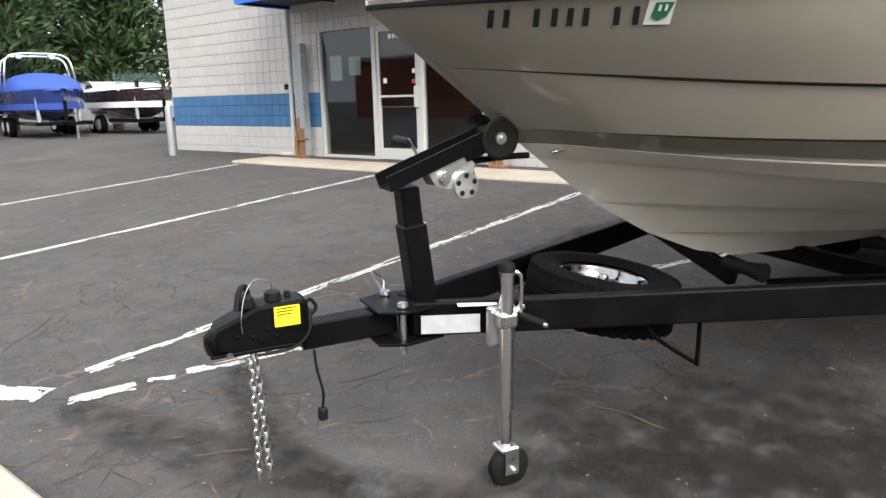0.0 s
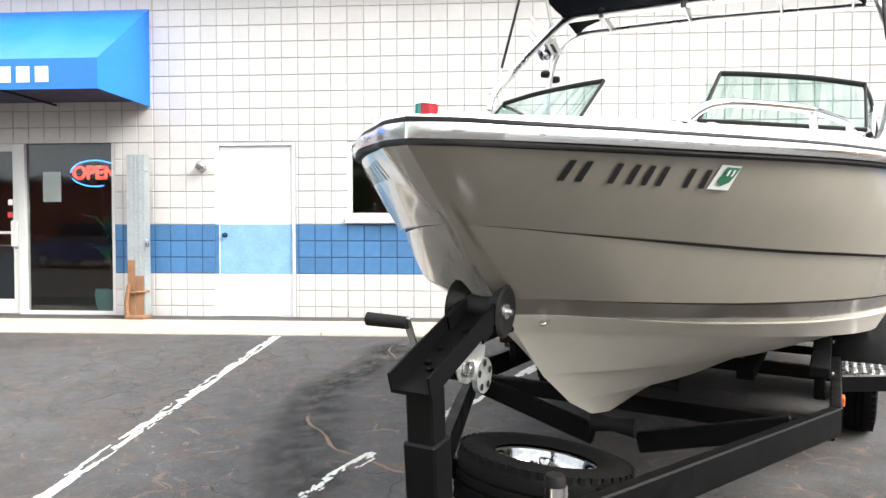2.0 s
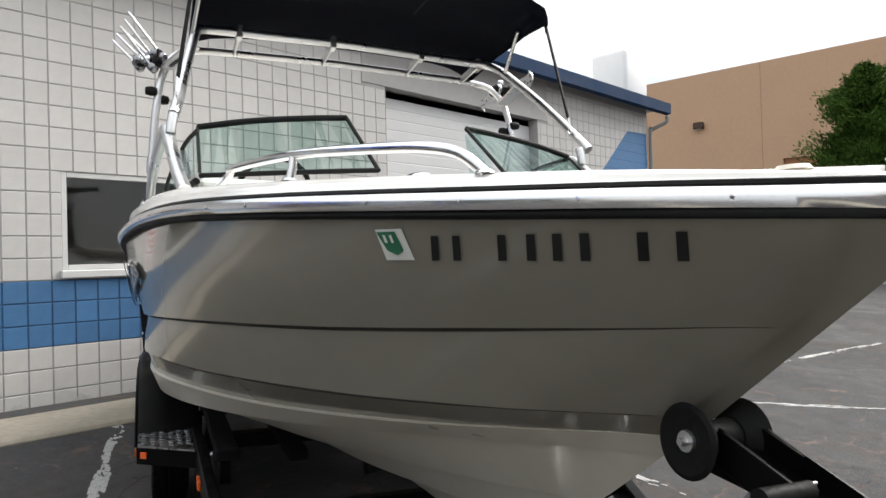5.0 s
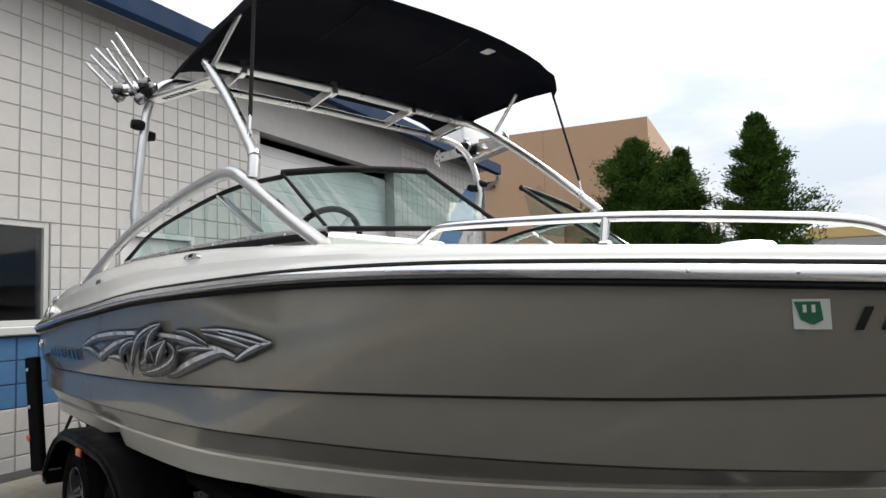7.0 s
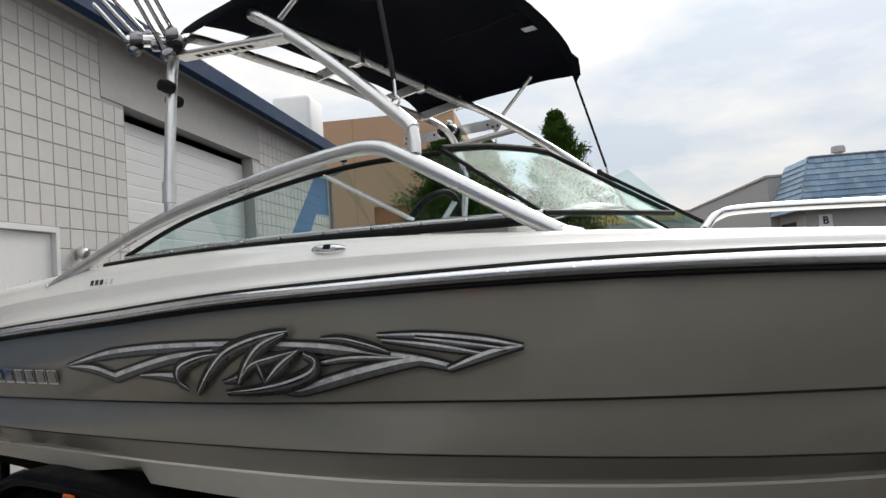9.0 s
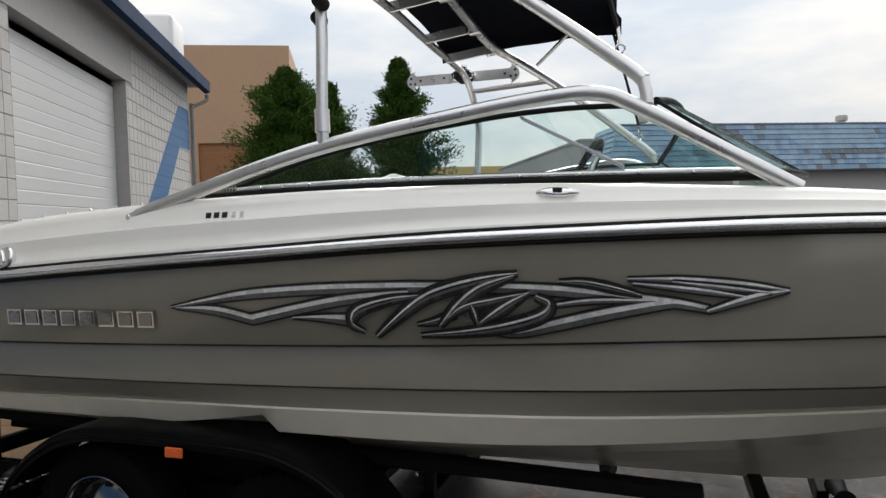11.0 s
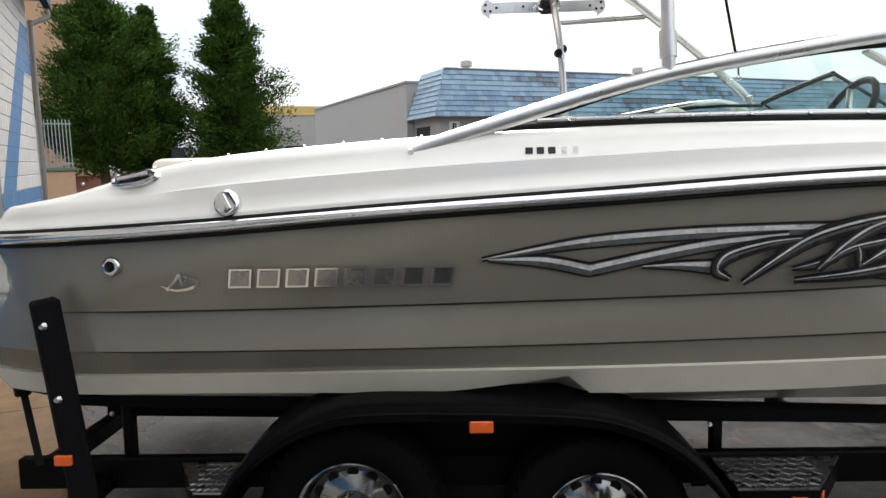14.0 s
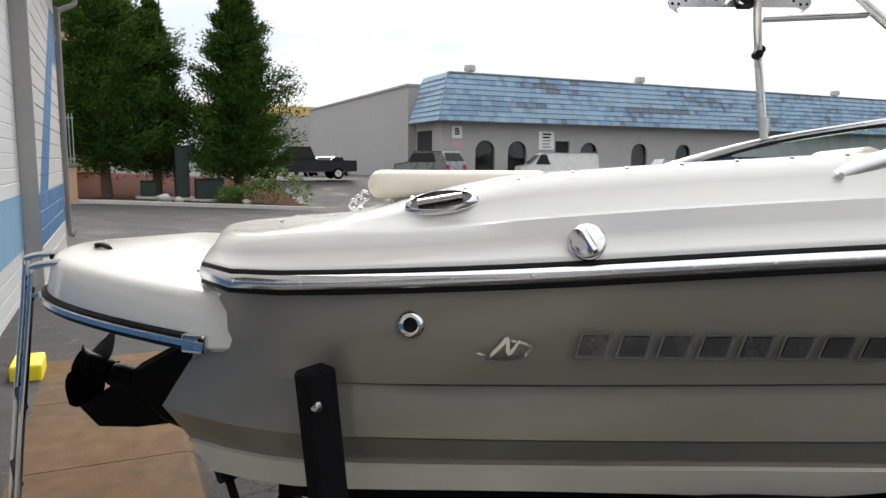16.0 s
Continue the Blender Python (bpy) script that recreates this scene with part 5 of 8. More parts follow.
BLADES = [
    ([(2.742, 1.366), (2.656, 1.361), (2.559, 1.339), (2.487, 1.320)], 0.008, 0.026, 0.006),
    ([(3.227, 1.223), (3.152, 1.236), (3.09, 1.262)], 0.004, 0.026, 0.03),
    ([(3.42, 1.193), (3.466, 1.222), (3.438, 1.270), (3.316, 1.307), (3.185, 1.325)], 0.008, 0.042, 0.006),
    ([(3.379, 1.178), (3.306, 1.236), (3.194, 1.313), (3.085, 1.352), (2.961, 1.379), (2.871, 1.392)], 0.012, 0.046, 0.014),
    ([(2.883, 1.386), (2.995, 1.347), (3.075, 1.290), (3.145, 1.218)], 0.012, 0.046, 0.014),
    ([(2.838, 1.331), (2.959, 1.305), (3.056, 1.283), (3.119, 1.243)], 0.008, 0.030, 0.006),
    ([(2.838, 1.331), (2.923, 1.282), (3.013, 1.225)], 0.010, 0.040, 0.014),
    ([(3.03, 1.29), (3.02, 1.262), (3.013, 1.225)], 0.010, 0.026, 0.012),
    ([(2.816, 1.319), (2.774, 1.293), (2.805, 1.255), (2.921, 1.220), (3.063, 1.198), (3.216, 1.186)], 0.020, 0.044, 0.010),
]
FORE_BLADES = [
    ([(2.532, 1.372), (2.366, 1.367), (2.192, 1.351), (2.067, 1.332)], 0.006, 0.022, 0.006),
    ([(2.067, 1.332), (2.162, 1.314), (2.30, 1.270)], 0.006, 0.024, 0.012),
    ([(2.516, 1.358), (2.334, 1.336), (2.177, 1.312)], 0.006, 0.018, 0.006),
    ([(2.399, 1.362), (2.255, 1.343), (2.116, 1.326)], 0.005, 0.014, 0.005),
]
M_BLADE = mat("dark_grey_vinyl", (0.030, 0.030, 0.031), 0.3, 0.1, 0.5, 5)


def widths_of(pts, w0, w1, w2):
    n = len(pts) - 1
    return [w1 + ((w0 if i * 2 < n else w2) - w1) * abs(2 * i / n - 1) ** 1.6 for i in range(n + 1)]


M_NICKEL = mat("dark_nickel", (0.30, 0.30, 0.31), 0.22, 1.0, 0.2, 14)
for s in (1, -1):
    gr = band(RIBBONS[0][0], [0.01] * 6, s, M_INK, boat, 0.0018, "side_graphic")
    for i, (pts, w0, w1, w2) in enumerate(RIBBONS + FORE_BLADES + BLADES):
        ws = widths_of(pts, w0, w1, w2)
        h = 0.0022 + i * 0.0004
        light = i < len(RIBBONS) + len(FORE_BLADES)
        band(pts, [q + 0.014 for q in ws], s, M_INK, gr, h)
        band(pts, ws, s, M_GRAPHIC_GREY if light else M_BLADE, gr, h + 0.0005)
        band([(u, z + q * 0.20) for (u, z), q in zip(pts, ws)], [q * (0.42 if light else 0.18) for q in ws], s, M_SILVER, gr, h + 0.0009)
        if not light:
            band([(u, z - q * 0.18) for (u, z), q in zip(pts, ws)], [q * 0.22 for q in ws], s, M_GRAPHIC_GREY, gr, h + 0.0009)
    # maker's name and mark as plain chrome bars
    for k in range(8):
        u = 5.07 - (k + 0.9) * 0.0955
        lean = -0.012
        decal([(u, 1.180), (u + 0.076, 1.180), (u + 0.076 + lean, 1.244), (u + lean, 1.244)], s, M_CHROME, boat, 0.006, "name_bar")
        decal([(u + 0.007, 1.187), (u + 0.067, 1.187), (u + 0.067 + lean * 0.8, 1.237), (u + 0.007 + lean * 0.8, 1.237)], s, M_NICKEL, boat, 0.0068, "name_bar")
    band([(5.29, 1.205), (5.24, 1.19), (5.18, 1.20), (5.165, 1.225), (5.21, 1.238)], [0.004, 0.008, 0.009, 0.008, 0.004], s, M_CHROME, boat, 0.004, "emblem")
    band([(5.27, 1.19), (5.235, 1.225), (5.22, 1.245), (5.215, 1.205), (5.19, 1.24)], [0.008, 0.01, 0.008, 0.01, 0.005], s, M_CHROME, boat, 0.005, "emblem")
    for k in range(5):
        m = on_deck(4.063 - k * 0.036, 1.608, s)
        part("model_bar", bx(-0.012, 0.012 if k < 3 else 0.004, -0.011, 0.011, 0.0005, 0.0015, 0, m), M_INK if k < 3 else M_SILVER, boat)

# ---- swim platform, sun pad, drive ----
def plat_outline(grow, z, rise=0.0, crown=0.0):
    pts = []
    for k in range(41):
        v = (0.925 + grow) * math.sin(math.pi * (k / 40 - 0.5))
        f = 1 - abs(v / (0.925 + grow)) ** 2.4
        pts.append((6.02 + (0.84 + grow) * f, v, z + rise * f + crown * (1 - (v / 0.95) ** 2)))
    return [(5.80, pts[0][1], pts[0][2])] + pts + [(5.80, pts[-1][1], pts[-1][2])]


bm = bmesh.new()
loft(bm, [plat_outline(g, z, 0.05, c) for g, z, c in ((-0.12, 1.118, 0), (-0.02, 1.128, 0), (0.0, 1.143, 0), (-0.002, 1.173, 0), (-0.014, 1.24, 0.0), (-0.020, 1.268, 0.004), (-0.030, 1.283, 0.008), (-0.045, 1.29, 0.012), (-0.065, 1.291, 0.02), (-0.09, 1.289, 0.028), (-0.45, 1.30, 0.048))], closed=True, capped=True)
platform = part("swim_platform", bm, M_GEL, boat, "white moulded swim platform", smooth=40)
bm = bmesh.new()
loft(bm, [plat_outline(g, z, 0.05)[1:-1] for g, z in ((0.0, 1.126), (0.016, 1.13), (0.018, 1.17), (-0.002, 1.176))])
part("platform_edge", bm, M_RUBBER, platform, smooth=40)
bm = bmesh.new()
loft(bm, [plat_outline(g, z, 0.05)[1:-1] for g, z in ((0.015, 1.14), (0.025, 1.144), (0.025, 1.16), (0.015, 1.164))])
part("platform_bead", bm, M_BEAD, platform, smooth=40)
for s in (1, -1):
    part("bead_end", bx(-0.05, 0.03, -0.02, 0.02, -0.026, 0.026, 0.008, pose(6.06, s * 0.905, 1.153, 0, 0, -20 * s), seg=2), M_CHROME, platform)
    m = pose(6.42, s * 0.30, 1.352, 0, 0, 30)
    part("well", lt([(0, -0.004), (0.6, -0.002), (1, 0.008), (1.15, 0.0), (1.2, -0.01)], m @ Matrix.Diagonal((0.10, 0.045, 1, 1)), 24), M_GEL, platform, smooth=50)
    part("pop_cleat", lt([(0, 0.008), (0.7, 0.006), (1, 0)], m @ Matrix.Diagonal((0.06, 0.012, 1, 1)), 16), M_CHROME, platform, smooth=50)
part("pull_tab", tb(spline([(6.52, 0.36, 1.352), (6.57, 0.34, 1.375), (6.62, 0.30, 1.372), (6.60, 0.22, 1.362), (6.62, 0.10, 1.36)], 5), [0.004] * 3 + [0.009] * 15 + [0.004] * 3, 6), M_RUBBER, platform, "black strap lying on the platform")
part("sun_pad", bx(5.0, 5.635, -0.55, 0.42, 1.545, 1.645, 0.045, seg=3), M_VINYL, boat, "cream vinyl sun pad", smooth=40)
part("pad_base", bx(5.0, 5.56, -0.52, 0.36, 1.40, 1.58, 0.03, seg=2), M_GEL, boat, smooth=40)
for k in range(3):
    part("tow_ring", tb([(5.66 + 0.02 * k + 0.016 * math.cos(a), 0.26, 1.555 - 0.016 * k + 0.016 * math.sin(a)) for a in np.linspace(0, 2 * math.pi, 10)[:-1]], 0.006, 7, closed=True), M_CHROME, boat, smooth=60)
# boarding ladder
RAILA = [(6.50, 0.50, 1.318), (6.66, 0.44, 1.325), (6.80, 0.376, 1.305), (6.815, 0.37, 1.27), (6.83, 0.375, 1.1), (6.87, 0.38, 0.72), (6.90, 0.39, 0.34)]
ladder = part("boarding_ladder", tb(spline(RAILA, 5), 0.0125, 10), M_CHROME, boat, "stainless boarding ladder folded down", smooth=50)
part("side_rail", tb(spline([(u + 0.13, v - 0.185, z + 0.012) for u, v, z in RAILA], 5), 0.0125, 10), M_CHROME, ladder, smooth=50)
for (u, v, z) in ((6.86, 0.378, 0.80), (6.885, 0.385, 0.52), (6.90, 0.39, 0.36)):
    part("rung", tb([(u, v, z), (u + 0.13, v - 0.185, z + 0.012)], 0.015, 8), M_RUBBER, ladder, smooth=50)
for d in (0, 1):
    part("hinge_block", bx(-0.09, 0.09, -0.014, 0.014, -0.03, 0.012, 0.008, pose(6.60 + 0.13 * d, 0.465 - 0.185 * d, 1.318 + 0.012 * d, 0, 0, -22)), M_RUBBER, ladder)
# stern drive, tilted up
SIDE = pose(0, 0, -0.06, 90)
drive = part("stern_drive", pr([(5.92, 0.66), (5.92, 1.06), (6.22, 1.09), (6.40, 1.04), (6.60, 0.93), (6.66, 0.86), (6.50, 0.70), (6.25, 0.60)], -0.06, 0.06, SIDE, 0.02), M_BLACK, boat, "black stern drive tilted up")
part("housing", pr([(5.9, 0.62), (5.9, 1.08), (6.12, 1.10), (6.26, 0.98), (6.24, 0.70), (6.1, 0.60)], -0.15, 0.15, SIDE, 0.03), M_BLACK, drive)
part("skeg", pr([(6.62, 0.86), (6.72, 0.84), (6.86, 0.75), (6.78, 0.665), (6.62, 0.665), (6.45, 0.685), (6.48, 0.76)], -0.012, 0.012, SIDE, 0.004), M_BLACK, drive)
PM = along((6.50, 0, 0.74), (6.80, 0, 0.855))
part("gearcase", lt([(0, -0.16), (0.035, -0.12), (0.058, -0.03), (0.062, 0.1), (0.055, 0.2), (0.045, 0.24), (0, 0.245)], PM, 20), M_BLACK, drive, smooth=50)
prop = part("propeller", lt([(0.046, 0.25), (0.052, 0.26), (0.05, 0.35), (0.056, 0.38), (0.046, 0.38), (0.04, 0.30), (0, 0.30)], PM, 20), M_BLACK, drive, "black four-bladed propeller", smooth=40)
for k in range(4):
    bm = bmesh.new()
    rows = []
    for j in range(7):
        rr = 0.045 + 0.125 * j / 6
        w = 0.075 * math.sin(0.55 + 2.35 * j / 6)
        rows.append([(rr * math.cos(q * w / rr * 0.9), rr * math.sin(q * w / rr * 0.9), 0.315 + q * w * (0.95 - 0.07 * j)) for q in (-1, -0.5, 0, 0.5, 1)])
    loft(bm, rows)
    bmesh.ops.solidify(bm, geom=bm.faces[:], thickness=0.005)
    bmesh.ops.transform(bm, matrix=PM @ pose(0, 0, 0, 0, 0, 90 * k + 25), verts=bm.verts)
    part("blade", bm, M_BLACK, prop, smooth=50)
# trim tab and hanging strap below the transom corner
tie = part("tie_strap", bx(-0.013, 0.013, -0.002, 0.002, 0, 0.46, 0, along((6.07, 0.74, 0.86), (5.86, 0.95, 0.45))), M_RUBBER, boat, "black webbing tie-down strap with a ratchet")
part("ratchet", bx(-0.03, 0.03, -0.02, 0.025, 0.06, 0.17, 0.008, along((6.07, 0.74, 0.86), (5.86, 0.95, 0.45))), M_RUBBER, tie)
part("eye", tb([(6.075 + 0.03 * math.cos(a), 0.735, 0.87 + 0.025 * math.sin(a)) for a in np.linspace(0, 2 * math.pi, 10)[:-1]], 0.007, 6, closed=True), M_RUBBER, tie, smooth=50)

# ---- what shows inside through the glass ----
part("dash", pr([(2.2, 1.30), (2.62, 1.30), (2.66, 1.60), (2.45, 1.74), (2.18, 1.72)], 0.3, 0.93, pose(0, 0, 0, 90) @ Matrix.Diagonal((1, 1, -1, 1)), 0.02), M_GEL, boat)
part("dash", pr([(2.2, 1.30), (2.62, 1.30), (2.66, 1.60), (2.45, 1.74), (2.18, 1.72)], -0.93, -0.3, pose(0, 0, 0, 90) @ Matrix.Diagonal((1, 1, -1, 1)), 0.02), M_GEL, boat)
wheel_m = pose(2.74, 0.55, 1.74, 0, 62, 0)
sw = part("steering_wheel", tb([wheel_m @ Vector((0.17 * math.cos(a), 0.17 * math.sin(a), 0)) for a in np.linspace(0, 2 * math.pi, 28)[:-1]], 0.014, 8, closed=True), M_RUBBER, boat, "black steering wheel", smooth=60)
for k in range(3):
    a = math.radians(90 + 120 * k)
    part("spoke", tb([wheel_m @ Vector((0, 0, -0.02)), wheel_m @ Vector((0.16 * math.cos(a), 0.16 * math.sin(a), 0))], 0.012, 8), M_ALU, sw, smooth=50)
for v in (0.55, -0.55):
    seat = part("helm_seat", bx(3.05, 3.5, v - 0.24, v + 0.24, 1.30, 1.42, 0.04, seg=2), M_VINYL, boat, "cream vinyl helm seat", smooth=40)
    part("seat_back", bx(3.42, 3.54, v - 0.24, v + 0.24, 1.40, 1.78, 0.05, seg=3), M_VINYL, seat, smooth=40)
# ---- trailer ----
trailer = thing("boat_trailer", HITCH @ pose(0, 0, 0, 1.3), "black tandem-axle boat trailer under the boat", "trailer")
TV = 0.02
M_DIAMOND = mat("diamond_plate", (0.50, 0.50, 0.50), 0.3, 1.0, 0.1, 20)
M_CARPET = mat("black_bunk_carpet", (0.008, 0.008, 0.009), 0.95, 0, 0.4, 30, 0.6, 300, spec=0.1)
M_RUST = mat("rusty_brown_steel", (0.03, 0.014, 0.01), 0.7, 0, 0.4, 9, 0.3, 60)


def beam(a, b, w, h, material=M_BLACK, parent=None, name="beam", bevel=0.006, label=""):
    """A box beam from a to b, w across and h high."""
    a, b = Vector(a), Vector(b)
    d = (b - a)
    x = d.normalized()
    y = Vector((0, 0, 1)).cross(x)
    if y.length < 1e-3:
        y = Vector((0, 1, 0))
    y.normalize()
    z = x.cross(y)
    m = Matrix((x, y, z)).transposed().to_4x4()
    m.translation = a
    return part(name, bx(0, d.length, -w / 2, w / 2, -h / 2, h / 2, bevel, m), material, parent or trailer, label)


FZ = 0.415
for s in (1, -1):
    beam((0.03, s * 0.05 + TV, FZ), (2.05, s * 0.87, FZ + 0.03), 0.05, 0.12, name="frame_rail")
    beam((2.05, s * 0.87, FZ + 0.03), (6.0, s * 0.87, FZ + 0.03), 0.05, 0.12, name="frame_rail")
    beam((2.3, s * 0.80, 0.60), (5.85, s * 0.80, 0.725), 0.09, 0.05, M_CARPET, name="bunk", label="black carpeted bunk board")
    beam((2.6, s * 0.45, 0.49), (5.85, s * 0.45, 0.56), 0.09, 0.05, M_CARPET, name="bunk", label="black carpeted bunk board")
    for u in (2.42, 3.32, 4.4, 5.6):
        beam((u, s * 0.80, 0.45), (u, s * 0.80, 0.60 + (u - 2.3) * 0.034), 0.05, 0.04, name="bunk_bracket")
        part("bolt", lt([(0, 0.01), (0.009, 0.008), (0.01, 0)], along((u + 0.04, s * 0.85, 0.57 + (u - 2.3) * 0.03), (u + 0.04, s * 2, 0.57)), 8), M_ZINC, trailer)
    # guide post with carpet sleeve
    post = beam((5.62, s * 1.11, 0.40), (5.68, s * 1.165, 1.17), 0.065, 0.085, M_CARPET, name="guide_post", label="black carpeted guide post", bevel=0.009)
    for z in (0.83, 1.085):
        p = Vector((5.62 + (z - 0.4) * 0.078, s * (1.146 + (z - 0.4) * 0.071), z))
        part("bolt", lt([(0, 0.012), (0.008, 0.011), (0.013, 0.004), (0.016, 0)], along(p, p + Vector((0, s, 0))), 10), M_ZINC, post)
    beam((5.66, s * 0.85, 0.42), (5.66, s * 1.15, 0.42), 0.08, 0.06, name="post_arm")
    part("marker", bx(5.62, 5.68, s * 1.17, s * 1.185, 0.60, 0.635, 0.003), M_ORANGE, trailer, "red side marker")
    part("side_marker", bx(2.48, 2.58, s * 0.895, s * 0.91, 0.415, 0.455, 0.003), M_ORANGE, trailer, "amber side reflector")
for u, z in ((0.75, FZ + 0.0), (2.05, 0.40), (3.4, 0.40), (5.0, 0.40), (5.95, 0.42)):
    w = 0.30 if u < 1 else 0.87
    beam((u, -w, z), (u, w, z), 0.06, 0.08, name="cross_member")
# forward cradle: two arms that dip to the keel
for s in (1, -1):
    beam((1.75, s * 0.72, 0.47), (1.75, s * 0.10, 0.30), 0.05, 0.09, M_BLACK, name="cradle_arm")
for u in (1.7, 2.7, 3.9):
    part("keel_roller", lt([(0, -0.1), (0.045, -0.1), (0.03, 0), (0.045, 0.1), (0, 0.1)], pose(u, 0, 0.375, 90), 16), M_RUBBER, trailer, smooth=50)
for u in (3.80, 4.69):
    beam((u, -0.98, 0.33), (u, 0.98, 0.33), 0.06, 0.06, name="axle")

# tongue, swing hinge, actuator
beam((-0.36, TV, 0.405), (-0.02, TV, 0.41), 0.075, 0.09, name="tongue")
hinge = part("hinge_plate", pr([(-0.11, -0.085), (-0.02, -0.13), (0.13, -0.10), (0.13, 0.12), (-0.02, 0.13), (-0.11, 0.10)], 0.458, 0.468, pose(0, TV, 0), 0.002), M_BLACK, trailer)
part("hinge_plate", pr([(-0.11, -0.085), (-0.02, -0.13), (0.13, -0.10), (0.13, 0.12), (-0.02, 0.13), (-0.11, 0.10)], 0.345, 0.355, pose(0, TV, 0), 0.002), M_BLACK, trailer)
for v in (-0.075, 0.09):
    pin = part("hinge_pin", tb([(-0.015, v + TV, 0.30), (-0.015, v + TV, 0.485)], 0.012, 10), M_ZINC, trailer, smooth=50)
    part("pin_head", lt([(0, 0.012), (0.018, 0.012), (0.02, 0)], pose(-0.015, v + TV, 0.474), 12), M_ZINC, pin)
part("pin_ring", tb(spline([(-0.02, 0.13, 0.485), (-0.05, 0.15, 0.55), (-0.01, 0.14, 0.52), (-0.015, 0.12, 0.49)], 5), 0.005, 6), M_ZINC, trailer)
beam((0.02, -0.055 + TV, 0.407), (0.30, -0.165 + TV, 0.412), 0.012, 0.112, name="tongue_cheek")
part("maker_plate", bx(0.0, 0.205, -0.001, 0.001, -0.033, 0.033, 0, pose(0.045, -0.092 + 0.022, 0.405, 0, 0, -21.4) @ pose(0, -0.014, 0)), M_LABEL, trailer, "silver maker's label with print")
part("maker_plate", bx(0.02, 0.16, -0.02, 0.02, 0, 0.001, 0, pose(0.14, -0.12, 0.472, 0, 0, -21)), M_WHITE, trailer)
bm = bmesh.new()
ring = lambda u, w, z0, z1, c: [(u, -w + c, z0), (u, w - c, z0), (u, w, z0 + c), (u, w, z1 - c), (u, w - c, z1), (u, -w + c, z1), (u, -w, z1 - c), (u, -w, z0 + c)]
loft(bm, [ring(u, w, z0, z1, 0.012) for u, w, z0, z1 in ((-0.70, 0.05, 0.43, 0.475), (-0.685, 0.058, 0.40, 0.50), (-0.60, 0.062, 0.385, 0.535), (-0.53, 0.062, 0.385, 0.565), (-0.36, 0.062, 0.385, 0.57), (-0.34, 0.058, 0.39, 0.56))], closed=True, capped=True)
act = part("brake_actuator", bm, M_BLACK, trailer, "black surge brake coupler")
part("coupler_mouth", lt([(0.0, -0.05), (0.042, -0.05), (0.052, -0.02), (0.05, 0.02), (0.03, 0.045), (0, 0.05)], pose(-0.685, 0.0, 0.435), 18), M_BLACK, act, smooth=50)
part("coupler_lip", bx(-0.72, -0.66, -0.05, 0.05, 0.378, 0.39, 0.004), M_BLACK, act)
part("warning_label", bx(-0.475, -0.375, -0.0655, -0.0635, 0.475, 0.555, 0), M_YELLOW, act, "yellow warning label")
for k in range(3):
    part("label_bar", bx(-0.465, -0.465 + 0.08 - 0.012 * k, -0.0665, -0.0656, 0.545 - k * 0.012, 0.549 - k * 0.012, 0), M_BLACK, act)
part("runner", bx(-0.64, -0.40, -0.072, -0.06, 0.385, 0.40, 0.003), M_BLACK, act)
for u, z in ((-0.56, 0.45), (-0.53, 0.43), (-0.50, 0.47), (-0.47, 0.44), (-0.62, 0.46)):
    part("rivet", lt([(0, 0.006), (0.010, 0.004), (0.012, 0)], along((u, -0.062, z), (u, -1, z)), 10), M_BLACK, act)
part("latch", bx(-0.60, -0.54, -0.03, 0.03, 0.545, 0.60, 0.01, pose(0, 0, 0)), M_RUBBER, act)
part("latch", tb(spline([(-0.61, -0.03, 0.55), (-0.59, -0.01, 0.62), (-0.56, 0.02, 0.625), (-0.55, 0.03, 0.56)], 4), 0.012, 8), M_RUBBER, act, smooth=50)
part("filler_cap", lt([(0, 0.03), (0.03, 0.03), (0.034, 0.0)], pose(-0.46, 0.01, 0.567), 14), M_RUBBER, act)
part("valve", lt([(0, 0.02), (0.012, 0.02), (0.014, 0)], pose(-0.40, 0.02, 0.568), 10), M_RUBBER, act)
act.matrix_basis = pose(-0.345, 0.01, 0.44) @ Matrix.Diagonal((0.82, 0.9, 0.82, 1)) @ pose(0.345, 0, -0.44)
part("breakaway_cable", tb(spline([(-0.60, -0.068, 0.47), (-0.60, -0.075, 0.54), (-0.575, -0.05, 0.62), (-0.53, -0.02, 0.66), (-0.47, 0.0, 0.64), (-0.46, 0.01, 0.60)], 6), 0.0018, 6), M_ZINC, act, "thin steel breakaway cable", smooth=60)
part("wire", tb(spline([(-0.355, -0.03, 0.53), (-0.335, -0.06, 0.52), (-0.35, -0.085, 0.44), (-0.42, -0.08, 0.385), (-0.55, -0.07, 0.375)], 6), 0.006, 6), M_RUBBER, act, smooth=60)
part("wire", tb(spline([(-0.345, -0.02, 0.53), (-0.32, -0.02, 0.555), (-0.30, -0.03, 0.52), (-0.33, -0.04, 0.49)], 5), 0.008, 6), M_RUBBER, act, smooth=60)
plug = part("wire_plug", tb(spline([(-0.33, -0.045, 0.37), (-0.325, -0.05, 0.30), (-0.31, -0.055, 0.22), (-0.315, -0.055, 0.16)], 5), 0.005, 6), M_RUBBER, trailer, "black wiring plug hanging down", smooth=60)
part("plug_head", bx(-0.33, -0.30, -0.07, -0.04, 0.12, 0.165, 0.006), M_RUBBER, plug)
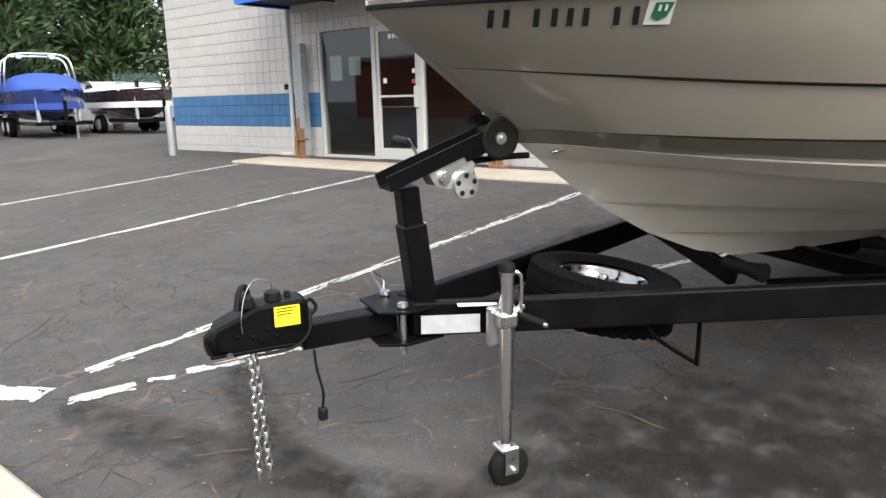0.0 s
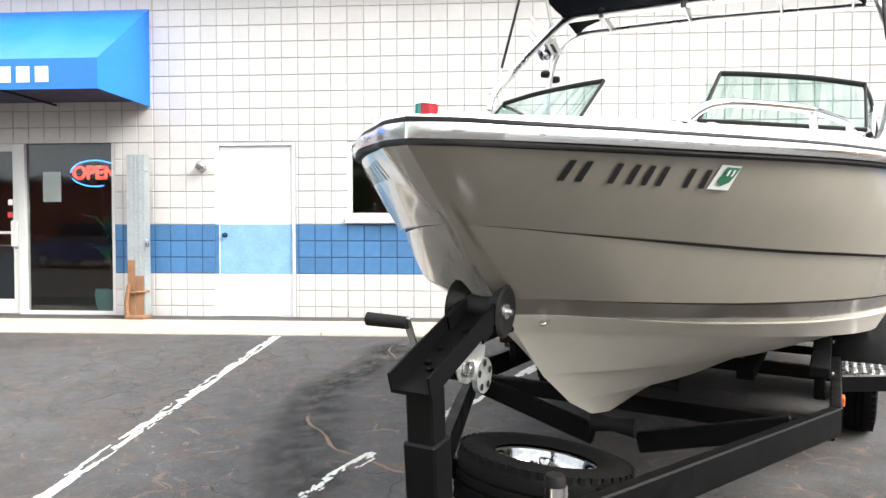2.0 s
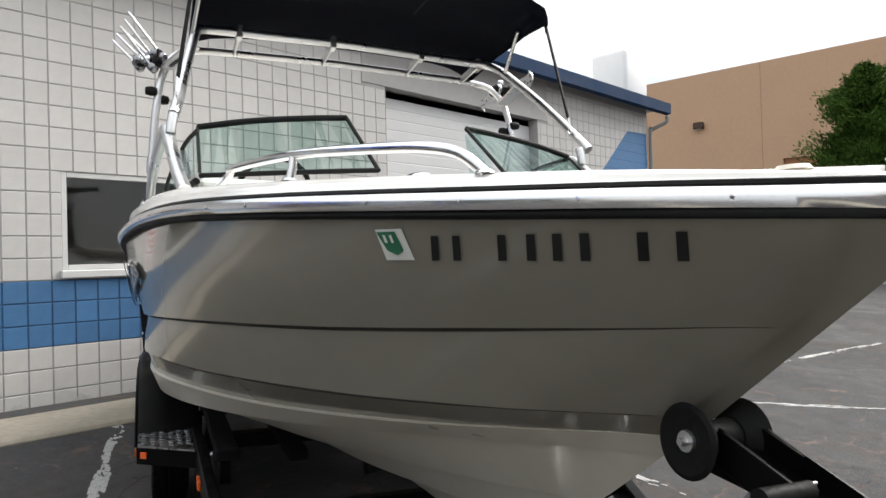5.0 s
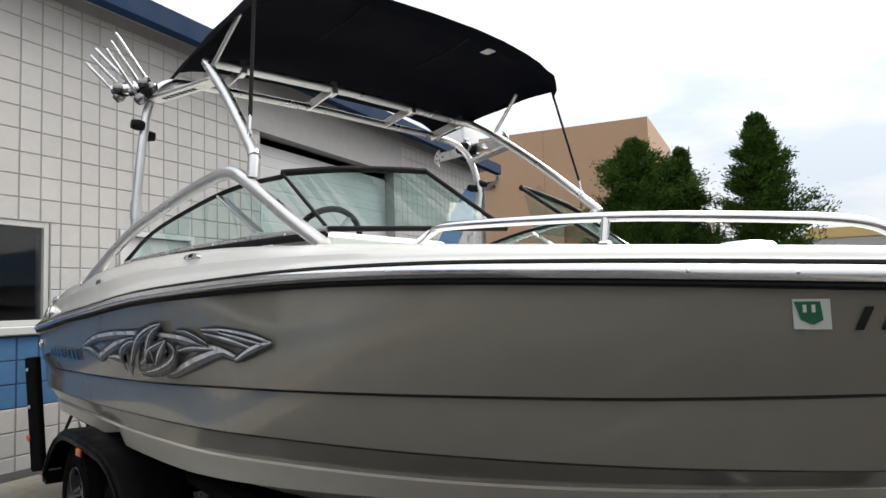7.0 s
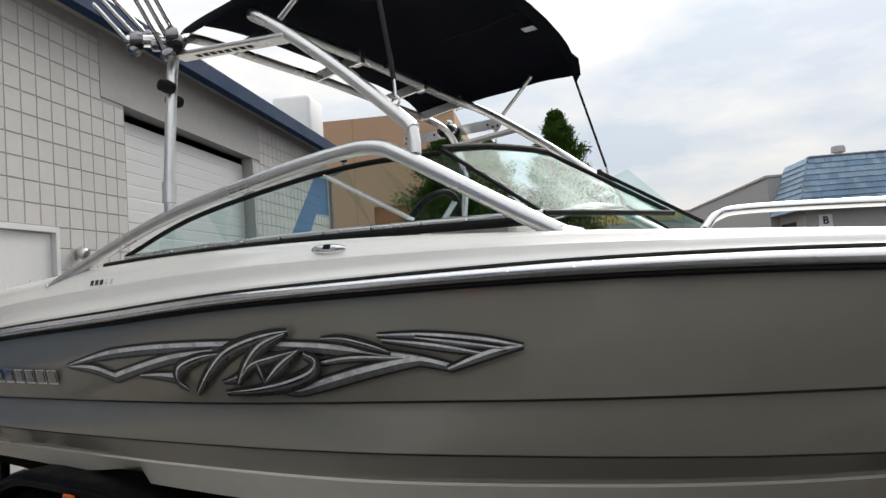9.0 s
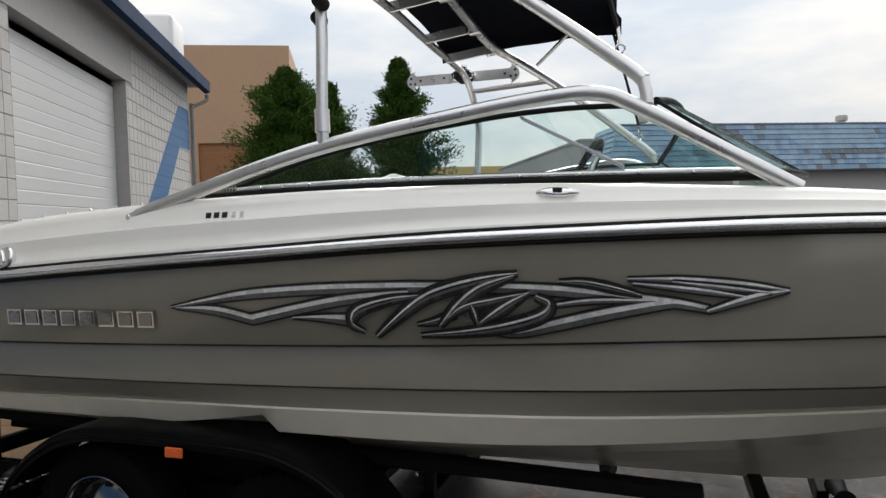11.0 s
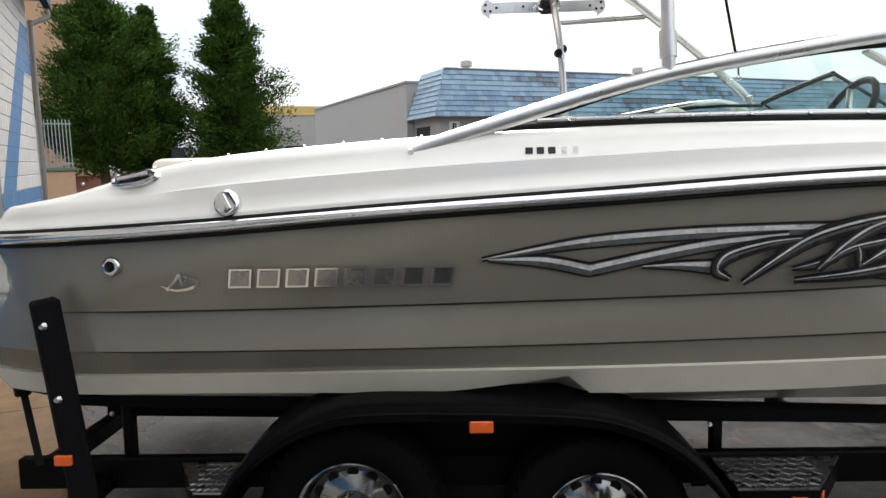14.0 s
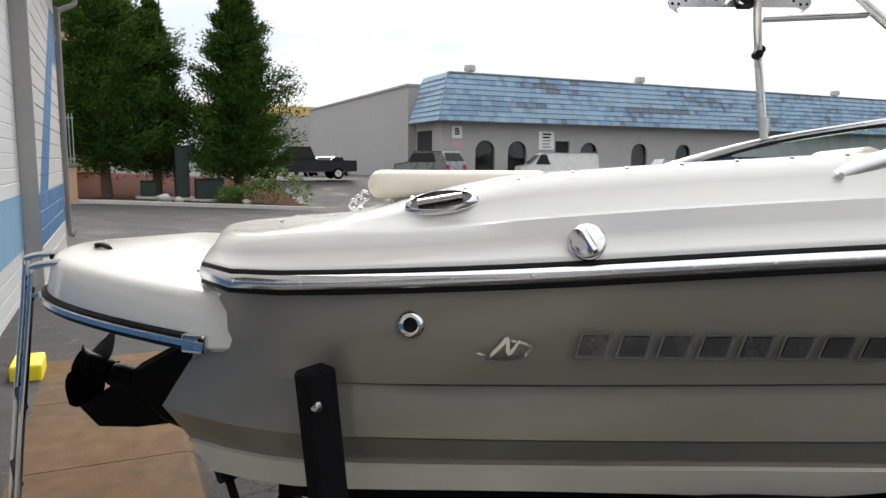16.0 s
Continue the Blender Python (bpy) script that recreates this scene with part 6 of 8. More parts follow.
for n, (u, v) in enumerate(((-0.53, -0.045), (-0.515, -0.03))):
    bm = bmesh.new()
    for k in range(15):
        z = 0.375 - k * 0.029
        c = Vector((u + 0.004 * k * (1 if n else -0.3) * 0.3, v + 0.002 * math.sin(k), z))
        ax = Vector((1, 0, 0)) if k % 2 else Vector((0, 1, 0))
        tube(bm, [c + ax * 0.010 * math.cos(a) + Vector((0, 0, 0.021 * math.sin(a))) for a in np.linspace(0, 2 * math.pi, 9)[:-1]], 0.0038, 5, closed=True)
    part("safety_chain", bm, M_ZINC, trailer, "galvanised safety chain hanging to the ground", smooth=60)

# jack
JU, JV = 0.293, -0.232
jack = part("tongue_jack", tb([(JU, JV, 0.10), (JU, JV, 0.60)], 0.026, 18), M_CHROME, trailer, "chrome swivel tongue jack", smooth=50)
part("jack_cap", lt([(0, 0.03), (0.024, 0.028), (0.029, 0.015), (0.029, 0)], pose(JU, JV, 0.60), 18), M_RUBBER, jack, smooth=40)
part("inner_tube", tb([(JU, JV, -0.06), (JU, JV, 0.12)], 0.021, 16), M_CHROME, jack, smooth=50)
part("jack_bracket", bx(JU - 0.055, JU + 0.05, JV + 0.022, JV + 0.05, 0.33, 0.47, 0.006), M_ZINC, jack)
part("jack_collar", bx(JU - 0.035, JU + 0.035, JV - 0.03, JV + 0.03, 0.40, 0.46, 0.012), M_ZINC, jack)
part("jack_crank", tb(spline([(JU + 0.02, JV, 0.60), (JU + 0.045, JV - 0.01, 0.585), (JU + 0.05, JV - 0.012, 0.55), (JU + 0.05, JV - 0.012, 0.45)], 5), 0.008, 8), M_CHROME, jack, smooth=50)
part("crank_grip", tb([(JU + 0.05, JV - 0.012, 0.44), (JU + 0.09, JV - 0.09, 0.425)], 0.014, 10), M_RUBBER, jack, smooth=50)
part("crank_end", tb([(JU + 0.088, JV - 0.086, 0.4255), (JU + 0.098, JV - 0.105, 0.423)], 0.009, 10), M_CHROME, jack, smooth=50)
part("pull_pin", tb([(JU + 0.03, JV, 0.45), (JU + 0.065, JV, 0.47)], 0.012, 10), M_ZINC, jack, smooth=50)
GJ = -0.202
for dv in (-0.033, 0.033):
    part("caster_fork", bx(JU - 0.02, JU + 0.035, JV + dv - 0.003, JV + dv + 0.003, GJ + 0.06, GJ + 0.16, 0.002), M_ZINC, jack)
part("caster_fork", bx(JU - 0.035, JU + 0.035, JV - 0.037, JV + 0.037, GJ + 0.145, GJ + 0.165, 0.006), M_ZINC, jack)
part("caster_wheel", lt([(0, -0.024), (0.06, -0.024), (0.076, -0.014), (0.076, 0.014), (0.06, 0.024), (0, 0.024)], pose(JU + 0.012, JV, GJ + 0.076, 90), 24), M_RUBBER, jack, smooth=40)
part("caster_axle", tb([(JU + 0.012, JV - 0.05, GJ + 0.076), (JU + 0.012, JV + 0.05, GJ + 0.076)], 0.008, 8), M_ZINC, jack)

# winch stand
stand = beam((0.085, TV - 0.01, 0.468), (0.05, TV - 0.01, 0.745), 0.09, 0.085, name="winch_stand", label="black steel winch stand")
beam((0.05, TV - 0.01, 0.735), (0.036, TV - 0.01, 0.875), 0.074, 0.07, parent=stand, name="upper_post")
part("set_bolt", lt([(0, 0.02), (0.009, 0.02), (0.011, 0)], along((0.09, TV, 0.735), (1, TV, 0.735)), 8), M_ZINC, stand)
wd = (Vector((0.33, TV - 0.01, 1.012)) - Vector((-0.045, TV - 0.02, 0.876)))
L = wd.length
x = wd.normalized()
y = Vector((0, 1, 0))
z = x.cross(y)
WM = Matrix((x, y, z)).transposed().to_4x4()
WM.translation = (-0.045, TV - 0.02, 0.876)
bm = bmesh.new()
chan = [(-0.056, -0.006), (0.056, -0.006), (0.056, 0.046), (0.050, 0.046), (0.050, 0.004), (-0.050, 0.004), (-0.050, 0.046), (-0.056, 0.046)]
loft(bm, [[WM @ Vector((q, a, b)) for a, b in chan] for q in (0, L)], closed=True, capped=True)
arm = part("winch_arm", bm, M_BLACK, stand, "black channel arm")
for dx, dy in ((0.10, 0.0), (0.2, 0.02), (0.2, -0.02), (0.3, 0.0), (0.13, 0.02)):
    part("arm_bolt", lt([(0, 0.006), (0.009, 0.005), (0.010, 0)], WM @ pose(dx, dy, 0.006), 8), M_BLACK, stand)
# v roller: two flared cones and a centre roll
rm = along((0.372, 0.030, 1.028), (0.362, 0.230, 1.034))
roller = part("bow_roller", lt([(0, -0.036), (0.040, -0.036), (0.036, 0), (0.040, 0.036), (0, 0.036)], rm, 24), M_RUBBER, trailer, "black rubber bow roller", smooth=50)
for s in (1, -1):
    part("roller_cone", lt([(0, 0.037), (0.044, 0.037), (0.052, 0.045), (0.070, 0.067), (0.076, 0.076), (0.066, 0.081), (0.02, 0.074), (0, 0.074)], rm @ pose(0, 0, 0, 0 if s > 0 else 180), 28), M_RUBBER, roller, smooth=35)
    part("washer", lt([(0, 0.082), (0.021, 0.082), (0.023, 0.072)], rm @ pose(0, 0, 0, 0 if s > 0 else 180), 18), M_ZINC, roller)
    part("axle_nut", lt([(0, 0.096), (0.008, 0.096), (0.010, 0.08)], rm @ pose(0, 0, 0, 0 if s > 0 else 180), 8), M_ZINC, roller)
    part("roller_cheek", bx(0.30, L + 0.02, s * 0.047 - 0.003, s * 0.047 + 0.003, -0.03, 0.045, 0.002, WM), M_BLACK, stand)
# winch under the arm
M_GALV = mat("galvanised_steel", (0.50, 0.51, 0.50), 0.35, 0.9, 0.15, 16)
winch = part("winch", pr([(0.15, -0.004), (0.31, -0.004), (0.33, -0.05), (0.29, -0.11), (0.20, -0.09), (0.16, -0.06)], -0.040, -0.036, WM @ pose(0, 0, 0, 90) @ Matrix.Diagonal((1, 1, 1, 1)), 0.001), M_GALV, trailer, "galvanised hand winch with strap")
part("frame_plate", pr([(0.15, -0.004), (0.31, -0.004), (0.33, -0.05), (0.29, -0.11), (0.20, -0.09), (0.16, -0.06)], 0.036, 0.040, WM @ pose(0, 0, 0, 90), 0.001), M_GALV, winch)
part("gear", lt([(0, -0.006), (0.040, -0.006), (0.043, -0.012), (0.047, -0.010), (0.047, 0.006), (0, 0.006)], WM @ pose(0.265, -0.052, -0.10, 90), 30), M_GALV, winch, smooth=35)
for k in range(5):
    a = k * 1.257
    part("gear_hole", lt([(0, 0.0), (0.010, 0.0)], WM @ pose(0.265 + 0.033 * math.cos(a), -0.0595, -0.10 + 0.033 * math.sin(a), 90), 10), M_RUBBER, winch)
part("drum", lt([(0, -0.035), (0.05, -0.035), (0.05, 0.035), (0, 0.035)], WM @ pose(0.27, 0, -0.07, 90), 20), M_CARPET, winch, "wound black winch strap", smooth=40)
part("pinion", lt([(0, -0.008), (0.02, -0.008), (0.02, 0.008), (0, 0.008)], WM @ pose(0.20, -0.05, -0.045, 90), 12), M_ZINC, winch)
part("shaft", tb([WM @ Vector((0.20, -0.06, -0.045)), WM @ Vector((0.20, 0.10, -0.045))], 0.009, 8), M_ZINC, winch, smooth=50)
part("crank_arm", bx(-0.012, 0.012, -0.003, 0.003, 0, 0.145, 0.002, along(WM @ Vector((0.20, 0.095, -0.045)), (0.092, 0.10, 1.02))), M_ZINC, winch)
part("crank_grip", tb([(0.094, 0.098, 1.014), (0.085, 0.215, 1.016)], [0.016, 0.018], 12), M_RUBBER, winch, smooth=50)
part("winch_strap", tb(spline([WM @ Vector((0.31, 0.0, -0.04)), (0.42, 0.0, 0.955), (0.52, 0.0, 0.955)], 4), 0.012, 6), M_CARPET, winch)
M_BLUETAPE = mat("blue_ratchet_tape", (0.02, 0.06, 0.42), 0.5, 0, 0.1, 20)
part("strap_tail", bx(0.10, 0.16, 0.08, 0.12, 0.472, 0.51, 0.008), M_BLUETAPE, trailer, "blue strap tail")

# spare wheel
SP = pose(0.90, 0.03, 0.37, 3, 8, 0)
def tyre(parent, m, r=0.33, w=0.19):
    prof = [(r * 0.58, -w * 0.40), (r * 0.70, -w * 0.5), (r * 0.86, -w * 0.52), (r * 0.95, -w * 0.46), (r * 0.985, -w * 0.36), (r, -w * 0.28)]
    prof += [(r, -w * 0.12), (r * 0.975, -w * 0.11), (r * 0.975, -w * 0.07), (r, -w * 0.06)]
    prof = prof + [(a, -b) for a, b in prof[::-1]]
    ob = part("wheel", lt(prof, m, 56), M_TYRE, parent, "black trailer tyre on a chrome rim", smooth=30)
    bm = bmesh.new()
    for k in range(44):
        for sgn in (1, -1):
            a = 2 * math.pi * k / 44
            box(bm, r * 0.955, r * 0.986, -0.011, 0.011, sgn * w * 0.22 if sgn > 0 else -w * 0.47, sgn * w * 0.47 if sgn > 0 else -w * 0.22, 0, m @ pose(0, 0, 0, 0, 0, math.degrees(a) + 2 * sgn))
    tagged(part("tread", bm, M_TYRE, ob), kind="stuff")
    return ob


def rim(parent, m, r=0.33, w=0.19, side=1):
    prof = [(r * 0.60, w * 0.47), (r * 0.585, w * 0.48), (r * 0.56, w * 0.44), (r * 0.545, w * 0.36), (r * 0.53, w * 0.24), (r * 0.50, w * 0.14), (r * 0.44, w * 0.12), (r * 0.36, w * 0.18), (r * 0.24, w * 0.24), (r * 0.2, w * 0.22), (0, w * 0.22)]
    k = m if side > 0 else m @ pose(0, 0, 0, 180)
    ob = part("rim", lt(prof, k, 40), M_RIM, parent, "chrome modular rim", smooth=30)
    for i in range(12):
        a = 2 * math.pi * i / 12
        part("rim_hole", lt([(0, 0), (0.020, 0), (0.023, -0.006)], k @ pose(r * 0.42 * math.cos(a), r * 0.42 * math.sin(a), w * 0.15), 12), M_RUBBER, parent)
    part("hub_cap", lt([(0, w * 0.50), (0.018, w * 0.50), (0.022, w * 0.46), (0.024, w * 0.30), (0.04, w * 0.28), (0.046, w * 0.2)], k, 20), M_RIM, parent, smooth=40)
    for i in range(5):
        a = 2 * math.pi * i / 5
        part("lug_nut", lt([(0, 0.02), (0.009, 0.018), (0.011, 0)], k @ pose(0.06 * math.cos(a), 0.06 * math.sin(a), w * 0.22), 6), M_RIM, parent)
    return ob


sp = tyre(trailer, SP, 0.31, 0.20)
rim(sp, SP, 0.31, 0.15)
part("spare_bracket", tb(spline([(0.80, -0.33, 0.38), (0.86, -0.35, 0.30), (1.02, -0.375, 0.19), (1.03, -0.385, 0.20), (1.03, -0.385, 0.40)], 5), 0.009, 8), M_BLACK, trailer, smooth=50)
for s in (1, -1):
    for u, hz in ((3.82, 0.318), (4.69, 0.362)):
        m = pose(u, s * 1.0, hz, 90)
        w = tyre(trailer, m)
        rim(w, m, side=-s)
    # tandem fender
    fp = [(3.38, 0.43), (3.45, 0.53), (3.57, 0.645), (3.74, 0.73), (3.97, 0.77), (4.55, 0.785), (4.78, 0.755), (4.95, 0.67), (5.07, 0.56), (5.13, 0.47)]
    f = spline([(u, 0, zz) for u, zz in fp], 4)
    sec = [(0.845, 0.0), (0.86, 0.012), (1.14, 0.012), (1.165, 0.004), (1.175, -0.02), (1.172, -0.05), (1.160, -0.05), (1.155, -0.015), (1.13, -0.002), (0.845, -0.012)]
    bm = bmesh.new()
    loft(bm, [[(p.x, s * v, p.z + dz) for v, dz in sec] for p in f], closed=True, capped=True)
    fender = part("fender", bm, M_BLACK, trailer, "black steel tandem fender", smooth=35)
    part("fender_bead", tb([(p.x, s * 1.176, p.z - 0.022) for p in f], 0.008, 6), M_BLACK, fender, smooth=50)
    part("reflector", bx(4.19, 4.27, s * 1.178, s * 1.19, 0.70, 0.74, 0.004), M_ORANGE, fender, "red fender reflector")
    part("fender_skirt", pr([(3.40, 0.47), (3.56, 0.65), (3.72, 0.74), (3.95, 0.77), (4.55, 0.77), (4.78, 0.74), (4.94, 0.65), (5.09, 0.47)], s * 0.835, s * 0.845, pose(0, 0, 0, 90) @ Matrix.Diagonal((1, 1, -1, 1)), 0.0), M_BLACK, fender)
    for u0, u1, uc, ref in ((2.90, 3.37, 3.10, True), (5.36, 5.10, 5.22, False)):
        step = part("step_pad", pr([(u1, 0.90), (u1, 1.16), (uc, 1.16), (u0, 0.90)], 0.482, 0.49, Matrix.Diagonal((1, s, 1, 1)), 0.0), M_DIAMOND, trailer, "diamond plate step")
        bm = bmesh.new()
        for i in range(12):
            for j in range(6):
                uu = u1 + (uc - u1) * (i + 0.5) / 12 * 1.25
                vv = 0.92 + j * 0.042
                if vv > 1.15 or (uu - u1) / (u0 - u1) > 0.94 * (1 - max(0, (vv - 0.9) / 0.26) * 0.42):
                    continue
                box(bm, -0.014, 0.014, -0.004, 0.004, 0, 0.003, 0, pose(uu, s * vv, 0.49, 0, 0, 45 if (i + j) % 2 else -45))
        tagged(part("tread_pattern", bm, M_DIAMOND, step), kind="stuff")
        part("step_apron", pr([(u1, 0.895), (u1, 1.165), (uc, 1.165), (u0, 0.895)], 0.40, 0.482, Matrix.Diagonal((1, s, 1, 1)), 0.0), M_BLACK, step)
        if ref:
            a = Vector((3.05, 1.14, 0.445))
            part("reflector", bx(3.14, 3.20, s * 1.166, s * 1.175, 0.425, 0.46, 0.003), M_ORANGE, step, "amber reflector")
            part("reflector", bx(0, 0.035, -0.003, 0.003, -0.016, 0.016, 0.002, pose(3.065, s * 1.12, 0.445, 0, 0, s * 52)), M_ORANGE, step, "amber reflector")

# ---- trees ----
def leaf_cloud(bm, centre, n, spread, size, r, way=None):
    """Small pointed leaves or sprays round a point, along way where one is given."""
    for _ in range(n):
        p = Vector(centre) + Vector((r.gauss(0, spread), r.gauss(0, spread), r.gauss(0, spread * 0.8)))
        a = Vector((r.uniform(-1, 1), r.uniform(-1, 1), r.uniform(-0.6, 1))).normalized()
        if way is not None:
            a = (a * 0.75 + way).normalized()
        a *= size * r.uniform(0.6, 1.4)
        b = a.cross(Vector((r.uniform(-1, 1), r.uniform(-1, 1), r.uniform(-1, 1)))).normalized() * size * r.uniform(0.2, 0.42)
        bm.faces.new([bm.verts.new(q) for q in (p - a, p + b, p + a, p - b)])


def conifer(x, y, height, radius, seed, bare=0.12, label="dense green cypress tree in a planting bed", dense=1.0, power=0.75, leaf=0.13, foliage=None):
    r = random.Random(seed)
    z0 = ground_z(x, y) + 0.1
    t = thing("tree", pose(x, y, z0 - 0.1), label, "tree")
    tr = bmesh.new()
    h = height
    lean = (r.uniform(-0.02, 0.02), r.uniform(-0.02, 0.02))
    tube(tr, [(lean[0] * k * h * 0.3, lean[1] * k * h * 0.3, h * k / 8) for k in range(9)], [0.025 * h * (1 - k / 8.6) + 0.012 for k in range(9)], 9)
    crown = bmesh.new()
    nb = int((44 if leaf < 0.1 else 78) * dense)
    for i in range(nb):
        s = bare + (1 - bare) * ((i + r.random()) / nb)
        a = i * 2.399 + r.uniform(-0.5, 0.5)
        prof = (1 - s) ** power * (0.72 + 0.28 * min(1, (s - bare) / 0.22))
        L = radius * prof * r.uniform(0.55, 1.12) * (1 + 0.42 * noise.noise(Vector((math.cos(a) * 1.5, math.sin(a) * 1.5, s * 6 + seed)))) + 0.06
        base = Vector((0, 0, s * h * 0.97))
        d = Vector((math.cos(a), math.sin(a), r.uniform(0.05, 0.5)))
        tip = base + d * L
        mid = base.lerp(tip, 0.55) + Vector((0, 0, -0.10 * L))
        if L > 0.4:
            tube(tr, [base, mid, tip.lerp(base, 0.1)], [0.03, 0.02, 0.007], 5)
        way = d.normalized() + Vector((0, 0, 0.25))
        for k in range(7):
            f = 0.16 + 0.84 * (k + r.random() * 0.7) / 7
            c = base.lerp(mid, f / 0.55) if f < 0.55 else mid.lerp(tip, (f - 0.55) / 0.45)
            # side sprays, shorter towards the tip
            side = Vector((-math.sin(a), math.cos(a), 0)) * r.uniform(-1, 1) * L * 0.30 * (1.15 - f)
            leaf_cloud(crown, c + side, int((52 if leaf < 0.1 else 13) * dense), (0.10 + 0.062 * L) if leaf < 0.12 else (0.10 + 0.075 * L), leaf, r, way + side * 0.8)
    part("trunk", tr, M_BARK, t, smooth=50)
    part("crown", crown, foliage or M_LEAF, t)
    return t


conifer(33.6, -0.45, 8.8, 4.3, 17, 0.16, power=0.64, dense=2.4, leaf=0.088)
conifer(34.1, -5.75, 9.7, 3.55, 12, 0.13, power=0.80, dense=2.4, leaf=0.088)
conifer(34.8, -2.4, 8.4, 2.5, 15, 0.14, power=0.8, dense=2.0, leaf=0.088)
for k, (x, y, h, rad) in enumerate(((-25.5, 1.5, 8.0, 3.4), (-26.5, 6.5, 8.5, 3.6), (-24.5, 10.5, 8.0, 3.4), (-29, -2.5, 9.0, 3.8), (-31, 4.0, 9.5, 4.0))):
    conifer(x, y, h, rad, 30 + k, 0.16, "broad dark pine behind the parked boats", 1.6, 0.42, 0.20, M_PINE)


def bush(x, y, w, h, seed):
    r = random.Random(seed)
    t = thing("shrub", pose(x, y, ground_z(x, y)), "low green shrub in the planting bed", "shrub")
    bm = bmesh.new()
    for k in range(120):
        a, q = r.uniform(0, 6.283), r.random() ** 0.5
        leaf_cloud(bm, (w * 0.6 * q * math.cos(a), w * 0.8 * q * math.sin(a), h * (0.12 + (0.85 - 0.5 * q * q) * r.random() ** 0.6)), 30, 0.085, 0.06, r)
    part("leaves", bm, mat("shrub_leaf", (0.10, 0.17, 0.035), 0.7, 0, 0.5, 4), t)
    sb = bmesh.new()
    for k in range(6):
        a = k * 1.05
        tube(sb, [(0, 0, 0), (0.2 * w * math.cos(a), 0.3 * w * math.sin(a), h * 0.6)], 0.012, 5)
    part("stems", sb, M_BARK, t)


bush(31.9, -6.8, 2.0, 1.7, 1)
bush(32.2, -5.0, 0.55, 0.85, 3)

# ---- planting bed with kerb ----
bm = bmesh.new()
xs, ys = [30.17, 32, 34, 36, 38.5, 41.45], [-8.4, -7, -5, -3, -1, 1, 3]
loft(bm, [[(x, y, ground_z(x, y) + 0.10 + 0.03 * noise.noise(Vector((x, y, 0)))) for y in ys] for x in xs])
tagged(part("planting_bed", bm, mat("red_brown_mulch", (0.060, 0.022, 0.014), 0.95, 0, 0.5, 2, 0.8, 25, spec=0.03)), "red-brown bark mulch bed", "planting bed", kind="structure")
bm = bmesh.new()
prof = [(30.0, -0.2), (30.01, 0.13), (30.03, 0.15), (30.16, 0.15), (30.165, -0.2)]
loft(bm, [[(x, y, ground_z(x, y) + z) for x, z in prof] for y in np.linspace(-8.5, 3, 10)], closed=True, capped=True)
tagged(part("kerb", bm, M_CURB), "grey concrete kerb of the planting bed", "kerb", kind="structure")
M_UTIL = mat("utility_green", (0.012, 0.028, 0.022), 0.5, 0, 0.15, 3)
for x, y, w, h, d in ((33.4, -3.3, 0.56, 2.1, 0.7), (33.3, -2.0, 0.62, 0.6, 0.6), (33.0, -4.35, 1.15, 0.8, 0.6)):
    u = thing("utility_box", pose(x, y, ground_z(x, y) + 0.1), "dark green utility cabinet on a concrete pad", "utility box")
    part("pad", bx(-d / 2 - 0.2, d / 2 + 0.2, -w / 2 - 0.2, w / 2 + 0.2, -0.05, 0.1, 0.02), M_CURB, u)
    part("cabinet", bx(-d / 2, d / 2, -w / 2, w / 2, 0.1, 0.1 + h, 0.03), M_UTIL, u)
    part("lid", bx(-d / 2 - 0.03, d / 2 + 0.03, -w / 2 - 0.03, w / 2 + 0.03, 0.1 + h, 0.14 + h, 0.015), M_UTIL, u)
    for yy in (-w / 4, w / 4):
        part("door", bx(-d / 2 - 0.012, -d / 2 - 0.002, yy - w / 4 + 0.03, yy + w / 4 - 0.03, 0.16, 0.04 + h, 0.004), M_UTIL, u)
r = random.Random(8)
for k, (x, y, s) in enumerate(((31.4, -2.5, 0.28), (31.5, -3.0, 0.2), (31.3, -5.6, 0.18))):
    bm = bmesh.new()
    bmesh.ops.create_icosphere(bm, subdivisions=2, radius=s)
    for v in bm.verts:
        v.co *= 1 + 0.35 * noise.noise(v.co * 4 + Vector((k, 0, 0)))
        v.co.z *= 0.7
    bmesh.ops.translate(bm, vec=(x, y, ground_z(x, y) + 0.1 + s * 0.4), verts=bm.verts)
    tagged(part("boulder", bm, M_CURB, smooth=60), "pale landscape boulder in the mulch", "boulder")

# ---- tan building beyond the corner ----
tan = thing("tan_building", pose(0, 0, 0), "tall tan stucco warehouse with an orange-brown roll door", "building")
X0, TY0, TZ, DY0, DY1, DZ = 41.5, -0.05, 11.85, 2.48, 5.15, 6.35
for q in ((X0, X0 + 0.3, TY0, DY0, 0, TZ), (X0, X0 + 0.3, DY1, 26, 0, TZ), (X0, X0 + 0.3, DY0, DY1, DZ, TZ), (X0 + 0.3, 52, TY0, TY0 + 0.3, 0, TZ), (X0 + 0.3, 52, 25.7, 26, 0, TZ)):
    part("wall", bx(*q), M_TAN, tan)
part("roof", bx(X0 + 0.3, 52, TY0 + 0.3, 25.7, TZ - 0.5, TZ - 0.4), M_GREYWALL, tan)
for y in (6.2, 13.0):
    part("control_joint", bx(X0 - 0.006, X0 - 0.001, y - 0.02, y + 0.02, 0.5, TZ), mat("tan_joint", (0.30, 0.19, 0.12), 0.9), tan)
M_ROLL = mat("orange_brown_door", (0.28, 0.12, 0.045), 0.6, 0, 0.1, 2)
rd = part("roll_door", bx(X0 + 0.165, X0 + 0.18, DY0, DY1, 1.5, DZ + 0.05), M_ROLL, tan)
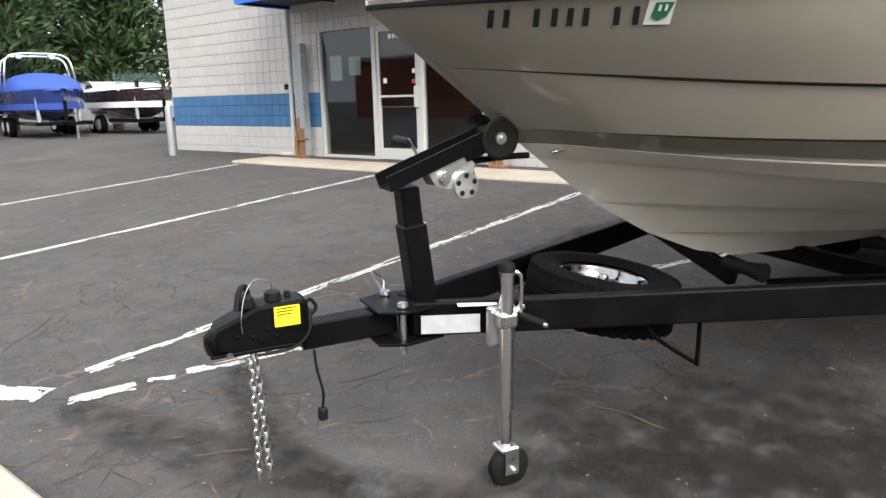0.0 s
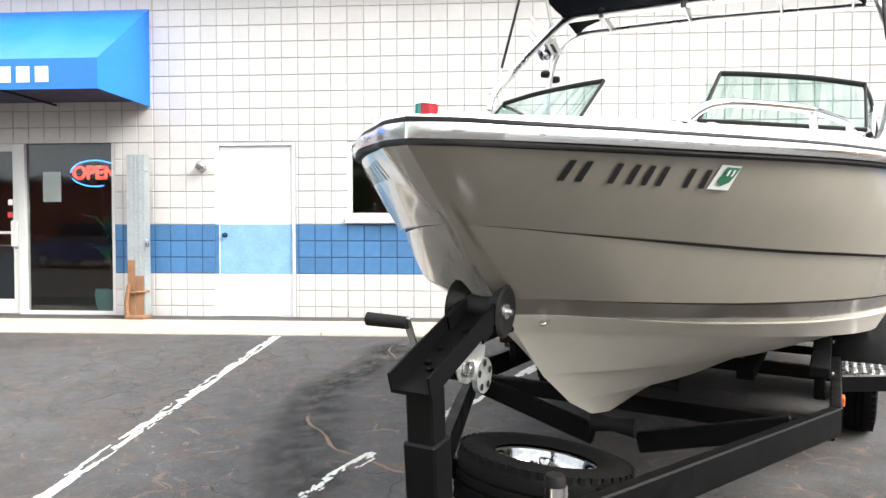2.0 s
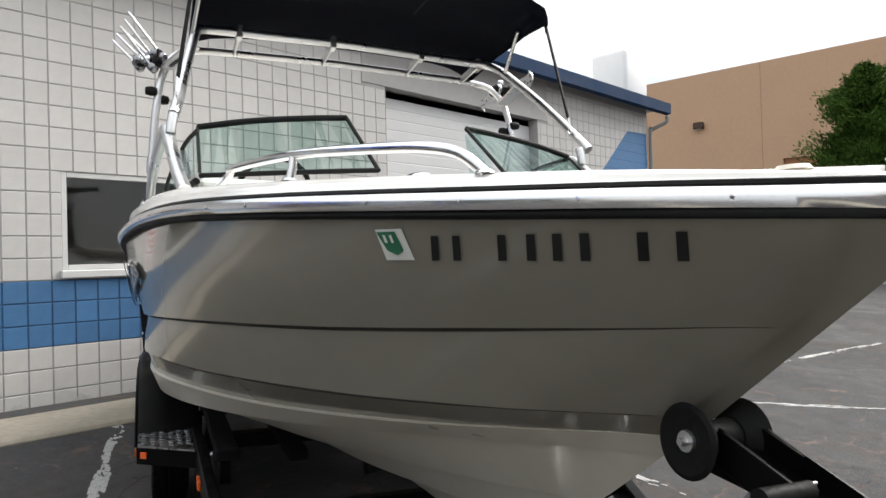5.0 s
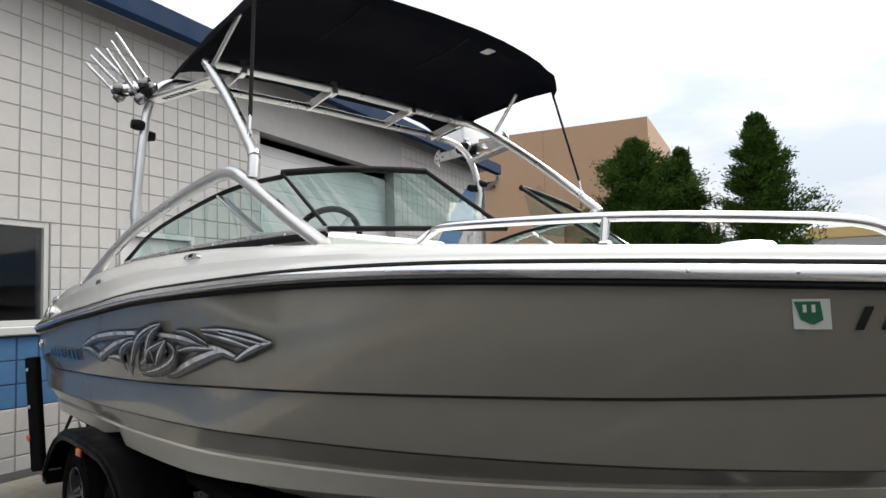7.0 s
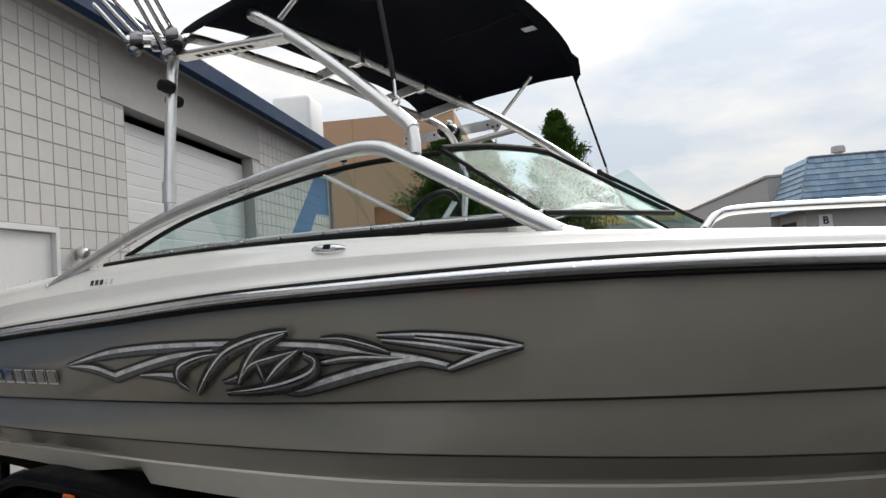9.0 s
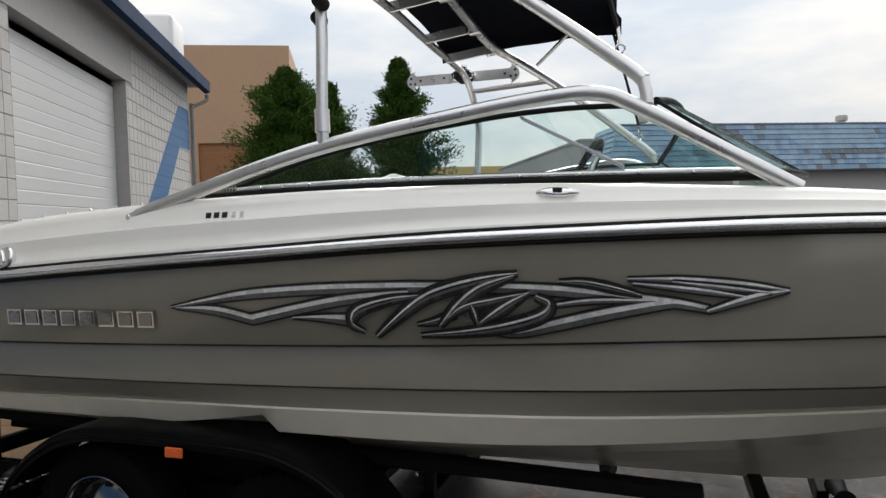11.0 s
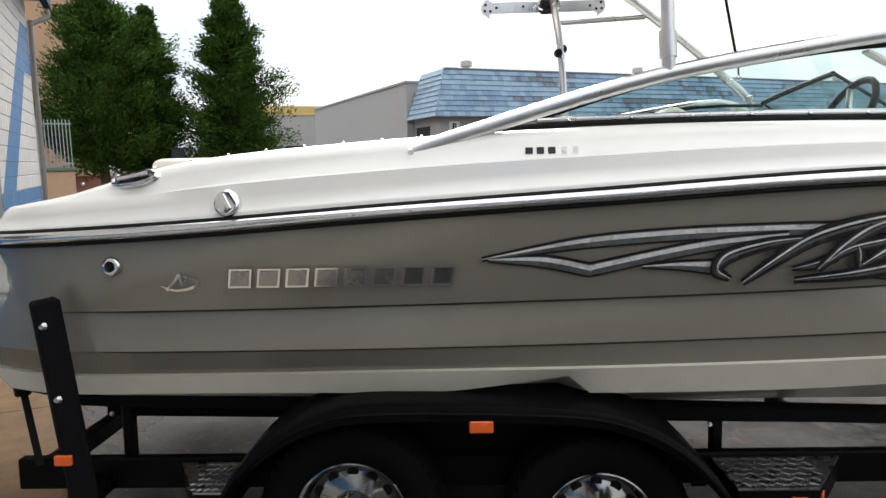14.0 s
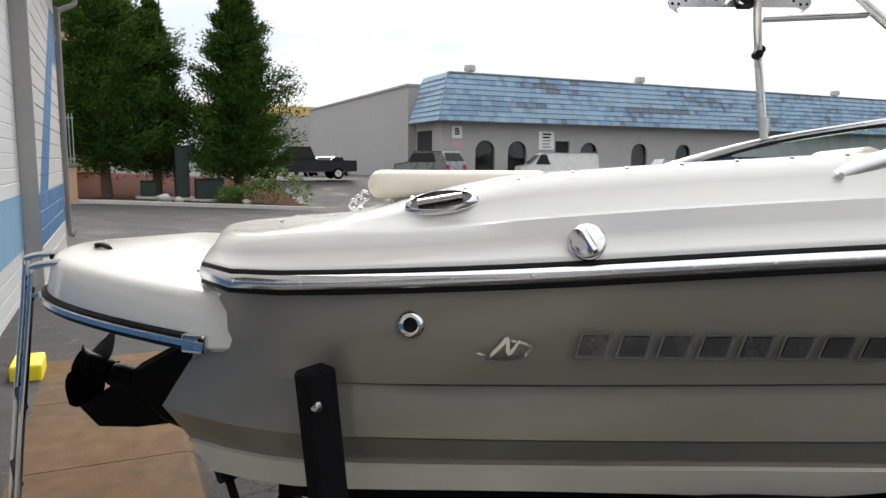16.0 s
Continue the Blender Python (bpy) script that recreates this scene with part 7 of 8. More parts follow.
for k in range(20):
    z = 1.55 + k * 0.245
    part("slat", bx(X0 + 0.12, X0 + 0.16, DY0, DY1, z + 0.006, z + 0.239), M_ROLL, rd)
lf = part("wall_light", bx(X0 - 0.28, X0 - 0.002, 9.4, 10.0, 8.6, 9.0, 0.05), mat("bronze", (0.06, 0.04, 0.03), 0.5, 0.6), tan)
part("lens", bx(X0 - 0.24, X0 - 0.04, 9.5, 9.9, 8.585, 8.598), M_WHITE, lf)
# fence, base wall and pier between the buildings
fn = thing("iron_fence", pose(8.1, 0.7, 0), "grey iron picket fence on a low tan wall", "fence")
gz = ground_z(30.0, 1.0)
part("base_wall", bx(21.8, 22.0, -0.25, 2.8, gz - 0.2, gz + 1.3, 0.02), M_TAN, fn)
part("cap", bx(21.74, 22.06, -0.31, 2.8, gz + 1.302, gz + 1.44, 0.02), mat("green_cap", (0.10, 0.16, 0.11), 0.7), fn)
for k in range(26):
    part("picket", tb([(21.9, -0.2 + k * 0.115, gz + 1.44), (21.9, -0.2 + k * 0.115, gz + 3.15)], 0.018, 6), M_STEELPOST, fn)
for z in (gz + 1.56, gz + 2.98):
    part("rail", bx(21.88, 21.92, -0.25, 2.8, z, z + 0.04), M_STEELPOST, fn)

# ---- grey building with the blue mansard ----
far = thing("shop_building", pose(3.8, -1.3, -1.27), "long grey auto shop with a weathered blue shingle mansard", "building")
FX, FY, FB, FE, FT = 40.2, -18.9, 1.5, 5.62, 8.75
FL = -75.0
holes = []
for k, y in enumerate((-22.1, -24.6, -30.6, -35.2, -39.5, -44.0)):
    holes.append((y - 0.75, y + 0.75, 1.5, 4.45, True))
holes.append((-28.9, -27.7, 1.5, 4.5, False))
bm = bmesh.new()
y = FY
for a, b, z0, z1, arch in sorted(holes, key=lambda h: -h[1]):
    box(bm, FX, FX + 0.3, b, y, FB, FE)
    box(bm, FX, FX + 0.3, a, b, z1, FE)
    y = a
box(bm, FX, FX + 0.3, FL, y, FB, FE)
box(bm, FX + 0.3, 70, FY - 0.3, FY, FB, FE + 1.9)
box(bm, FX + 0.3, 70, FL, FL + 0.3, FB, FE)
part("wall", bm, M_GREYWALL, far)
part("roof", bx(FX + 1.5, 70, FL, FY, FE + 1.95, FE + 2.0), M_GREYWALL, far)
for a, b, z0, z1, arch in holes:
    w = part("window" if arch else "door", bx(FX + 0.2, FX + 0.25, a, b, z0, z1), M_DARKGLASS if arch else M_DARK, far)
    if arch:
        c = (a + b) / 2
        bm = bmesh.new()
        n = 10
        prof = [(c + 0.75 * math.cos(math.pi * k / n), 3.7 + 0.75 * math.sin(math.pi * k / n)) for k in range(n + 1)]
        for (ya, za), (yb, zb) in zip(prof, prof[1:]):
            vs = [bm.verts.new(p) for p in ((FX - 0.002, ya, za), (FX - 0.002, yb, zb), (FX - 0.002, yb, 4.46), (FX - 0.002, ya, 4.46))]
            bm.faces.new(vs)
        part("arch_head", bm, M_GREYWALL, w)
    part("backing", bx(FX + 0.30, FX + 0.34, a - 0.1, b + 0.1, z0, z1 + 0.1), M_DARK, w)
M_SH = [mat("blue_shingle_%s" % n, c, 0.8, 0, 0.3, 1.2) for n, c in (("pale", (0.235, 0.33, 0.43)), ("mid", (0.17, 0.26, 0.37)), ("grey", (0.13, 0.15, 0.18)))]
# mansard: courses of shingles on the slope, front and return
def slope(y, t, lift):
    """Front slope: t 0 at the eave to 1 at the ridge."""
    return Vector((FX - 0.9 + 1.1 * t - lift * 0.9, y, FE + (FT - FE) * t + lift * 0.35))


NROW = 9
r = random.Random(2)
bms = [bmesh.new() for _ in range(3)]
for i in range(NROW):
    t0, t1 = i / NROW, (i + 1) / NROW + 0.02
    y = FY + 0.6 - 1.1 * t0
    while y > FL:
        w = r.uniform(0.35, 0.6)
        f = noise.noise(Vector((y * 0.16, i * 0.5, 3))) + 0.35 * r.uniform(-1, 1)
        bm = bms[2 if f > 0.42 and y < -23 else (1 if f > 0.1 else 0)]
        a, b = y, y - w + 0.03
        q = [slope(a, t0, 0.09), slope(b, t0, 0.09), slope(b, t1, 0.02), slope(a, t1, 0.02), slope(b, t0, 0.0), slope(a, t0, 0.0)]
        v = [bm.verts.new(p) for p in q]
        bm.faces.new(v[:4])
        bm.faces.new((v[0], v[5], v[4], v[1]))
        y -= w
    x = FX - 0.9 + 1.1 * t0
    yy = FY + 0.6 - 1.1 * t0
    while x < FX + 4.2:
        w = r.uniform(0.5, 0.9)
        bm = bms[0]
        ya, yb = yy + 0.09, FY + 0.6 - 1.1 * t1 + 0.02
        za, zb = FE + (FT - FE) * t0 + 0.03, FE + (FT - FE) * t1
        x2 = min(FX + 4.2, x + w - 0.03)
        v = [bm.verts.new(p) for p in ((x, ya, za), (x2, ya, za), (x2, yb, zb), (x, yb, zb), (x2, ya - 0.09, za - 0.03), (x, ya - 0.09, za - 0.03))]
        bm.faces.new(v[:4])
        bm.faces.new((v[0], v[5], v[4], v[1]))
        x += w
for bm, m in zip(bms, M_SH):
    tagged(part("shingles", bm, m, far), kind="stuff")
bm = bmesh.new()
loft(bm, [[(FX - 0.9, FY + 0.6, FE - 0.02), (FX + 0.2, FY - 0.5, FT), (FX + 1.5, FY - 0.5, FT)], [(FX - 0.9, FL, FE - 0.02), (FX + 0.2, FL, FT), (FX + 1.5, FL, FT)]])
loft(bm, [[(FX - 0.9, FY + 0.6, FE - 0.02), (FX + 0.2, FY - 0.5, FT)], [(FX + 4.2, FY + 0.6, FE - 0.02), (FX + 4.2, FY - 0.5, FT)]])
loft(bm, [[(FX - 0.9, FY + 0.6, FE - 0.02), (FX + 0.05, FY + 0.0, FE - 0.02)], [(FX - 0.9, FL, FE - 0.02), (FX + 0.05, FL, FE - 0.02)]])
part("roof_deck", bm, M_GREYWALL, far)
bm = bmesh.new()
r2 = random.Random(4)
for k in range(120):
    y = FY - 0.5 - k * 0.45
    tube(bm, [(FX + 0.2, y, FT + 0.03), (FX + 0.2, y - 0.44, FT + 0.05)], 0.09, 6)
tagged(part("ridge_tiles", bm, M_SH[2], far), kind="stuff")
for y in (-21.5, -36.0, -58.0):
    vent = part("roof_vent", lt([(0, 0.75), (0.35, 0.72), (0.4, 0.6), (0.4, 0.35), (0.25, 0.32), (0.25, 0)], pose(FX + 1.2, y, FT), 14), M_GREYWALL, far, smooth=40)
sgn = part("shop_sign", bx(FX - 0.05, FX - 0.004, -28.0 + 0.45, -26.4 + 0.1, 3.9, 5.15), M_WHITE, far, "white painted wall sign with print")
for k in range(5):
    part("print_bar", bx(FX - 0.056, FX - 0.0505, -27.3 + 0.1 * (k % 2), -26.6, 4.9 - k * 0.22, 5.02 - k * 0.22), M_RUBBER if k < 2 else M_GREYWALL, sgn)
bs = part("unit_sign", bx(FX - 0.04, FX - 0.004, -20.35, -19.6, 4.55, 5.35), M_WHITE, far, "white unit letter sign")
ob = words("B", 0.62, 0, 0, bs, M_RUBBER)
ob.matrix_basis = pose(FX - 0.046, -19.97, 4.98, 0, 0, -90)
part("red_print", bx(FX - 0.035, FX - 0.004, -20.35, -19.6, 3.95, 4.4), mat("pale_red_print", (0.55, 0.32, 0.32), 0.6), far)
dr = part("side_door", bx(FX + 1.6, FX + 4.0, FY + 0.005, FY + 0.05, 2.0, 5.1), M_DARK, far)
# flat-roofed wing behind it, and a yellow-trimmed building farther off
wing = thing("warehouse", pose(3.8, -1.0, -1.35), "plain grey warehouse wall behind the shop", "building")
part("wall", bx(44.6, 72, -19.5, -18.6, 1.5, 8.35), M_GREYWALL, wing)
part("roof", bx(44.5, 72.2, -30, -18.5, 8.352, 8.5), M_GREYWALL, wing)
wing2 = thing("warehouse", pose(12, -2, -1.4), "distant pale warehouse with a yellow parapet", "building")
part("wall", bx(75, 95, -24, -8, 1.5, 8.6), M_GREYWALL, wing2)
part("parapet", bx(74.9, 95.1, -24.1, -7.9, 8.602, 9.7), mat("yellow_parapet", (0.55, 0.40, 0.16), 0.8), wing2)


# ---- vehicles ----
def car(m, L, H, W, paint, label, style="sedan", name="car"):
    c = thing(name, m, label, "car" if name == "car" else name)
    k = L / 4.6
    hood = H * 0.56
    prof = {"sedan": [(0, 0.32), (0.05, 0.6), (0.9, hood * 1.02), (1.55, H), (2.9, H * 0.985), (3.75, hood * 1.1), (4.5, hood), (4.6, 0.5), (4.55, 0.3)],
            "suv": [(0, 0.35), (0.05, hood), (1.1, hood * 1.12), (1.75, H), (4.1, H * 0.985), (4.5, hood * 1.15), (4.6, 0.6), (4.58, 0.35)],
            "van": [(0, 0.35), (0.08, hood), (0.6, hood * 1.1), (1.3, H * 0.97), (1.6, H), (4.5, H), (4.6, H * 0.9), (4.6, 0.4)],
            "pickup": [(0, 0.4), (0.05, hood), (1.1, hood * 1.08), (1.6, H), (2.55, H), (2.8, hood * 1.06), (4.6, hood * 1.04), (4.6, 0.45)]}[style]
    prof = [(x * k, z) for x, z in prof]
    bm = bmesh.new()
    sec = []
    for s, inset in ((-1, 0.10), (-1, 0.0), (1, 0.0), (1, 0.10)):
        sec.append([(x, s * (W / 2 - (0.14 if z > hood * 1.05 else 0) - inset * 0.6), z - inset * 0.3 * (z > hood)) for x, z in prof])
    loft(bm, sec, capped=True)
    loft(bm, [[sec[0][-1], sec[0][0]], [sec[3][-1], sec[3][0]]])
    part("body", bm, paint, c, smooth=40)
    for s in (1, -1):
        for x in (0.85 * k, 3.75 * k):
            w = part("wheel", lt([(0, -0.1), (0.3, -0.1), (0.33, -0.06), (0.33, 0.06), (0.3, 0.1), (0, 0.1)], pose(x, s * (W / 2 - 0.08), 0.33, 90), 20), M_TYRE, c, smooth=40)
            part("rim", lt([(0, 0.0), (0.19, 0.0), (0.2, -0.01)], pose(x, s * (W / 2 + 0.025), 0.33, -90 * s), 16), M_ALU, w)
        x0, x1 = (1.35, 3.55) if style != "pickup" else (1.45, 2.6)
        if style == "van":
            x0, x1 = 0.95, 1.7
        part("side_window", pr([(x0 * k, hood * 1.12), (x1 * k + 0.1, hood * 1.12), (x1 * k - 0.15, H * 0.93), (x0 * k + 0.3, H * 0.93)], 0, 0.01, pose(0, s * (W / 2 - 0.125), 0, 90)), M_DARK, c)
    a, b = {"sedan": ((1.0, hood * 1.08), (1.5, H * 0.95)), "suv": ((1.2, hood * 1.15), (1.7, H * 0.95)), "van": ((0.65, hood * 1.15), (1.2, H * 0.92)), "pickup": ((1.15, hood * 1.12), (1.57, H * 0.95))}[style]
    bm = bmesh.new()
    v = [bm.verts.new(p) for p in ((a[0] * k - 0.03, -W / 2 + 0.22, a[1]), (a[0] * k - 0.03, W / 2 - 0.22, a[1]), (b[0] * k - 0.03, W / 2 - 0.3, b[1]), (b[0] * k - 0.03, -W / 2 + 0.3, b[1]))]
    bm.faces.new(v)
    part("windscreen", bm, M_DARK, c)
    if style != "pickup":
        (xa, za), (xb, zb) = {"sedan": ((3.75, hood * 1.14), (2.98, H * 0.95)), "suv": ((4.5, hood * 1.2), (4.16, H * 0.93)), "van": ((4.6, hood * 1.1), (4.6, H * 0.88))}[style]
        bm = bmesh.new()
        bm.faces.new([bm.verts.new(p) for p in ((xa * k + 0.03, -W / 2 + 0.22, za), (xa * k + 0.03, W / 2 - 0.22, za), (xb * k + 0.03, W / 2 - 0.3, zb), (xb * k + 0.03, -W / 2 + 0.3, zb))])
        part("rear_window", bm, M_DARK, c)
    for s in (1, -1):
        part("headlight", bx(-0.01, 0.06, s * (W / 2 - 0.35) - 0.15, s * (W / 2 - 0.35) + 0.15, 0.6, 0.75, 0.02), M_ALU, c)
        part("tail_light", bx(L - 0.06, L + 0.012, s * (W / 2 - 0.22) - 0.12, s * (W / 2 - 0.22) + 0.12, 0.65, 0.95, 0.02), M_REDLENS, c)
    part("bumper", bx(-0.06, 0.08, -W / 2 + 0.08, W / 2 - 0.08, 0.38, 0.56, 0.04), paint, c)
    return c


M_REDLENS = mat("tail_lens", (0.4, 0.02, 0.02), 0.2)
P_SILVER = mat("silver_car_paint", (0.33, 0.34, 0.36), 0.25, 0.4, 0.04, 3, coat=0.6)
P_BLACK = mat("black_car_paint", (0.006, 0.006, 0.007), 0.4, 0, 0.1, 3, coat=0.1, spec=0.2)
P_WHITE = mat("white_car_paint", (0.62, 0.62, 0.60), 0.3, 0, 0.03, 3, coat=0.6)
P_TEAL = mat("grey_green_car_paint", (0.16, 0.19, 0.20), 0.3, 0.3, 0.05, 3, coat=0.6)
P_BLUE = mat("blue_gelcoat", (0.015, 0.03, 0.14), 0.25, 0, 0.1, 2, coat=0.5)


def parked(x, y, rot, *a, **k):
    return car(pose(x, y, ground_z(x, y), 0, 0, rot), *a, **k)


parked(42.6, -7.6, -92, 6.0, 1.85, 1.95, P_BLACK, "black pickup truck parked behind the trees", style="pickup", name="pickup_truck")
parked(56.0, -17.0, 140, 4.6, 1.5, 1.75, P_SILVER, "silver sedan parked facing the shop", style="sedan")
parked(57.5, -14.8, 150, 4.5, 1.45, 1.75, P_TEAL, "grey-green sedan parked in the far lot", style="sedan")
parked(43.0, -17.2, 200, 4.5, 1.75, 1.85, P_TEAL, "grey-green sport utility vehicle in the far lot", style="suv")
parked(40.2, -23.6, 250, 5.0, 1.95, 2.0, P_WHITE, "white van parked in the far lot", style="van", name="van")
parked(37.5, -30.5, 250, 5.0, 1.9, 1.95, P_WHITE, "white utility truck parked by the far shop", style="pickup", name="pickup_truck")
parked(-21.8, 4.9, 185, 5.0, 1.9, 1.95, P_WHITE, "white van parked between the stored boats", style="van", name="van")
pst = thing("marker_post", pose(41.5, -18.4, ground_z(41.5, -18.4)), "red marker post in the far lot", "post")
part("post", lt([(0, 1.1), (0.07, 1.08), (0.08, 0)], None, 12), M_REDPRINT, pst, smooth=40)


# ---- stored boats at the far side ----
def stored_boat(m, hull_mat, top_mat, label, cover, tower):
    b = thing("stored_boat", m, label, "boat")
    def sec(s, f):
        w = 1.15 * (1 - (1 - min(1, s / 0.45)) ** 2.2)
        zk = 0.55 + 0.35 * max(0, 1 - s / 0.25) ** 2
        return [(s * 6, f * w, 1.45 + 0.12 * (1 - s)), (s * 6 + 0.05, f * w * 0.96, 1.15), (s * 6 + 0.1, f * w * 0.8, 0.85), (s * 6 + 0.15, 0, zk)]
    bm = bmesh.new()
    for f in (1, -1):
        loft(bm, [sec(i / 14, f) for i in range(15)])
    part("hull", bm, hull_mat, b, smooth=40)
    part("stripe", mirror(loft(bmesh.new(), [[Vector((sec(i / 14, 1)[1][0], sec(i / 14, 1)[1][1] + 0.012, 1.12 - 0.2 * j)) for j in (0, 1)] for i in range(15)])), top_mat if cover else M_GEL, b, smooth=40)
    bm = bmesh.new()
    n = 12
    loft(bm, [[(x, 1.15 * (1 - (1 - min(1, max(0.02, x / 6) / 0.45)) ** 2.2) * math.cos(a), 1.5 + (hh if cover else 0.5 * hh) * max(0, math.sin(a)) ** 0.7) for a in np.linspace(0, math.pi, 11)] for x, hh in ((0.0, 0.05), (0.5, 0.12), (1.5, 0.3), (2.3, 0.62), (3.2, 0.66), (5.0, 0.42), (6.0, 0.2))])
    part("cover" if cover else "deck", bm, top_mat, b, smooth=60)
    if not cover:
        part("windscreen", pr([(2.0, 1.7), (2.6, 2.12), (2.65, 2.12), (2.1, 1.7)], -0.8, 0.8, pose(0, 0, 0, 90)), M_GLASS, b)
        for s in (1, -1):
            part("strap", bx(1.0, 1.2, s * 0.42, s * 0.50, 1.3, 1.85, 0.01), M_RUBBER, b)
    if tower:
        for x, h in ((2.9, 2.7), (3.6, 2.65)):
            f = spline([(x, 1.1, 1.55), (x - 0.1, 1.05, 2.2), (x, 0.85, h), (x, 0, h + 0.08), (x, -0.85, h), (x - 0.1, -1.05, 2.2), (x, -1.1, 1.55)], 4)
            part("tower", tb(f, 0.035, 8), M_ALU, b, smooth=50)
        for v in (-0.5, 0.5):
            part("speaker", lt([(0, -0.12), (0.1, -0.1), (0.11, 0.1), (0, 0.1)], pose(3.2, v, 2.72, 0, 90), 14), M_WHITE, b, smooth=40)
    tr = thing("trailer", m, "boat trailer under the stored boat", "trailer")
    for s in (1, -1):
        part("rail", bx(0.3, 5.6, s * 0.8 - 0.04, s * 0.8 + 0.04, 0.42, 0.54, 0.01), M_BLACK, tr)
        part("fender", bx(3.2, 4.9, s * 0.95 - 0.14, s * 0.95 + 0.14, 0.74, 0.80, 0.02), hull_mat, tr)
        part("guide", bx(0.9, 1.0, s * 0.6 - 0.05, s * 0.6 + 0.05, 0.5, 1.5, 0.01), M_STEELPOST, tr)
        for x in (3.6, 4.5):
            w = part("wheel", lt([(0, -0.1), (0.31, -0.1), (0.335, -0.05), (0.335, 0.05), (0.31, 0.1), (0, 0.1)], pose(x, s * 0.95, 0.335, 90), 20), M_TYRE, tr, smooth=40)
            part("rim", lt([(0, 0.01), (0.18, 0.01), (0.19, 0)], pose(x, s * 1.052, 0.335, -90 * s), 14), M_ALU, w)
    part("tongue", bx(-1.1, 0.4, -0.05, 0.05, 0.44, 0.54, 0.01), M_BLACK, tr)
    part("rail", bx(0.3, 0.42, -0.8, 0.8, 0.42, 0.54, 0.01), M_BLACK, tr)
    part("jack", tb([(-0.6, -0.12, 0.02), (-0.6, -0.12, 0.95)], 0.035, 10), M_ZINC, tr, smooth=50)
    part("winch_post", bx(0.0, 0.1, -0.05, 0.05, 0.54, 1.2, 0.01), M_BLACK, tr)
    return b


M_COVER = mat("blue_boat_cover", (0.02, 0.06, 0.30), 0.7, 0, 0.12, 2, 0.4, 60)
gz = lambda x, y: ground_z(x, y)
stored_boat(pose(-19.6, 1.45, gz(-19.6, 1.4), 0, 0, 170), P_BLUE, M_COVER, "blue wakeboat under a bright blue cover on its trailer", True, True)
stored_boat(pose(-18.8, 4.35, gz(-18.8, 4.3), 0, 0, 172), mat("maroon_black_gelcoat", (0.03, 0.02, 0.02), 0.25), M_GEL, "dark runabout with a white deck on its trailer", False, False)

# ---- what stands across the lot behind the walk, seen in the window glass ----
opp = thing("brick_building", pose(0, 0, 0), "red-brown building across the lot", "building")
bm = bx(-40, 9, -34, -33.7, -0.6, 4.2)
part("wall", bm, mat("red_brown_render", (0.22, 0.075, 0.04), 0.85, 0, 0.12, 1), opp)
part("roof", bx(-40.3, 9.3, -44, -33.5, 4.202, 4.5), M_GREYWALL, opp)
for x in (-20, -8, 3):
    part("roll_door", bx(x, x + 3.4, -33.69, -33.64, -0.4, 3.0), M_GREYWALL, opp)
for k, (x, y, h) in enumerate(((-14, -27, 9), (-6, -29, 10), (1.5, -28, 9), (9, -30, 10), (13, -33, 9))):
    conifer(x, y, h, 2.8, 60 + k, 0.22, "tall pine across the parking lot", 0.7, 0.5, 0.26)
parked(-9.5, -19, 5, 4.7, 1.45, 1.8, P_SILVER, "silver sedan parked across the lot", style="sedan")
parked(-16.5, -19.5, 8, 4.8, 1.8, 1.9, mat("blue_car_paint", (0.01, 0.03, 0.16), 0.25, 0, 0.05, 3, coat=0.6), "dark blue sport utility vehicle across the lot", style="suv")
# low wall added out of view so the windows mirror more sky
low = thing("storage_shed", pose(0, 0, 0), "added low grey wall with a roof across the lot, out of view", "building")
part("wall", bx(9.5, 34, -34, -33.7, -0.6, 1.9), M_GREYWALL, low)
part("roof", bx(9.3, 34.2, -40, -33.5, 1.902, 2.1), M_EAVE, low)

# ---- paint on the lot ----
def ground_strip(x0, y0, x1, y1, w, n, material, keep, seed, dz=0.004):
    """A worn painted line: ragged flakes, some of them missing."""
    r = random.Random(seed)
    d = Vector((x1 - x0, y1 - y0))
    L = d.length
    d.normalize()
    q = Vector((-d.y, d.x))
    bm = bmesh.new()
    rows = max(3, int(w / 0.0125))
    cols = int(L / 0.024)
    for i in range(cols):
        for j in range(rows):
            e = noise.noise(Vector((i * 0.06 + seed, j * 0.26, seed))) + 0.6 * noise.noise(Vector((i * 0.3, j * 0.6, seed + 3)))
            edge = 0.18 if j in (0, rows - 1) else 0.0
            if e + edge > keep:
                continue
            a, b = i / cols * L, (i + 1.04) / cols * L
            c, f = (j / rows - 0.5) * w, ((j + 1.04) / rows - 0.5) * w
            vs = []
            for s, t in ((a, c), (b, c), (b, f), (a, f)):
                s += r.uniform(-0.006, 0.006)
                t += r.uniform(-0.004, 0.004)
                p = Vector((x0, y0)) + d * s + q * t
                vs.append(bm.verts.new((p.x, p.y, ground_z(p.x, p.y) + dz)))
            bm.faces.new(vs)
    return tagged(part("parking_line", bm, material), "worn white painted parking line", "parking line", kind="structure")


for k, (x0, y0, x1, y1, keep) in enumerate(((-6.8, -1.2, -6.72, -6.6, 0.30), (-3.31, -1.2, -3.24, -6.9, 0.28), (0.08, -1.15, 0.12, -7.05, 0.17), (3.38, -1.12, 1.95, -3.9, 0.12), (1.7, -4.4, 0.61, -6.76, 0.14),
                                             (5.9, -1.3, 5.2, -5.2, 0.05), (9.9, -3.9, 13.5, -4.6, 0.05), (7.6, -4.0, 9.4, -6.6, 0.05))):
    ground_strip(x0, y0, x1, y1, 0.10, 60, M_PAINTLINE, keep, k + 1)
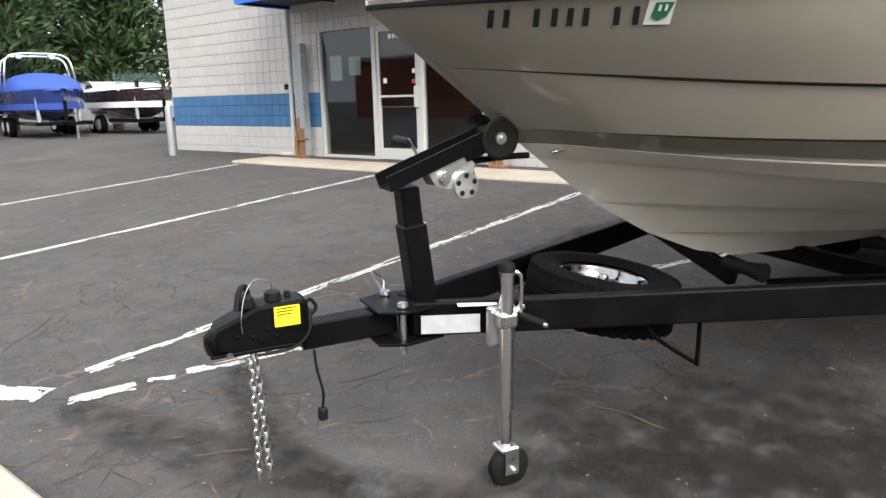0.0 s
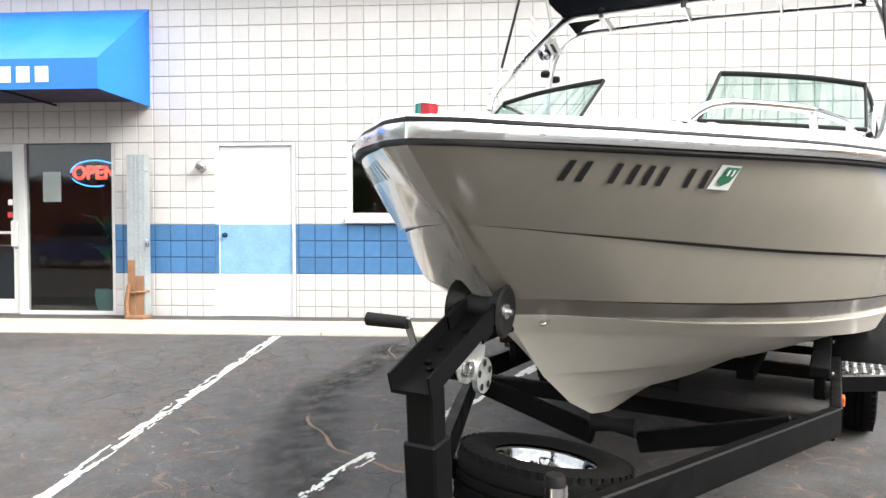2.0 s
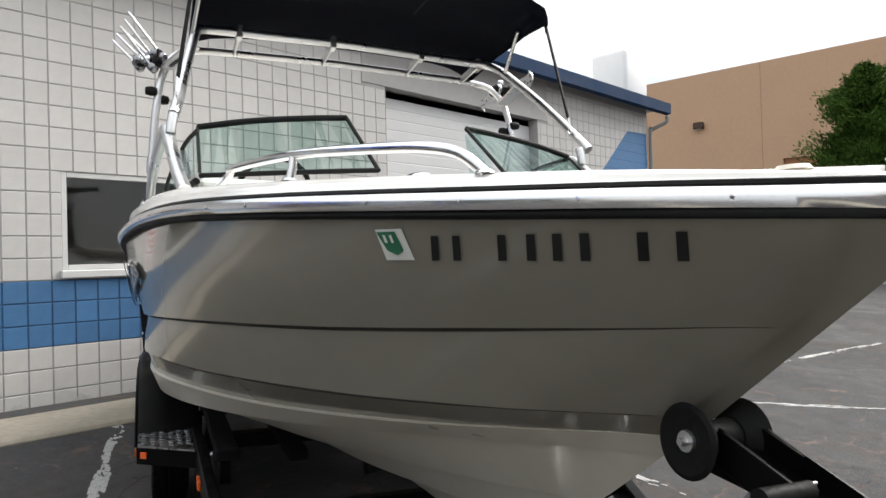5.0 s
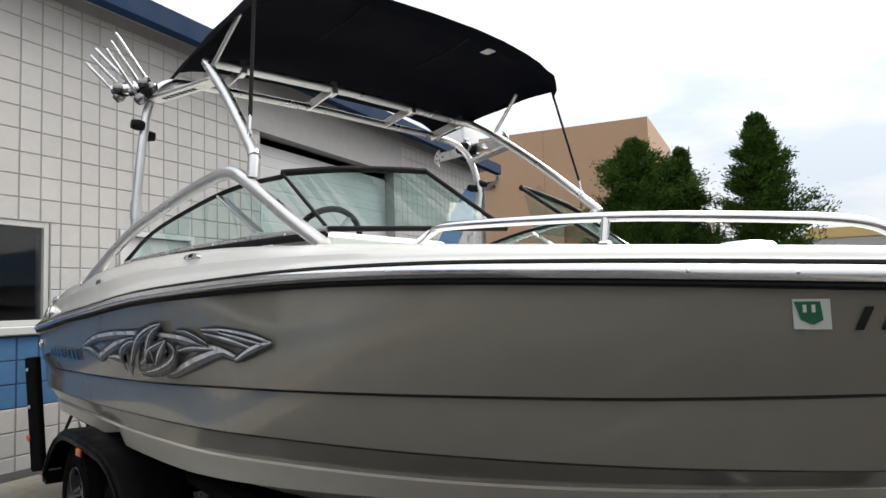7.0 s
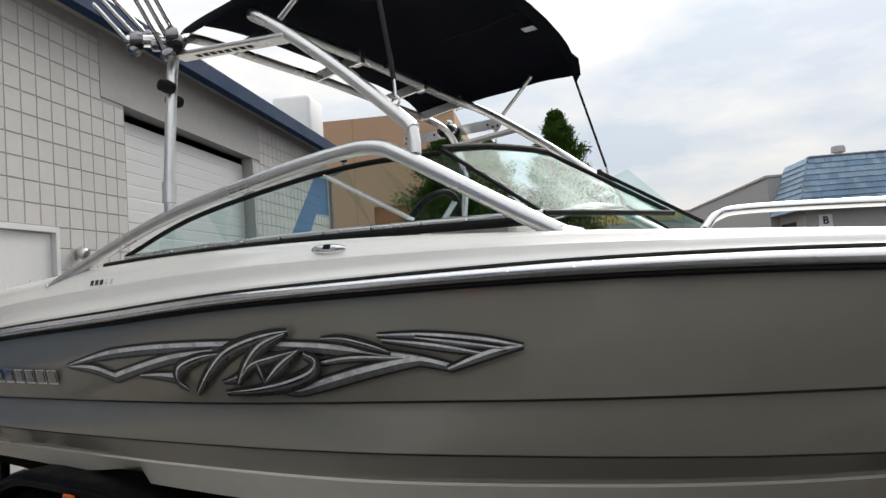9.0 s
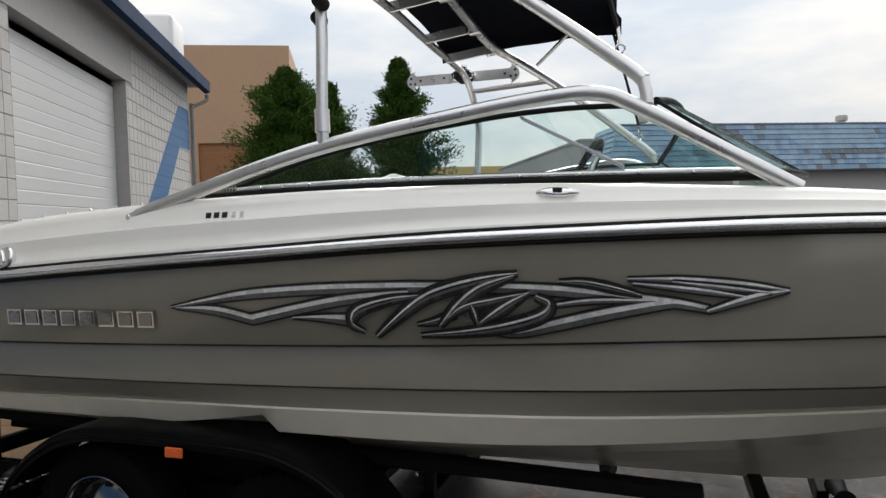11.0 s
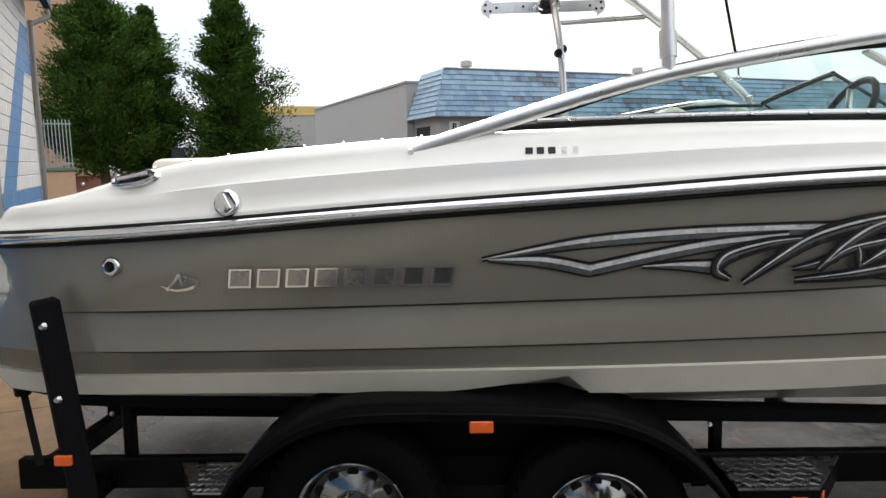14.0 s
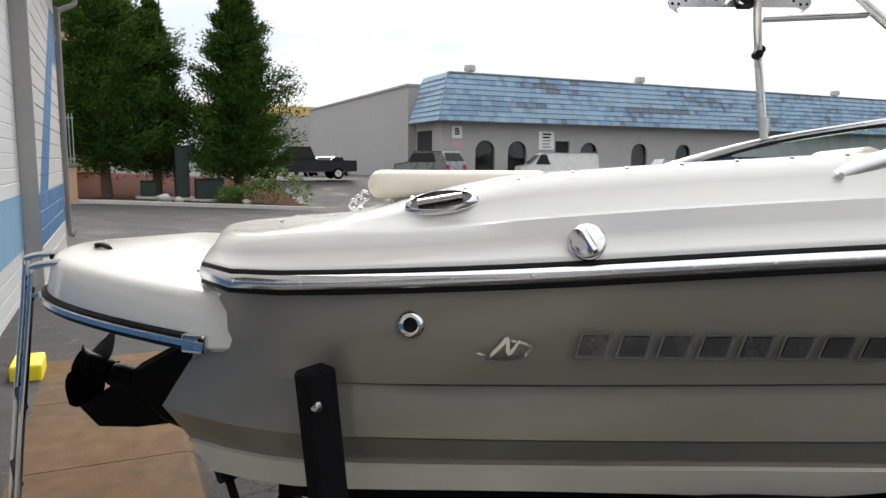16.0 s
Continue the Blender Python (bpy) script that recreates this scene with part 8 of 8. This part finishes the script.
ground_strip(-0.35, -7.60, 0.22, -7.31, 0.15, 20, M_PAINTLINE, 0.38, 31)
ground_strip(0.40, -7.27, 0.53, -7.00, 0.10, 20, M_PAINTLINE, 0.3, 32)
ground_strip(0.52, -6.93, 0.61, -6.83, 0.05, 20, M_PAINTLINE, 0.25, 33)
# kerb corner behind the trailer tongue
bm = bmesh.new()
prof = [(-0.05, -0.3), (-0.045, 0.08), (-0.02, 0.105), (0.5, 0.11), (0.5, -0.3)]
loft(bm, [[(x, -7.79 - d, ground_z(x, -7.8) + z) for d, z in prof] for x in (-6, -3, 0.0, 1.9)], closed=True, capped=True)
tagged(part("kerb", bm, M_CONC), "tan concrete kerb strip", "kerb", kind="structure")

# cracks: thin dark ragged ribbons with gritty edges
M_CRACK = mat("crack_shadow", (0.012, 0.012, 0.012), 0.95, 0, 0.3, 20)
M_GRIT = mat("brown_grit", (0.13, 0.085, 0.06), 0.95, 0, 0.4, 30)


def crack(x, y, ang, n, step, w, seed, jit=0.5):
    r = random.Random(seed)
    bm = bmesh.new()
    pts = []
    for i in range(n):
        pts.append((x, y))
        ang += r.uniform(-jit, jit) * (2 if r.random() < 0.15 else 1)
        x += step * math.cos(ang)
        y += step * math.sin(ang)
    L, R = [], []
    for i, (a, b) in enumerate(pts):
        p, q = pts[max(0, i - 1)], pts[min(n - 1, i + 1)]
        d = Vector((q[0] - p[0], q[1] - p[1])).normalized()
        h = w * r.uniform(0.3, 1.0) * (0.35 if i in (0, n - 1) else 1)
        L.append(bm.verts.new((a - d.y * h, b + d.x * h, ground_z(a, b) + 0.003)))
        R.append(bm.verts.new((a + d.y * h, b - d.x * h, ground_z(a, b) + 0.003)))
    for i in range(n - 1):
        bm.faces.new((L[i], L[i + 1], R[i + 1], R[i]))
    return bm


def merge(bms):
    out = bmesh.new()
    for b in bms:
        me = bpy.data.meshes.new("t")
        b.to_mesh(me)
        b.free()
        out.from_mesh(me)
        bpy.data.meshes.remove(me)
    return out


def stain(pts, w, seed):
    """A dark band with faded edges along a line; the fade is kept on the mesh."""
    r = random.Random(seed)
    P = spline([(x, y, 0) for x, y in pts], 12)
    bm = bmesh.new()
    lay = bm.loops.layers.float_color.new("fade")
    rows = []
    for i, p in enumerate(P):
        p0, p1 = P[max(0, i - 1)], P[min(len(P) - 1, i + 1)]
        d = Vector((p1.x - p0.x, p1.y - p0.y)).normalized()
        ww = w * (1 + 0.5 * noise.noise(Vector((p.x * 2, p.y * 2, seed))))
        row = []
        for k, f in enumerate((0.0, 0.55, 1.0, 0.55, 0.0)):
            q = (k - 2) * ww * 0.5
            x, y = p.x - d.y * q, p.y + d.x * q
            end = min(1.0, min(i, len(P) - 1 - i) / 5)
            row.append((bm.verts.new((x, y, ground_z(x, y) + 0.0016)), f * end))
        rows.append(row)
    for ra, rb in zip(rows, rows[1:]):
        for k in range(4):
            q = (ra[k], ra[k + 1], rb[k + 1], rb[k])
            fc = bm.faces.new([v for v, _ in q])
            for lp, (_, f) in zip(fc.loops, q):
                lp[lay] = (f, f, f, 1)
    return bm


def stain_and_shade_material():
    m = mat("damp_tar_and_shade", (0.030, 0.029, 0.029), 0.75, 0, 0.3, 6, 0.4, 140, spec=0.2)
    n, l = m.node_tree.nodes, m.node_tree.links
    at = n.new("ShaderNodeAttribute")
    at.attribute_name = "fade"
    tx = n.new("ShaderNodeTexNoise")
    tx.inputs["Scale"].default_value = 7
    tx.inputs["Detail"].default_value = 8
    mr = n.new("ShaderNodeMapRange")
    mr.inputs["From Min"].default_value = 0.30
    mr.inputs["From Max"].default_value = 0.62
    mu = n.new("ShaderNodeMath")
    mu.operation = "MULTIPLY"
    c = n.new("ShaderNodeTexCoord")
    l.new(c.outputs["Object"], tx.inputs["Vector"])
    l.new(tx.outputs["Fac"], mr.inputs["Value"])
    l.new(mr.outputs["Result"], mu.inputs[0])
    l.new(at.outputs["Fac"], mu.inputs[1])
    l.new(mu.outputs[0], n["Principled BSDF"].inputs["Alpha"])
    return m


r = random.Random(3)
M_TAR_SHADE = stain_and_shade_material()
ST = [stain([(1.45, -1.35), (1.4, -1.9), (1.25, -2.67), (1.08, -3.17), (1.16, -3.9), (1.32, -4.6), (1.48, -5.1)], 0.30, 5),
      stain([(2.6, -6.6), (3.2, -6.1), (4.0, -5.6), (4.8, -5.0)], 0.5, 9),
      stain([(0.4, -7.2), (0.62, -7.28), (1.19, -7.2), (1.81, -7.09), (2.25, -6.95), (2.6, -6.85)], 0.17, 11),
      stain([(0.75, -6.5), (1.04, -6.72), (1.52, -6.92), (1.85, -7.01), (2.2, -7.02)], 0.13, 12),
      # wide band by the boat: brown dirt plus its contact shade painted in
      stain([(2.3, -6.5), (2.8, -6.25), (3.3, -5.95), (3.8, -5.5)], 0.9, 13)]
tagged(part("tar_stains", merge(ST), M_TAR_SHADE), "dark damp stains along the old cracks, with painted shade by the boat", "stain", kind="stuff")
CR = [crack(1.3 + r.uniform(-1.1, 1.4), -6.7 + r.uniform(-1.2, 1.2), r.uniform(0, 6.28), r.randint(8, 22), 0.045, 0.0032, 100 + k, 0.3) for k in range(9)]
CR += [crack(r.uniform(-6, 8), r.uniform(-7, -1.6), r.uniform(0, 6.28), r.randint(14, 40), 0.07, 0.003, 300 + k, 0.3) for k in range(12)]
CR += [crack(1.45, -1.2, -1.7, 14, 0.08, 0.007, 77, 0.3)]
# alligator cracking under the coupler
nx, ny, st = 15, 12, 0.17
node = {(i, j): (-0.35 + i * st + (j % 2) * st * 0.5 + r.uniform(-0.06, 0.06), -7.75 + j * st * 0.9 + r.uniform(-0.06, 0.06)) for i in range(nx) for j in range(ny)}
NET = []
for (i, j), (x, y) in node.items():
    for di, dj in ((1, 0), (0, 1), (1 if j % 2 else -1, 1)):
        q = node.get((i + di, j + dj))
        far_off = math.hypot((x - 0.8) / 1.2, (y + 6.95) / 0.8)
        if q is None or r.random() < 0.38 + 0.35 * far_off:
            continue
        d = math.hypot(q[0] - x, q[1] - y)
        n = max(4, int(d / 0.03))
        NET.append((x, y, math.atan2(q[1] - y, q[0] - x), n, d / (n - 1), 0.0022, 500 + len(NET), 0.16))
CR += [crack(*q) for q in NET]
tagged(part("asphalt_cracks", merge(CR), M_CRACK), "dark cracks in the asphalt", "cracks", kind="stuff")
CR = [crack(1.35 + r.uniform(-1.0, 1.6), -6.6 + r.uniform(-1.2, 1.4), r.uniform(0, 6.28), r.randint(5, 12), 0.04, 0.005, 100 + k, 0.3) for k in range(10)]
CR += [crack(1.42, -1.5, -1.7, 10, 0.07, 0.010, 91, 0.3), crack(1.12, -3.7, -1.42, 26, 0.055, 0.014, 92, 0.35), crack(1.2, -2.5, -1.9, 12, 0.05, 0.007, 93, 0.3)]
CR += [crack(*q[:5], 0.0045, *q[6:]) for q in NET[::9]]
tagged(part("crack_grit", merge(CR), M_GRIT), "brown grit washed along the cracks", "grit", kind="stuff")
# litter: dry leaves, twigs and small stones
bm = bmesh.new()
for k in range(1500):
    x, y = r.uniform(0.2, 6.5), r.uniform(-7.6, -1.3)
    z = ground_z(x, y) + 0.004
    s = r.uniform(0.003, 0.009) * (2.2 if k % 25 == 0 else 1)
    a = r.uniform(0, 6.28)
    c, d = math.cos(a) * s, math.sin(a) * s
    vs = [bm.verts.new(p) for p in ((x - c, y - d, z), (x + d * 0.5, y - c * 0.5, z + s * 0.4), (x + c, y + d, z + 0.002), (x - d * 0.4, y + c * 0.4, z + s * 0.3))]
    bm.faces.new(vs)
tagged(part("leaf_litter", bm, mat("dry_leaf", (0.22, 0.175, 0.14), 0.9, 0, 0.6, 0.8)), "dry leaves and grit scattered on the asphalt", "litter", kind="stuff")

# ---- scored blocks of the front wall ----
J = 0.0045


def block_shape(bm, x0, x1, z0, z1):
    c = 0.005
    a = [bm.verts.new(p) for p in ((x0, 0.0078, z0), (x1, 0.0078, z0), (x1, 0.0078, z1), (x0, 0.0078, z1))]
    b = [bm.verts.new(p) for p in ((x0 + c, 0.0, z0 + c), (x1 - c, 0.0, z0 + c), (x1 - c, 0.0, z1 - c), (x0 + c, 0.0, z1 - c))]
    bm.faces.new(b)
    for i in range(4):
        bm.faces.new((a[i], a[(i + 1) % 4], b[(i + 1) % 4], b[i]))


def tinted(name, base, var):
    """Painted block face: tone differs a little from block to block."""
    m = base.copy()
    m.name = name
    n, l = m.node_tree.nodes, m.node_tree.links
    info = n.new("ShaderNodeObjectInfo")
    geo = n.new("ShaderNodeNewGeometry")
    add = n.new("ShaderNodeMath")
    add.operation = "ADD"
    l.new(info.outputs["Random"], add.inputs[0])
    l.new(geo.outputs["Random Per Island"], add.inputs[1])
    fr = n.new("ShaderNodeMath")
    fr.operation = "FRACT"
    l.new(add.outputs[0], fr.inputs[0])
    mr = n.new("ShaderNodeMapRange")
    mr.inputs["To Min"].default_value = 1 - var
    mr.inputs["To Max"].default_value = 1 + var
    l.new(fr.outputs[0], mr.inputs["Value"])
    mul = n.new("ShaderNodeMixRGB")
    mul.blend_type = "MULTIPLY"
    mul.inputs[0].default_value = 1.0
    src = n["Principled BSDF"].inputs["Base Color"].links[0].from_socket
    l.new(src, mul.inputs[1])
    l.new(mr.outputs["Result"], mul.inputs[2])
    l.new(mul.outputs["Color"], n["Principled BSDF"].inputs["Base Color"])
    return m


M_BLOCKW = tinted("white_block_face", M_WALL, 0.035)
M_BLOCKB = tinted("blue_block_face", M_BLUE, 0.10)
shared = {}
for key, m in (("w", M_BLOCKW), ("b", M_BLOCKB)):
    bm = bmesh.new()
    block_shape(bm, J, B - J, J, B - J)
    me = bpy.data.meshes.new("block")
    bm.to_mesh(me)
    bm.free()
    me.materials.append(m)
    shared[key] = me
rest = {"w": bmesh.new(), "b": bmesh.new()}
single = 0
TOP = WALL_TOP - 0.12


def blue_here(i, xc, zc):
    if i in (0, 1, 2):
        return True
    return False


for i in range(-3, 20):
    z0, z1 = 0.70 + i * B, 0.70 + (i + 1) * B
    if i == -3:
        z0 = 0.16
    if z0 > TOP:
        continue
    z1 = min(z1, TOP)
    for j in range(int(WALL_L / B) - 1, int(WALL_R / B) + 1):
        x0, x1 = j * B, (j + 1) * B
        x0, x1 = max(x0, WALL_L), min(x1, WALL_R)
        if x1 - x0 < 0.03:
            continue
        pieces = [(x0, x1)]
        for a, b, c, d in OPEN + [(GAR_L - 0.42, GAR_R + 0.3, GAR_H, 9)]:
            zc = (z0 + z1) / 2
            if c - 0.02 < zc < d + 0.02:
                nxt = []
                for p, q in pieces:
                    if q <= a or p >= b:
                        nxt.append((p, q))
                    else:
                        if p < a:
                            nxt.append((p, a))
                        if q > b:
                            nxt.append((b, q))
                pieces = nxt
        for p, q in pieces:
            if q - p < 0.025:
                continue
            key = "b" if blue_here(i, (p + q) / 2, (z0 + z1) / 2) else "w"
            whole = abs(q - p - B) < 1e-4 and abs(z1 - z0 - B) < 1e-4
            if whole and 0 <= p < 4.0 and i < 13 and single < 300:
                ob = new("block", shared[key])
                ob.location = (p, 0, z0)
                ob.parent = wall_front
                single += 1
            else:
                block_shape(rest[key], p + J, q - J, z0 + J, z1 - J)
for key, m in (("w", M_BLOCKW), ("b", M_BLOCKB)):
    tagged(part("block_courses", rest[key], m, wall_front), kind="stuff")
# blue joint paint behind the stripe
bm = bmesh.new()
edges = sorted([(a, b) for a, b, c, d in OPEN if c < Z_SB])
x = WALL_L
for a, b in edges + [(WALL_R, WALL_R)]:
    box(bm, x, a, 0.0055, 0.0075, Z_SB + 0.002, Z_ST - 0.002)
    x = b
part("joint_paint", bm, M_BLUEJOINT, wall_front)
# concrete patches low on the wall
for k, (x, w, h) in enumerate(((2.0, 0.20, 0.07), (2.55, 0.3, 0.09), (2.95, 0.16, 0.06), (3.5, 0.22, 0.07), (4.0, 0.25, 0.06), (-8.6, 0.25, 0.12), (-7.9, 0.18, 0.10), (-0.15, 0.2, 0.05))):
    r = random.Random(k)
    pts = [(x + w * (t - 0.5), 0.165) for t in (0, 1)] + [(x + w * (0.5 - t / 6) + r.uniform(-0.02, 0.02), 0.165 + h * (0.5 + r.random() * 0.6) * math.sin(math.pi * (t + 0.6) / 7.2)) for t in range(7)]
    part("bare_patch", pr(pts, 0.0002, 0.0012, pose(0, 0, 0, 90)), M_CURB, wall_front)
# painted diagonal band running up to the corner of the wall
DIAG = [(11.2, Z_ST + 0.005), (12.28, Z_ST + 0.005), (13.2, 2.13), (14.3, 3.16), (15.17, 3.19), (15.17, 4.0), (14.34, 3.97), (12.1, 2.09)]
diag = part("diagonal_paint", pr(DIAG, 0.0005, 0.0022, pose(0, 0, 0, 90)), M_BLUE, wall_front, "faded blue diagonal paint band")
for i in range(4, 17):
    z = 0.70 + i * B
    if z > 3.98:
        break
    xa = 11.2 + (z - Z_ST) * (14.34 - 11.2) / (3.97 - Z_ST)
    xb = 12.28 + (z - Z_ST) * (14.3 - 12.28) / (3.16 - Z_ST) if z < 3.16 else 15.17
    part("scored_joint", bx(xa + 0.01, xb - 0.01, -0.0034, -0.0026, z - 0.004, z + 0.004), M_BLUEJOINT, diag)
